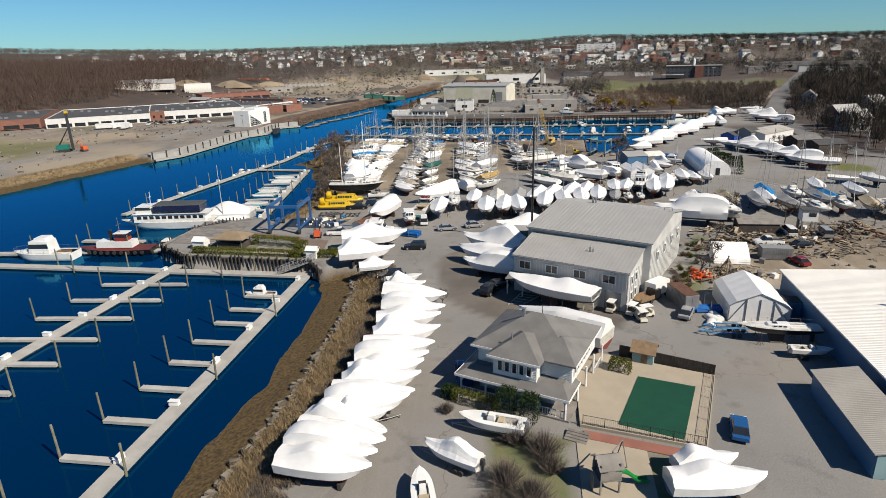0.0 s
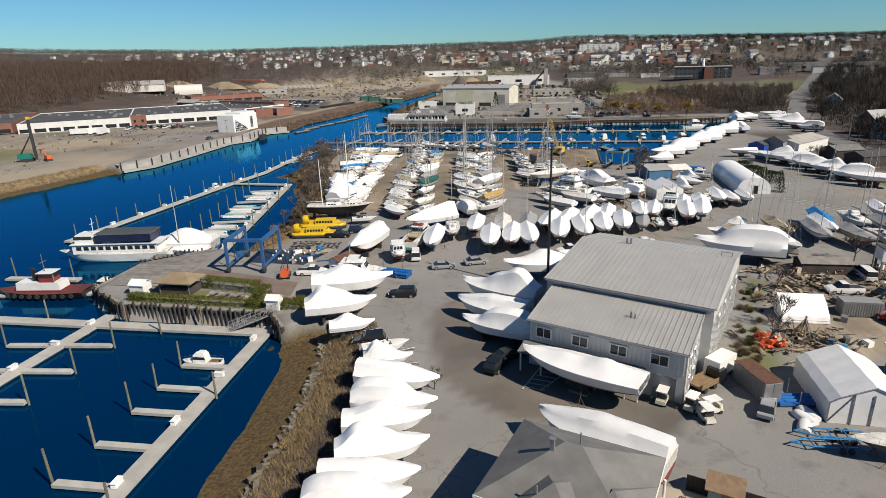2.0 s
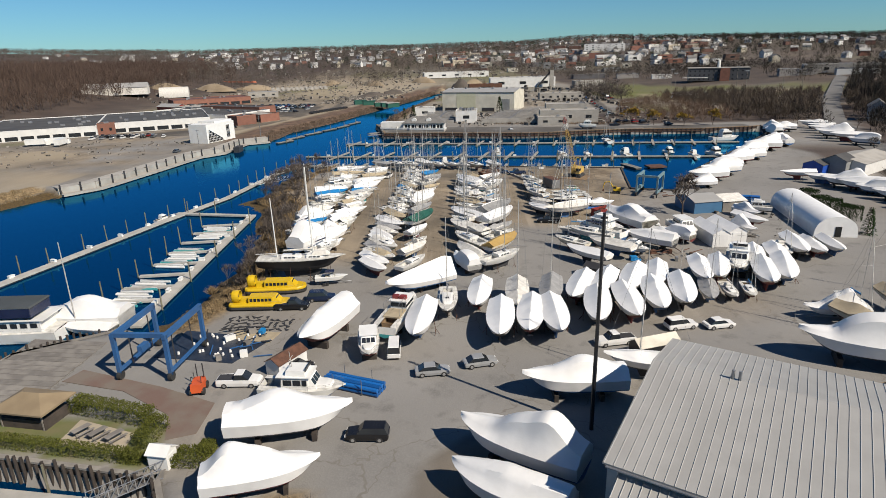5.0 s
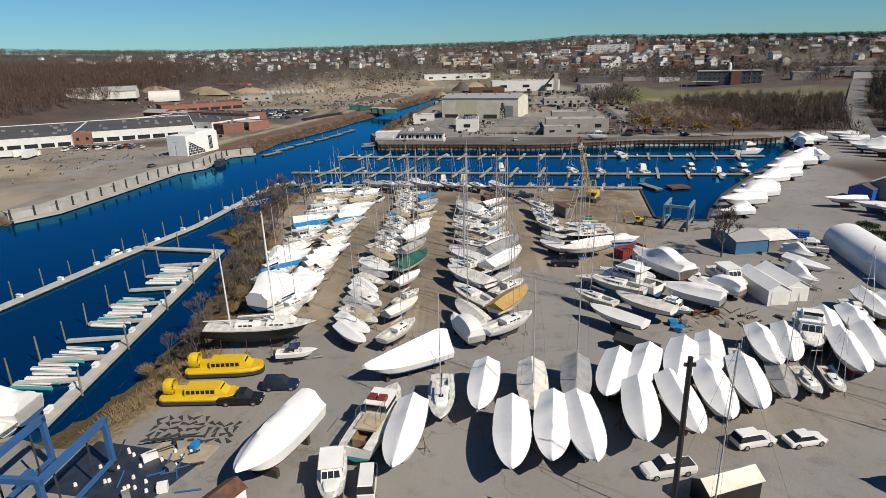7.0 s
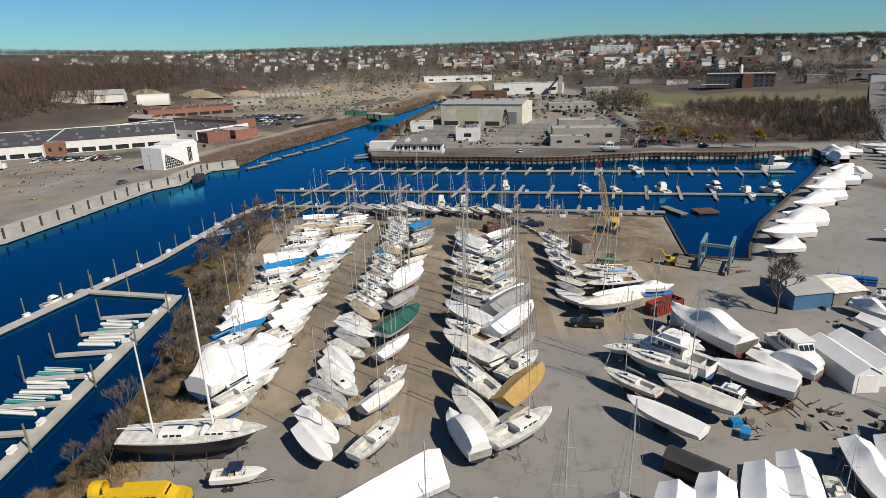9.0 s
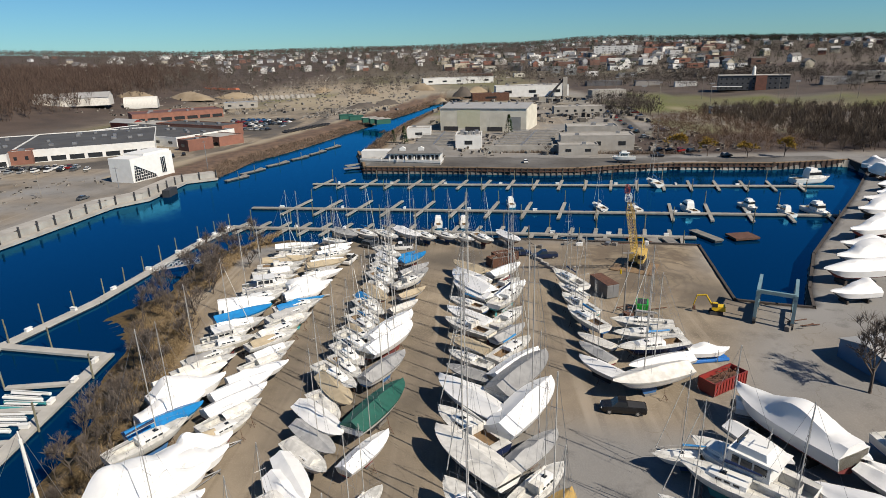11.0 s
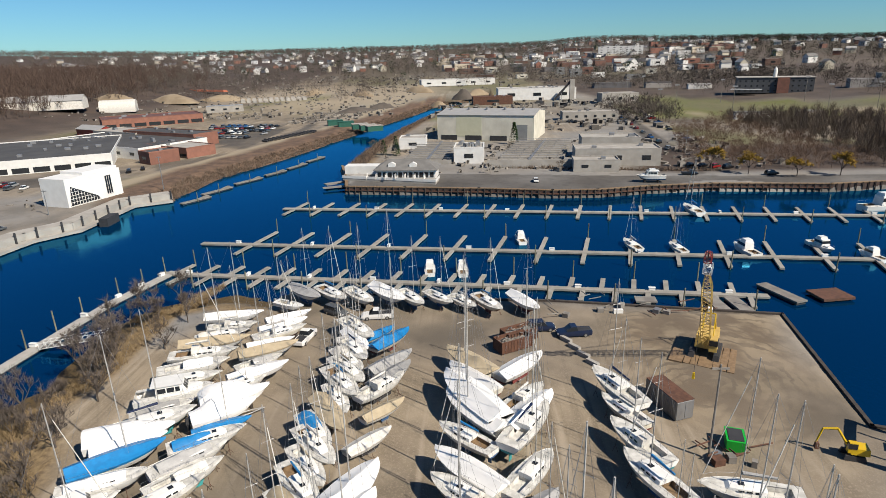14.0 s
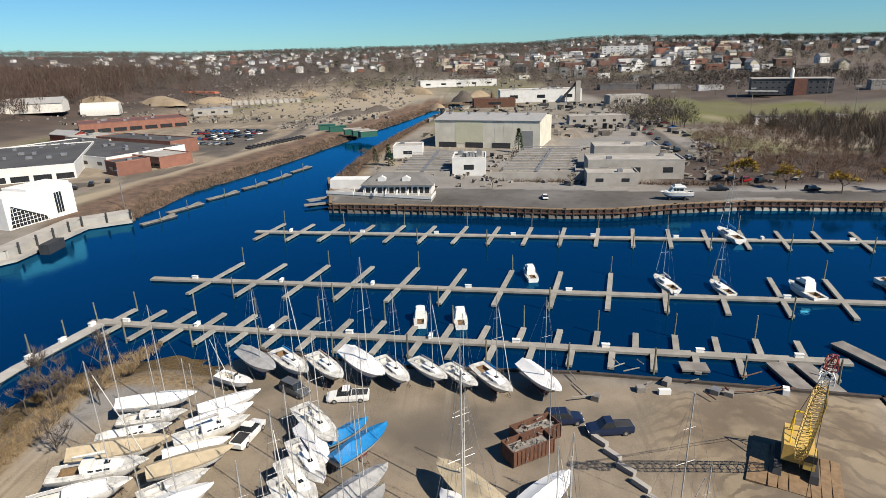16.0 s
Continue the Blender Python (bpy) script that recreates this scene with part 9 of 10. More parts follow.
EARTH_T = mat("tan_earth", (0.36, 0.29, 0.2), (0.25, 0.19, 0.12), 0.95, big=0.08, fine=1.0, bump=0.5)
EARTH_D = mat("dark_earth", (0.12, 0.1, 0.085), (0.07, 0.06, 0.05), 0.95, big=0.1, fine=1.0, bump=0.5)
for i, (x, y, rx, ry, h, m) in enumerate(((-300, 770, 34, 14, 8, EARTH_T), (-262, 800, 26, 12, 6, EARTH_T), (-345, 742, 26, 12, 7, EARTH_T), (-96, 665, 20, 9, 4, EARTH_D), (-78, 690, 14, 8, 4.5, EARTH_D), (-120, 830, 30, 12, 6, EARTH_T), (-60, 850, 22, 10, 7, EARTH_T), (-10, 760, 12, 10, 9, EARTH_D), (4, 800, 14, 8, 6, EARTH_T), (-180, 860, 30, 10, 5, EARTH_T), (-30, 700, 10, 7, 4, EARTH_T))):
    soil_heap(x, y, rx, ry, h, m, i)
o = thing("pipe_stack", "long row of black pipes stacked beside the canal road", "pipes", m=pose(-107, 520, land(-107, 520), 0, 0, 66))
for i in range(26):
    part("pipe", T(((-22 + i * 1.7, -2.2, 0.5 + 0.5 * (i % 2)), (-21 + i * 1.7, 2.6, 0.5 + 0.5 * (i % 2)), 0.55, 0.55, 7)), BLACKB, o)
# cars in the far car parks
LOTS = [((-207, 386), (-176, 389), 11, 100), ((-205, 378), (-168, 384), 8, 100), ((-178, 578), (-132, 572), 13, 70), ((-174, 566), (-131, 560), 13, 70), ((-166, 552), (-130, 547), 11, 70), ((-160, 540), (-128, 534), 9, 70), ((-152, 520), (-128, 516), 7, 70), ((105, 470), (122, 640), 16, 20), ((88, 450), (99, 600), 9, 95), ((-150, 402), (-142, 420), 4, 120), ((60, 560), (92, 562), 8, 90), ((96, 402), (84, 408), 4, 30)]
spots = [(a[0] + (b[0] - a[0]) * i / (n - 1), a[1] + (b[1] - a[1]) * i / (n - 1), r) for a, b, n, r in LOTS for i in range(n)] + [(-133.6, 327.8, 80), (106, 389, 10), (78, 391, 0)]
for x, y, r in spots:
    if rr.random() < 0.12:
        continue
    put(car, (rr.choice(("sedan", "suv", "suv", "pickup")), rr.choice(("white", "silver", "grey", "black", "black", "red", "blue")), True), x, y, r + rr.uniform(-5, 5), 1.0, land(x, y))
for x, y, r in ((-214, 362, 20), (-222, 358, 20), (-208, 357, 100)):
    o = thing("lorry", "white box lorry parked before the shops", "lorry", "lorries", m=pose(x, y, land(x, y), 0, 0, r))
    part("box", B(((0, 0, 2.2), (9, 2.5, 2.7))), WHITE, o)
    part("cab", B(((5.6, 0, 1.5), (1.9, 2.3, 2.2), 0, 0.1)), WHITE, o)
    part("chassis", B(((0.6, 0, 0.7), (11, 1.6, 0.4))), BLACKB, o)
# piling rig and digger on the bare earth across the creek
rig_m = thing("piling_rig", "green crawler piling rig with black mast", "piling rig", m=pose(-187, 268, YARD_Z + 0.01, 0, 0, 20))
part("track", B(((0, -1.4, 0.6), (5, 0.8, 1.1), 0, 0.1)), BLACKB, rig_m)
part("track", B(((0, 1.4, 0.6), (5, 0.8, 1.1), 0, 0.1)), BLACKB, rig_m)
part("house", B(((-0.6, 0, 2.2), (5.2, 3, 2.0), 0, 0.06)), mat("teal_green_paint", (0.01, 0.2, 0.15), (0.01, 0.16, 0.12), 0.5), rig_m)
part("mast", B(((3.4, 0, 9), (1.0, 1.0, 17))), BLACKB, rig_m)
part("head", B(((3.6, 0, 17.8), (1.4, 1.2, 1.0))), YELLOW, rig_m)
part("brace", T(((-2, 0.8, 3), (3.2, 0.4, 11), 0.15), ((-2, -0.8, 3), (3.2, -0.4, 11), 0.15)), BLACKB, rig_m)
dig = thing("excavator", "small orange tracked digger beside the piling rig", "excavator", m=pose(-178, 268, YARD_Z + 0.01, 0, 0, 150))
part("track", B(((0, 0, 0.5), (3.4, 2.4, 0.9), 0, 0.1)), BLACKB, dig)
part("house", B(((-0.4, 0, 1.7), (2.6, 2.2, 1.5), 0, 0.1)), ORANGE, dig)
part("boom", T(((0.8, 0, 2), (3, 0, 5), 0.22, 0.2), ((3, 0, 5), (5.2, 0, 3.8), 0.2, 0.15), ((5.2, 0, 3.8), (5.6, 0, 1.2), 0.15, 0.12)), ORANGE, dig)

# ---- trees and undergrowth ----
BARK = mat("grey_brown_bark", (0.14, 0.11, 0.085), (0.08, 0.062, 0.05), 0.95, big=1, fine=12)


def twig_material(name, a, b):
    m = bpy.data.materials.new(name)
    m.use_nodes = True
    n, l = m.node_tree.nodes, m.node_tree.links
    g, x = n.new("ShaderNodeNewGeometry"), n.new("ShaderNodeMix")
    x.data_type = "RGBA"
    x.inputs["A"].default_value, x.inputs["B"].default_value = (*toned(a), 1), (*toned(b), 1)
    l.new(g.outputs["Random Per Island"], x.inputs["Factor"])
    l.new(x.outputs["Result"], n["Principled BSDF"].inputs["Base Color"])
    n["Principled BSDF"].inputs["Roughness"].default_value = 0.95
    n["Principled BSDF"].inputs["Specular IOR Level"].default_value = 0.1
    return m


TWIG = twig_material("bare_twigs", (0.2, 0.168, 0.145), (0.09, 0.076, 0.067))
BRUSH = twig_material("pale_brown_brush", (0.26, 0.19, 0.14), (0.12, 0.09, 0.07))
WILLOW = twig_material("yellow_willow_twigs", (0.42, 0.28, 0.05), (0.28, 0.18, 0.04))
REEDS = twig_material("dry_reeds", (0.4, 0.3, 0.17), (0.2, 0.14, 0.08))
EVERG = twig_material("dark_evergreen", (0.035, 0.06, 0.02), (0.015, 0.03, 0.012))
HEDGE = twig_material("olive_hedge_leaves", (0.14, 0.15, 0.03), (0.06, 0.07, 0.016))


def bare_tree(h, seed, twig=TWIG, droop=0.0, dens=1.0):
    """A leafless tree: a trunk with limbs, and a crown of thin twigs."""
    r = random.Random(seed)
    o = thing("tree", "leafless spreading tree with fine brown twigs" if twig is TWIG else "drooping willow with yellow bare twigs", "tree", "trees")
    limbs, twigs = bmesh.new(), bmesh.new()

    def grow(p, d, ln, rad, lev):
        q = p + d * ln
        tube(limbs, p, q, rad, rad * 0.65, 5 if lev < 2 else 3)
        if lev >= 4:
            for _ in range(int(7 * dens)):
                dd = (d + Vector((r.uniform(-1, 1), r.uniform(-1, 1), r.uniform(-0.5, 0.8) - droop)) * 0.9).normalized()
                s = p.lerp(q, r.uniform(0.2, 1))
                e = s + dd * ln * r.uniform(0.6, 1.3)
                w = dd.cross(Vector((r.uniform(-1, 1), r.uniform(-1, 1), 1))).normalized() * (0.028 if twig is TWIG else 0.1)
                twigs.faces.new([twigs.verts.new(v) for v in (s + w, s - w, e)])
            return
        for i in range(3 if lev else 4):
            dd = (d * 0.75 + Vector((r.uniform(-1, 1), r.uniform(-1, 1), r.uniform(0.0, 0.8) - droop * lev * 0.25)) * 0.95).normalized()
            grow(p.lerp(q, r.uniform(0.65, 1.0)), dd, ln * r.uniform(0.62, 0.82), rad * 0.58, lev + 1)

    grow(Vector((0, 0, -0.2)), Vector((r.uniform(-0.05, 0.05), r.uniform(-0.05, 0.05), 1)), h * 0.3, h * 0.018, 0)
    part("trunk", limbs, BARK, o)
    part("crown", twigs, twig, o)
    return o


def shrub(seed, mt, h=2.2, n=620, label="leafless brown shrub with fine upright twigs", name="shrub"):
    r = random.Random(seed)
    bm = bmesh.new()
    for i in range(n):
        a, u = r.uniform(0, 6.28), r.random()
        s = Vector((math.cos(a) * u * h * 0.25, math.sin(a) * u * h * 0.25, r.uniform(0, 0.3)))
        e = s + Vector((math.cos(a) * u * h * 0.6 + r.uniform(-0.3, 0.3), math.sin(a) * u * h * 0.6 + r.uniform(-0.3, 0.3), h * r.uniform(0.5, 1.0) * (1 - 0.35 * u)))
        w = Vector((-math.sin(a + i), math.cos(a + i), 0)) * 0.022
        m = s.lerp(e, 0.5)
        bm.faces.new([bm.verts.new(v) for v in (s + w, s - w, e)])
        k = m + Vector((r.uniform(-0.5, 0.5), r.uniform(-0.5, 0.5), r.uniform(0.1, 0.7)))
        bm.faces.new([bm.verts.new(v) for v in (m + w * 0.6, m - w * 0.6, k)])
    return tagged(part(name, bm, mt), label, "shrub", "shrubs")


def leafy(seed, mt, sx, sy, h, label, name):
    """A clipped hedge or bush: many small leaf faces over a rough volume."""
    r = random.Random(seed)
    bm = bmesh.new()
    for i in range(int(1500 * max(1, sx * sy / 6))):
        p = Vector((r.uniform(-1, 1), r.uniform(-1, 1), r.uniform(0, 1)))
        f = r.choice((0, 1, 2, 2))
        if f < 2:
            p[f] = r.choice((-1, 1)) * r.uniform(0.8, 1.05)
        else:
            p[2] = r.uniform(0.82, 1.08)
        p = Vector((p.x * sx / 2, p.y * sy / 2, p.z * h))
        q = Euler((r.uniform(0, 3), r.uniform(0, 3), r.uniform(0, 3))).to_matrix()
        bm.faces.new([bm.verts.new(p + q @ Vector(v) * r.uniform(0.07, 0.14)) for v in ((-1, 0, 0), (1, 0, 0), (0.2, 1.2, 0))])
    return tagged(part(name, bm, mt), label, "hedge", "hedges")


put(bare_tree, (13.0, 3, TWIG, 0.0, 3.2), 54.6, 211.0, 0)
for i, (x, y, k) in enumerate(((88, 398, 1.35), (99, 391.5, 1.1), (113, 385.5, 1.1), (128, 386, 1.15))):
    put(bare_tree, (9.5, 20 + i % 2, WILLOW, 0.5, 2.2), x, y, i * 80, k)
for i, (x, y, k) in enumerate(((-4.5, 88.5, 0.45), (44.5, 105, 0.75), (50.5, 118, 0.7), (63, 140, 0.9), (72, 133, 0.8), (90, 130, 0.8), (40.6, 99.5, 0.7), (6, 400, 0.6), (33, 402, 0.7), (-40, 440, 0.9), (-46, 420, 0.8), (-48, 455, 0.9), (120, 235, 0.9), (128, 205, 0.9), (140, 240, 1.0), (160, 225, 1.1), (150, 290, 1), (160, 330, 1), (180, 350, 1), (165, 395, 1), (112, 195, 0.6))):
    put(bare_tree, (9.0, 40 + i % 4), x, y, i * 67, k, land(x, y))
# the thicket on the western bank
for i, (x, y, k) in enumerate(((-59, 259, 1.0), (-55, 251, 1.05), (-52, 243, 0.95), (-58, 268, 0.9), (-51, 233, 0.9), (-47, 222, 0.85), (-44, 206, 0.9), (-45, 196, 0.8))):
    put(bare_tree, (9.0, 40 + i % 4), x, y, i * 50, k, 1.0)
for i, (x, y, k) in enumerate(((-61, 262, 1.25), (-57, 254, 1.35), (-60, 271, 1.1), (-54, 246, 1.2), (-63, 256, 1.0), (-57, 278, 1.0), (-53, 236, 1.15), (-50, 226, 1.1), (-49, 214, 1.1), (-47, 203, 1.05), (-46, 190, 1.0), (-51, 268, 0.9), (-50, 258, 0.95))):
    put(bare_tree, (9.0, 44 + i % 3, TWIG, 0.0, 1.2), x, y, i * 70, 0.8 * k, 1.0, k)
rt = random.Random(9)
for i in range(34):
    t = rt.random()
    y = 165 + 122 * t
    xb = np.interp(y, [145, 160, 178, 200, 214, 226, 236, 250, 270, 281], [-55, -52, -49, -53.5, -58, -60.5, -66, -64, -65, -62])
    k = rt.uniform(0.6, 1.15)
    put(bare_tree, (6.5, 60 + i % 5, TWIG, 0.0, 0.6), xb + rt.uniform(3, 10), y, rt.uniform(0, 360), k, 0.6, 1.5 * k)
for i in range(60):
    y = rt.uniform(160, 286)
    xb = np.interp(y, [145, 160, 178, 200, 214, 226, 236, 250, 270, 281], [-55, -52, -49, -53.5, -58, -60.5, -66, -64, -65, -62])
    put(shrub, (i % 4, REEDS if i % 3 else TWIG), xb + rt.uniform(3, 10), y, rt.uniform(0, 360), rt.uniform(0.5, 1.2), 0.8)
for x, y, k in ((5.0, 56.5, 1.1), (7.5, 54.5, 1.2), (3.2, 50.0, 1.2), (5.5, 47.5, 1.3), (8, 52, 0.9), (-3, 62, 0.6), (6.5, 45.0, 1.2), (2.0, 46.5, 1.0)):
    put(shrub, (int(x * 3) % 4, TWIG), x, y, x * 50, k * 1.2)
for i in range(26):
    t = rt.random()
    put(shrub, (i % 4, (REEDS, BRUSH, HEDGE)[i % 3]), 34.5 + 12.5 * t + rt.uniform(-1.8, 1.8), 93 + 26 * t, i * 40, rt.uniform(0.3, 0.65), YARD_Z)
for i in range(9):
    o = leafy(500 + i, EVERG, 2.6, 2.6, rt.uniform(2.2, 3.4), "dark evergreen bush in a boundary row", "shrub")
    o.matrix_basis = pose(89.2 + 0.1 * i, 221 - i * 2.5, YARD_Z, 0, 0, i * 30)
for x, y, sx, sy, h, r in ((-48.8, 119.2, 24, 1.3, 1.3, -9), (-44.3, 125.4, 11, 1.9, 1.9, -14), (-37.2, 121.4, 1.8, 4.2, 1.8, -5), (-30.5, 117.5, 3.5, 2.5, 1.2, 0), (-29.5, 119, 1.5, 1.5, 1.2, 0)):
    o = leafy(int(x * 10), HEDGE, sx, sy, h, "dense olive-green clipped hedge", "hedge")
    o.matrix_basis = sited(pose(x, y, 0, 0, 0, r))
for x, y, sx, sy, h in CLUB_GREEN:
    o = leafy(int(x * 10), HEDGE if sx > 2 else EVERG, sx, sy, h, "rounded dark clipped evergreen shrub by the porch", "shrub")
    o.matrix_basis = pose(x, y, YARD_Z, 0, 0, -26)
for x, y, h in ((-36, 446, 9), (20, 474, 11), (86, 190, 6), (-42, 448, 7)):
    r_ = random.Random(int(x * 7))
    bm = bmesh.new()
    for i in range(420):
        z = r_.random() ** 0.8
        a, rad = r_.uniform(0, 6.28), h * 0.26 * (1 - z) * r_.uniform(0.5, 1) + 0.1
        p = Vector((math.cos(a) * rad, math.sin(a) * rad, z * h))
        e = p + Vector((math.cos(a) * 0.09 * h, math.sin(a) * 0.09 * h, -0.03 * h))
        w = Vector((-math.sin(a), math.cos(a), 0.3)) * 0.03 * h
        bm.faces.new([bm.verts.new(v) for v in (p + w, p - w, e)])
    o = thing("evergreen", "dark green conical evergreen tree", "tree", "evergreens", m=pose(x, y, land(x, y)))
    part("crown", bm, EVERG, o)
    part("trunk", T(((0, 0, -0.2), (0, 0, h * 0.9), 0.02 * h, 0.01, 6)), BARK, o)


def scatter(name, label, cat, places, template, material, seed):
    """One joined mesh of many alike plants; places are x, y, z, size."""
    r = np.random.RandomState(seed)
    P, nT = np.array(places), len(template)
    tv = np.array(template).reshape(nT, -1, 3, 3)
    pick, ang = r.randint(0, nT, len(P)), r.uniform(0, 6.28, len(P))
    v = tv[pick] * P[:, 3][:, None, None, None]
    c, s = np.cos(ang)[:, None, None], np.sin(ang)[:, None, None]
    x, y = v[..., 0] * c - v[..., 1] * s, v[..., 0] * s + v[..., 1] * c
    v = np.stack([x, y, v[..., 2]], -1) + P[:, None, None, :3]
    v = v.reshape(-1, 3)
    me = bpy.data.meshes.new(name)
    n = len(v) // 3
    me.vertices.add(len(v))
    me.vertices.foreach_set("co", v.astype(np.float32).ravel())
    me.loops.add(len(v))
    me.loops.foreach_set("vertex_index", np.arange(len(v), dtype=np.int32))
    me.polygons.add(n)
    me.polygons.foreach_set("loop_start", np.arange(0, len(v), 3, dtype=np.int32))
    me.update(calc_edges=True)
    me.materials.append(material)
    return tagged(new(name, me), label, cat, kind="stuff")


def far_tree(seed, blades=46, fine=1.0, tall=0.0):
    """A far bare tree one unit high: a stem and a cloud of thin twigs."""
    r = random.Random(seed)
    tris = [[(-0.016, 0, 0), (0.016, 0, 0), (0, 0, 0.7)]]
    for i in range(blades):
        a, u, z = r.uniform(0, 6.28), r.random() ** 0.5, r.uniform(-1, 1)
        rad = u * math.sqrt(max(0.05, 1 - z * z)) * (0.36 - 0.12 * tall)
        s = Vector((math.cos(a) * rad, math.sin(a) * rad, 0.63 + 0.33 * z))
        d = Vector((math.cos(a) * u + r.uniform(-0.6, 0.6), math.sin(a) * u + r.uniform(-0.6, 0.6), r.uniform(0.3, 1.3) + 1.2 * tall)).normalized() * r.uniform(0.12, 0.26) * (1 + 0.7 * tall)
        w = d.cross(Vector((r.uniform(-1, 1), r.uniform(-1, 1), r.uniform(-1, 1)))).normalized() * r.uniform(0.008, 0.02) * fine
        tris.append([tuple(s + w), tuple(s - w), tuple(s + d)])
    return tris


def tuft(seed, blades=12):
    r = random.Random(seed)
    tris = []
    for i in range(blades):
        a = r.uniform(0, 6.28)
        x, y = r.uniform(-0.5, 0.5), r.uniform(-0.5, 0.5)
        dx, dy = r.uniform(-0.5, 0.5), r.uniform(-0.5, 0.5)
        w = 0.035
        tris.append([(x + w * math.cos(a), y + w * math.sin(a), -0.1), (x - w * math.cos(a), y - w * math.sin(a), -0.1), (x + dx, y + dy, r.uniform(0.5, 1.0))])
    return tris


FT = [far_tree(i) for i in range(7)]
rw = np.random.RandomState(4)
woods = []
while len(woods) < 17500:
    a, r = math.radians(rw.uniform(-43, 41)), 560 + 2300 * rw.rand() ** 0.75
    x, y = r * math.sin(a), r * math.cos(a)
    if (-300 < x < 450 and y < 900) or (x < -120 and x > -330 and y < 800):
        continue
    if rw.rand() > 0.3 + 0.7 * (math.sin(x / 90.0) * math.sin(y / 130.0) > -0.2):
        continue
    woods.append((x, y, 0, rw.uniform(6, 12) * (1 + 0.00025 * r)))
for n, x0, x1, y0, y1 in ((2600, -700, -350, 640, 1000), (1700, -640, -330, 400, 660), (1300, 165, 430, 180, 440), (150, 158, 190, 170, 300), (130, -330, -80, 760, 950), (260, 320, 480, 470, 760), (200, 120, 330, 815, 900), (170, 205, 420, 735, 860), (90, 300, 430, 640, 720), (120, 92, 128, 545, 620)):
    for i in range(n):
        x, y = rw.uniform(x0, x1), rw.uniform(y0, y1)
        if abs(x - np.interp(y, [p[1] for p in RL], [p[0] for p in RL])) > 9:
            woods.append((x, y, 0, rw.uniform(6, 10) if y < 480 and x > 0 else rw.uniform(8, 14)))
W = np.array(woods)
clear = np.ones(len(W), bool)
for hx, hy in homes:
    d = math.hypot(hx, hy - 150)
    ux, uy = hx / d, (hy - 150) / d
    along_, across = (W[:, 0] - hx) * ux + (W[:, 1] - hy) * uy, (W[:, 0] - hx) * uy - (W[:, 1] - hy) * ux
    clear &= ~((np.abs(across) < 7) & (along_ < 8) & (along_ > -42))
W = W[clear]
W[:, 2] = land_height(W[:, 0], W[:, 1]) - 0.3
bearing = np.degrees(np.arctan2(W[:, 0], W[:, 1] - 150)) + rw.uniform(-5, 5, len(W))
GREYTWIG = twig_material("grey_winter_twigs", (0.17, 0.145, 0.125), (0.085, 0.072, 0.064))
REDTWIG = twig_material("red_brown_twigs", (0.15, 0.106, 0.085), (0.065, 0.047, 0.04))
DARKTWIG = twig_material("dark_winter_twigs", (0.075, 0.066, 0.056), (0.032, 0.029, 0.025))
west, east = (bearing < -27) & (np.hypot(W[:, 0], W[:, 1]) < 1500), bearing > 17
scatter("hill_woods", "bare red-brown winter woods on the western hill", "trees", W[west] * np.array([1, 1, 1, 1.15]), [far_tree(30 + i, 44, 0.8, 1.0) for i in range(7)], REDTWIG, 2)
scatter("far_woods", "wide bare grey winter woods among the houses", "trees", W[~west & ~east], FT, GREYTWIG, 22)
scatter("eastern_woods", "dark bare winter woods on the eastern hill", "trees", W[east], FT, DARKTWIG, 23)
BRUSH_POLY = [(84, 418), (92, 404), (118, 394), (200, 398), (330, 400), (330, 500), (215, 535), (140, 552), (112, 520)]
brush = []
while len(brush) < 1250:
    x, y = rw.uniform(84, 330), rw.uniform(393, 552)
    if inside(np.array([x]), np.array([y]), BRUSH_POLY)[0] and abs(x - np.interp(y, [p[1] for p in RL], [p[0] for p in RL])) > 8:
        brush.append((x, y, land(x, y) - 0.2, rw.uniform(3.5, 6.0) + 4.5 * float(smooth(110, 180, x)) * rw.rand()))
B_ = np.array(brush)
tallw = B_[:, 0] > 150
scatter("brush_wood", "tangled bare red-brown scrub wood beside the playing field", "scrub", B_[~tallw], [far_tree(70 + i, 170, 0.5) for i in range(5)], twig_material("red_brown_brush", (0.24, 0.16, 0.115), (0.1, 0.07, 0.052)), 12)
scatter("bare_wood", "slender bare grey trees beside the playing field", "trees", B_[tallw], [far_tree(80 + i, 170, 0.5, 1.0) for i in range(5)], twig_material("grey_brown_twigs", (0.17, 0.135, 0.105), (0.075, 0.06, 0.05)), 13)
hw = []
while len(hw) < 420:
    y = rw.uniform(205, 600)
    x = np.interp(y, [195, 222, 252, 288, 328, 392, 485, 618], [150, 143, 148, 155, 166, 194, 244, 325]) + 9 + 130 * rw.rand() ** 1.2
    if all(math.hypot(x - hx, y - hy) > 11 and not (abs(x - hx - (hy - y) * 0.45) < 8 and 0 < hy - y < 40) for hx, hy in ((213, 389), (181, 299), (228, 352), (185, 240), (205, 262), (178, 285), (170, 215))):
        hw.append((x, y, land(x, y) - 0.2, rw.uniform(6, 13)))
scatter("hillside_wood", "dark bare winter trees on the slope above the road", "trees", hw, [far_tree(90 + i, 150, 0.6, 1.0) for i in range(6)], DARKTWIG, 33)
con = np.array([(rw.uniform(-700, 1200), rw.uniform(1000, 2400), 0, rw.uniform(9, 16)) for _ in range(420)])
con[:, 2] = land_height(con[:, 0], con[:, 1])
scatter("far_conifers", "scattered dark evergreens on the far hills", "trees", con, [far_tree(50 + i, 60, 1.6) for i in range(2)], EVERG, 3)


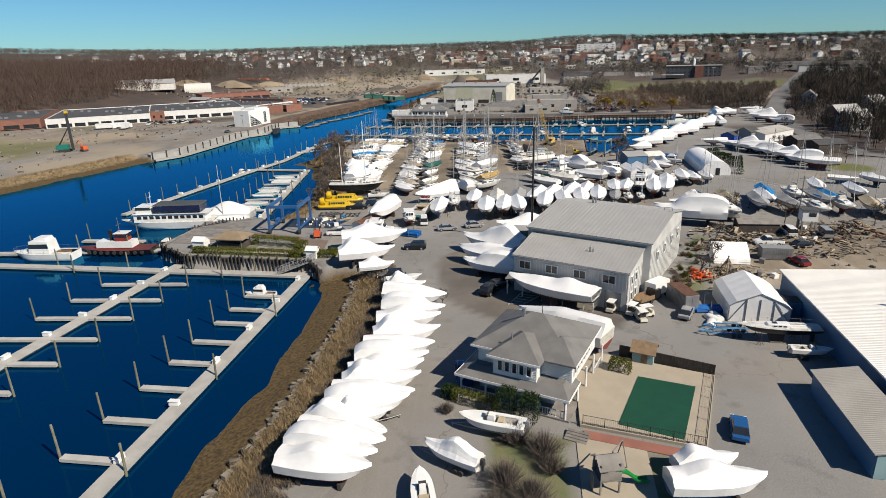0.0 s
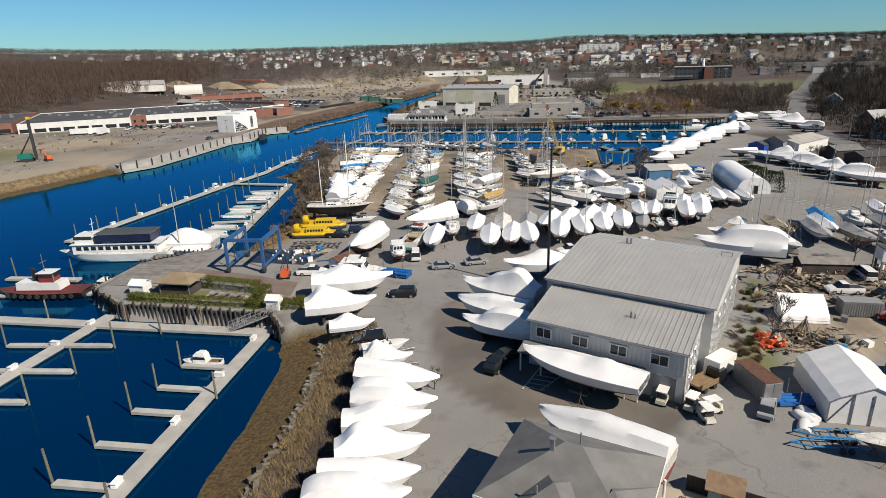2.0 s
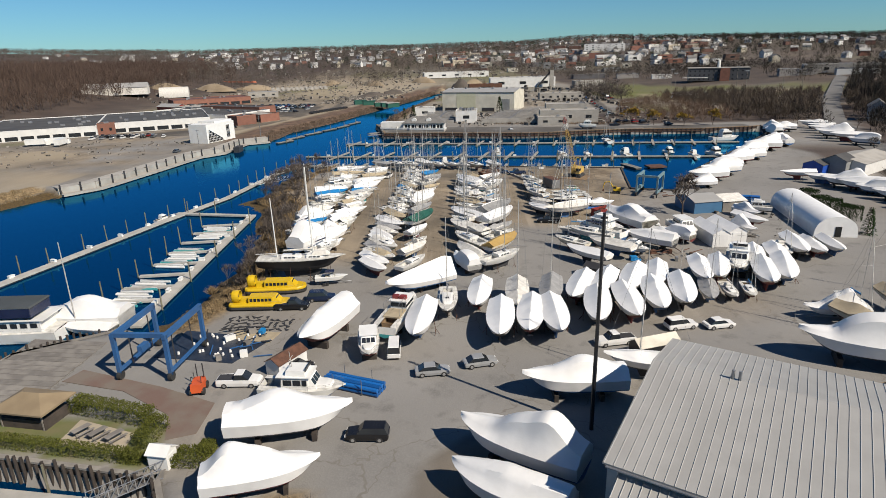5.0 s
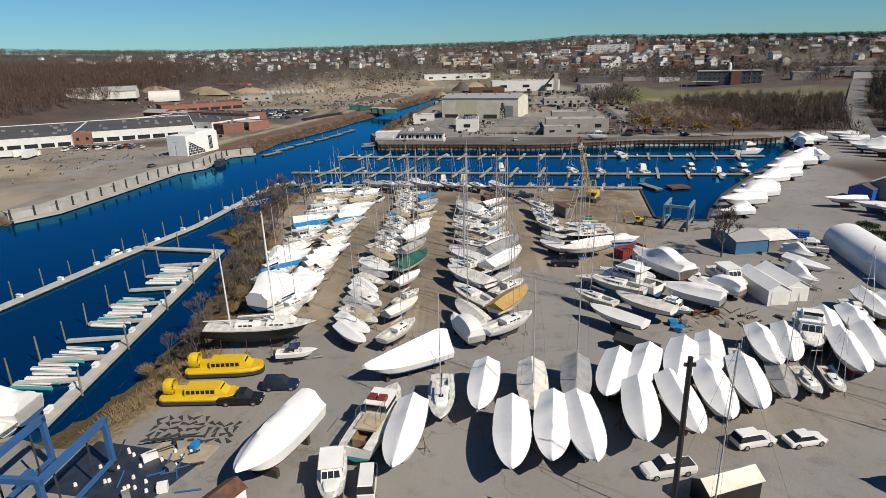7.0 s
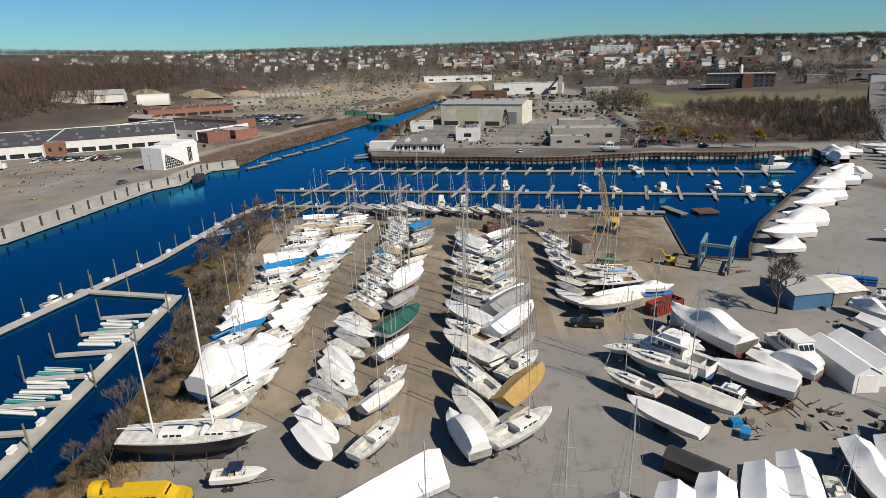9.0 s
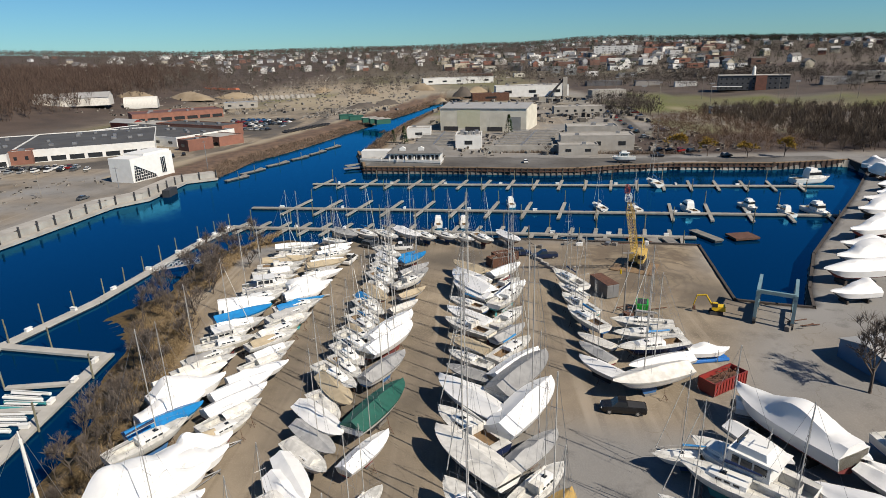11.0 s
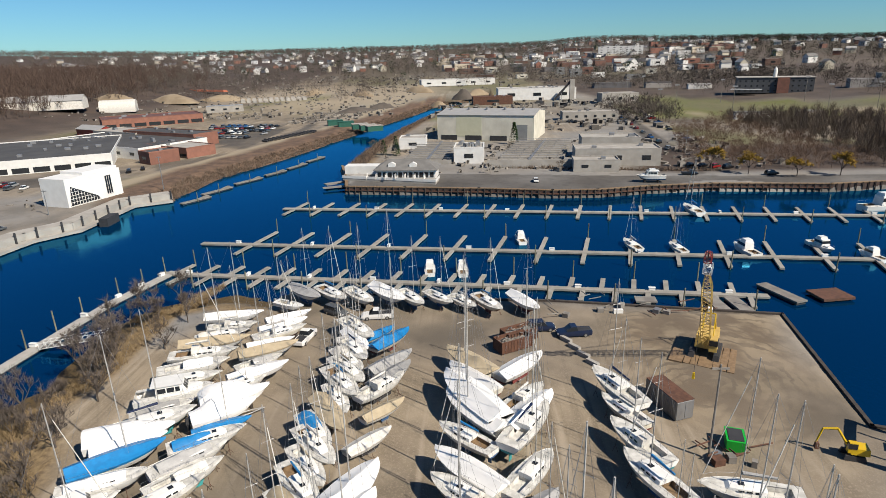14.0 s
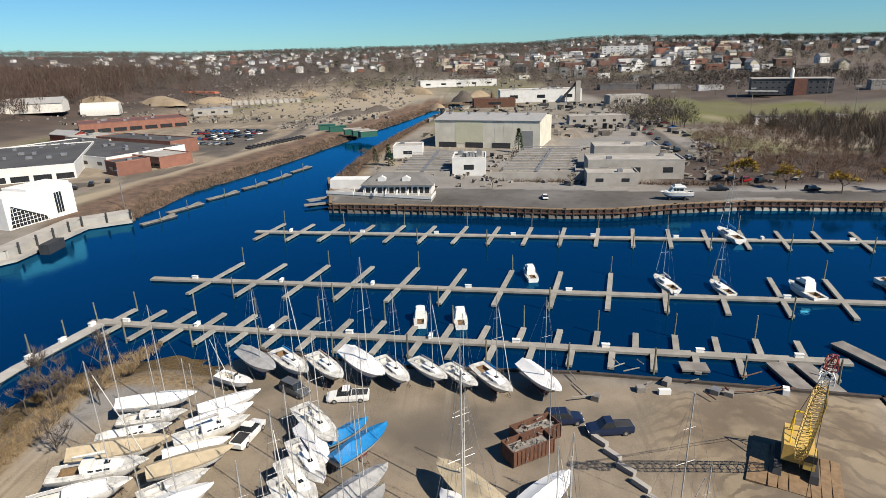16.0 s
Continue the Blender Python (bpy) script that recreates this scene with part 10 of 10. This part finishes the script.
def bank(d):
    """The height of a natural bank d metres from the water."""
    return WATER_Z + 2.75 * (0.35 * float(smooth(0, 6.5, d)) + 0.65 * float(smooth(6, 11.5, d)))


TU = [tuft(i) for i in range(6)]
tu = []
for y in np.arange(-10, 108, 0.42):
    xb = np.interp(y, [p[1] for p in NEAR_BANK], [p[0] for p in NEAR_BANK])
    for _ in range(14):
        d = rw.uniform(6.4, 14.0)
        tu.append((xb + d, y + rw.uniform(-0.3, 0.3), bank(d), rw.uniform(0.5, 1.15)))
for i in range(2600):
    y = rw.uniform(148, 286)
    xb = np.interp(y, [145, 160, 178, 200, 214, 226, 236, 250, 270, 281], [-55, -52, -49, -53.5, -58, -60.5, -70, -66, -67, -63])
    d = rw.uniform(5, 12)
    tu.append((xb + d, y, bank(d), rw.uniform(0.5, 1.2)))
for i in range(2600):
    y = rw.uniform(60, 250)
    xb = np.interp(y, [0, 100, 189, 252], [-245, -200, -159, -138])
    d = rw.uniform(5, 13)
    tu.append((xb - d, y, bank(d), rw.uniform(0.6, 1.2)))
dk = []
for y in np.arange(20, 108, 0.5):
    xb = np.interp(y, [p[1] for p in NEAR_BANK], [p[0] for p in NEAR_BANK])
    for _ in range(5):
        d = rw.uniform(11.2, 14.6)
        dk.append((xb + d, y + rw.uniform(-0.3, 0.3), bank(d), rw.uniform(0.6, 1.5)))
cb = []
for line, lo, hi in ((CANAL_WEST, 0.5, 9.0), (CANAL_EAST[1:], 0.5, 10.0)):
    for x, y, a in along(line, 0.55):
        for _ in range(3):
            d = rw.uniform(lo, hi)
            cb.append((x + d * math.sin(radians(a)), y - d * math.cos(radians(a)), bank(d), rw.uniform(0.7, 2.0)))
for x, y, a in along([(8, 411.5), (40, 406.5), (66, 400.5), (92, 398.5)], 0.5):
    cb.append((x, y + rw.uniform(-1.2, 1.2), YARD_Z - 0.1, rw.uniform(0.8, 2.2)))
scatter("canal_brush", "brown leafless brush along the canal banks", "scrub", cb, [tuft(40 + i, 26) for i in range(5)], BRUSH, 17)
scatter("bank_scrub", "dark leafless scrub along the top of the reed bank", "scrub", dk, [tuft(20 + i, 22) for i in range(5)], TWIG, 16)
scatter("reeds", "dry tan reeds and grass along the banks", "reeds", tu, TU, REEDS, 6)

# junk, stacks and small sheds in the far works yards, and stones along the bank
def box_tris(seed):
    r = random.Random(seed)
    w, d, h = r.uniform(0.5, 2.2), r.uniform(0.4, 1.0), r.uniform(0.3, 1.0)
    c = [(x * w, y * d, z * h) for z in (0, 1) for x, y in ((-0.5, -0.5), (0.5, -0.5), (0.5, 0.5), (-0.5, 0.5))]
    out = []
    for f in ((4, 5, 6, 7), (0, 1, 5, 4), (1, 2, 6, 5), (2, 3, 7, 6), (3, 0, 4, 7)):
        out += [[c[f[0]], c[f[1]], c[f[2]]], [c[f[0]], c[f[2]], c[f[3]]]]
    return out


JUNK = twig_material("mixed_yard_goods", (0.4, 0.37, 0.33), (0.03, 0.027, 0.025))
jk = []
for n, x0, x1, y0, y1, s0, s1 in ((620, -330, -60, 620, 900, 0.7, 2.4), (130, -130, -85, 580, 660, 0.8, 2.4), (240, -30, 110, 520, 720, 1.5, 4), (160, 30, 120, 400, 480, 1, 2.4), (140, -40, 30, 402, 470, 0.8, 2), (90, -235, -140, 300, 380, 0.4, 1.2), (260, -330, -170, 150, 370, 0.3, 1.3), (60, -300, -150, 620, 660, 1.5, 3), (300, 0, 420, 860, 1200, 1.5, 4), (240, -420, 0, 900, 1150, 1.5, 3.5)):
    for i in range(n):
        jk.append((rw.uniform(x0, x1), rw.uniform(y0, y1), 0, rw.uniform(s0, s1)))
for x0, x1, y0, y1, n in ((50, 84, 101, 131, 50), (40, 60, 168, 178, 40), (56, 80, 188, 216, 50)):
    jk += [(rw.uniform(x0, x1), rw.uniform(y0, y1), 0, rw.uniform(0.3, 0.85)) for _ in range(n)]
J = np.array(jk)
J = J[~inside(J[:, 0], J[:, 1], SHORE)]
J[:, 2] = land_height(J[:, 0], J[:, 1]) - 0.05
scatter("yard_goods", "scattered stacks, crates and machines in the works yards", "yard goods", J, [box_tris(i) for i in range(9)], JUNK, 8)


def plank_tris(seed):
    """A weathered board, pipe or panel lying askew."""
    r = random.Random(seed)
    l_, w, h = r.uniform(1.6, 4.2), r.choice((0.12, 0.18, 0.25, 0.9)), r.choice((0.06, 0.1, 0.16))
    q = Euler((r.uniform(-0.3, 0.3), r.uniform(-0.35, 0.35), 0)).to_matrix()
    c = [q @ Vector((x * l_, y * w, z * h)) + Vector((0, 0, 0.25 + 0.35 * r.random())) for z in (0, 1) for x, y in ((-0.5, -0.5), (0.5, -0.5), (0.5, 0.5), (-0.5, 0.5))]
    out = []
    for f in ((4, 5, 6, 7), (3, 2, 1, 0), (0, 1, 5, 4), (1, 2, 6, 5), (2, 3, 7, 6), (3, 0, 4, 7)):
        out += [[tuple(c[f[0]]), tuple(c[f[1]]), tuple(c[f[2]])], [tuple(c[f[0]]), tuple(c[f[2]]), tuple(c[f[3]])]]
    return out


SCRAPS = twig_material("mixed_scrap_timber", (0.5, 0.41, 0.3), (0.035, 0.03, 0.028))
pl = []
for cx, cy, sx, sy, n in ((54.1, 119.8, 2.2, 1.4, 60), (58.4, 121.8, 1.8, 1.2, 50), (47.0, 101.0, 3.0, 1.8, 55), (43.0, 99.5, 2.6, 2.0, 60), (50.5, 115.0, 3.0, 2.2, 70), (62.0, 112.0, 3.0, 1.6, 45), (67.0, 128.0, 4.0, 1.8, 60), (57.0, 127.0, 3.5, 2.2, 70), (76.0, 122.0, 4.0, 3.0, 60), (72.0, 113.0, 4.5, 2.5, 50), (84.0, 128.0, 4.0, 3.0, 50), (66.0, 120.0, 7.0, 1.0, 40)):
    for i in range(n):
        x, y = rw.normal(cx, sx), rw.normal(cy, sy)
        pl.append((x, y, YARD_Z + max(0.0, 0.9 - 0.45 * math.hypot((x - cx) / sx, (y - cy) / sy)) * rw.rand(), rw.uniform(0.35, 0.95)))
scatter("scrap_timber", "loose weathered boards, panels and pipes strewn over the scrap yard", "scrap", pl, [plank_tris(60 + i) for i in range(14)], SCRAPS, 31)
STONE = twig_material("grey_brown_stones", (0.3, 0.27, 0.22), (0.1, 0.085, 0.065))
st = []
for y in np.arange(20, 106, 0.35):
    xb = np.interp(y, [p[1] for p in NEAR_BANK], [p[0] for p in NEAR_BANK])
    st.append((xb + 6.2 + rw.uniform(-0.5, 0.5), y, bank(6.2) - 0.1, rw.uniform(0.25, 0.8)))
scatter("bank_stones", "line of grey stones along the muddy bank", "stones", st, [box_tris(30 + i) for i in range(6)], STONE, 9)

# lamp and utility poles
for x, y, h, m in ((13.1, 119.5, 24.7, BLACK), (26, 232, 12, TIMBER), (140, 215, 11, TIMBER), (158, 280, 11, TIMBER), (72, 128, 12, TIMBER), (-113, 381, 12, STEEL), (-131, 345, 8, STEEL), (-150, 330, 9, TIMBER), (90, 432, 11, TIMBER)):
    o = thing("utility_pole", "tall dark lamp pole standing in the yard" if m is BLACK else "slim utility pole with crossarm", "pole", "poles", m=pose(x, y, land(x, y)))
    part("pole", T(((0, 0, -0.2), (0, 0, h), 0.24 if m is BLACK else 0.15, 0.17 if m is BLACK else 0.1, 8)), m, o)
    part("crossarm", B(((0, 0, h - 0.5), (1.8 if m is not BLACK else 0.7, 0.15, 0.2))), m, o)

# scrap timber, frames and pipes lying about
rs = random.Random(21)
for bx, by, n, sp, m in ((60, 118, 40, 9, TIMBER), (76, 126, 36, 8, RUST), (52, 104, 24, 5, TIMBER), (41.5, 180.5, 22, 5, RUST), (35, 177, 18, 4, TIMBER), (29, 236, 30, 4, RUST), (22, 277.8, 26, 9, TIMBER), (36, 276.2, 20, 8, RUST), (-38, 146, 24, 6, BLACKB), (-34, 141, 20, 5, LIFTBLUE), (88, 120, 30, 8, TIMBER), (55, 231, 16, 3, RUST)):
    o = thing("scrap_pile", "loose heap of weathered timber, pipes and fittings", "scrap", "scrap heaps", m=pose(bx, by, 0))
    for i in range(int(n * 0.55)):
        a = Vector((rs.gauss(0, sp / 2.2), rs.gauss(0, sp / 3.5), rs.uniform(0.1, 0.9)))
        t_, ln = rs.choice((0.3, 0.35, 1.9)) + rs.uniform(-0.2, 0.2), rs.uniform(0.8, 4)
        d = Vector((math.cos(t_) * ln, math.sin(t_) * ln, rs.uniform(-0.2, 0.25)))
        if i % 4 == 0:
            part("crate", B(((a.x, a.y, 0.4), (rs.uniform(0.6, 1.6), rs.uniform(0.5, 1.2), 0.8), rs.uniform(0, 90))), rs.choice((m, STEEL, TIMBER, TARPB, WHITE)), o)
        else:
            part("length", T((a, a + d, 0.09, 0.09, 5)), m, o)
for i in range(34):
    o = tagged(part("mooring_buoy", T(((0, 0, 0.1), (0, 0, 1.1), 0.35, 0.2, 8)), ORANGE), "faded orange mooring buoy heaped by the shed", "buoy", "orange buoys")
    o.matrix_basis = sited(pose(42.5 + rs.uniform(-1.5, 1.5), 104 + rs.uniform(-1.5, 1.5), 0.3, rs.uniform(0, 90), rs.uniform(0, 90), 0))
for i in range(5):
    o = tagged(part("timber_baulk", B(((0, 0, 0.3), (2.2, 0.6, 0.6))), CONC), "pale squared timber baulk lying on earth", "timber", "baulks")
    t = i / 4
    o.matrix_basis = sited(pose(15.0 + 3.9 * t, 264.6 - 10 * t, 0, 0, 0, -52 + rs.uniform(-8, 8)))
# mooring anchors laid out in rows on the asphalt, and the boom bags
for i in range(46):
    o = tagged(part("steel_plate", prism(bmesh.new(), [(-0.45, -0.25), (0.75, 0), (-0.45, 0.28)], 0, 0.06), BLACKB), "small black triangular plate laid flat", "plate", "black plates")
    o.matrix_basis = sited(pose(-40.2 + (i % 10) * 1.15 + rs.uniform(-0.2, 0.2), 148.4 + (i // 10) * 1.1 + rs.uniform(-0.2, 0.2), 0.06, 0, 0, rs.uniform(0, 360)))
mat_ = tagged(part("rubber_sheet", prism(bmesh.new(), [(-47, 139.8), (-34.5, 138), (-31, 145.5), (-46, 148.2)], -0.1, 0.075), mat("black_tarpaulin", (0.015, 0.02, 0.035), (0.03, 0.04, 0.06), 0.5, big=0.8, fine=4, bump=0.6)), "dark tarpaulin spread over the ground", "tarpaulin")
mat_.matrix_basis = PLAN
canvas = tagged(part("canvas_sheet", prism(bmesh.new(), [(-38.6, 145.6), (-31.2, 144.0), (-30.4, 147.4), (-37.6, 148.3)], -0.1, 0.095), TARPT), "tan canvas sheet spread flat on asphalt", "canvas")
canvas.matrix_basis = PLAN
for i in range(24):
    o = tagged(part("float_ball", T(((0, 0, 0), (0, 0, 0.35), 0.2, 0.15, 8)), WHITE), "small white net float lying on tarpaulin", "float", "white floats")
    o.matrix_basis = sited(pose(rs.uniform(-45, -33), rs.uniform(139.5, 146.5), 0.08))
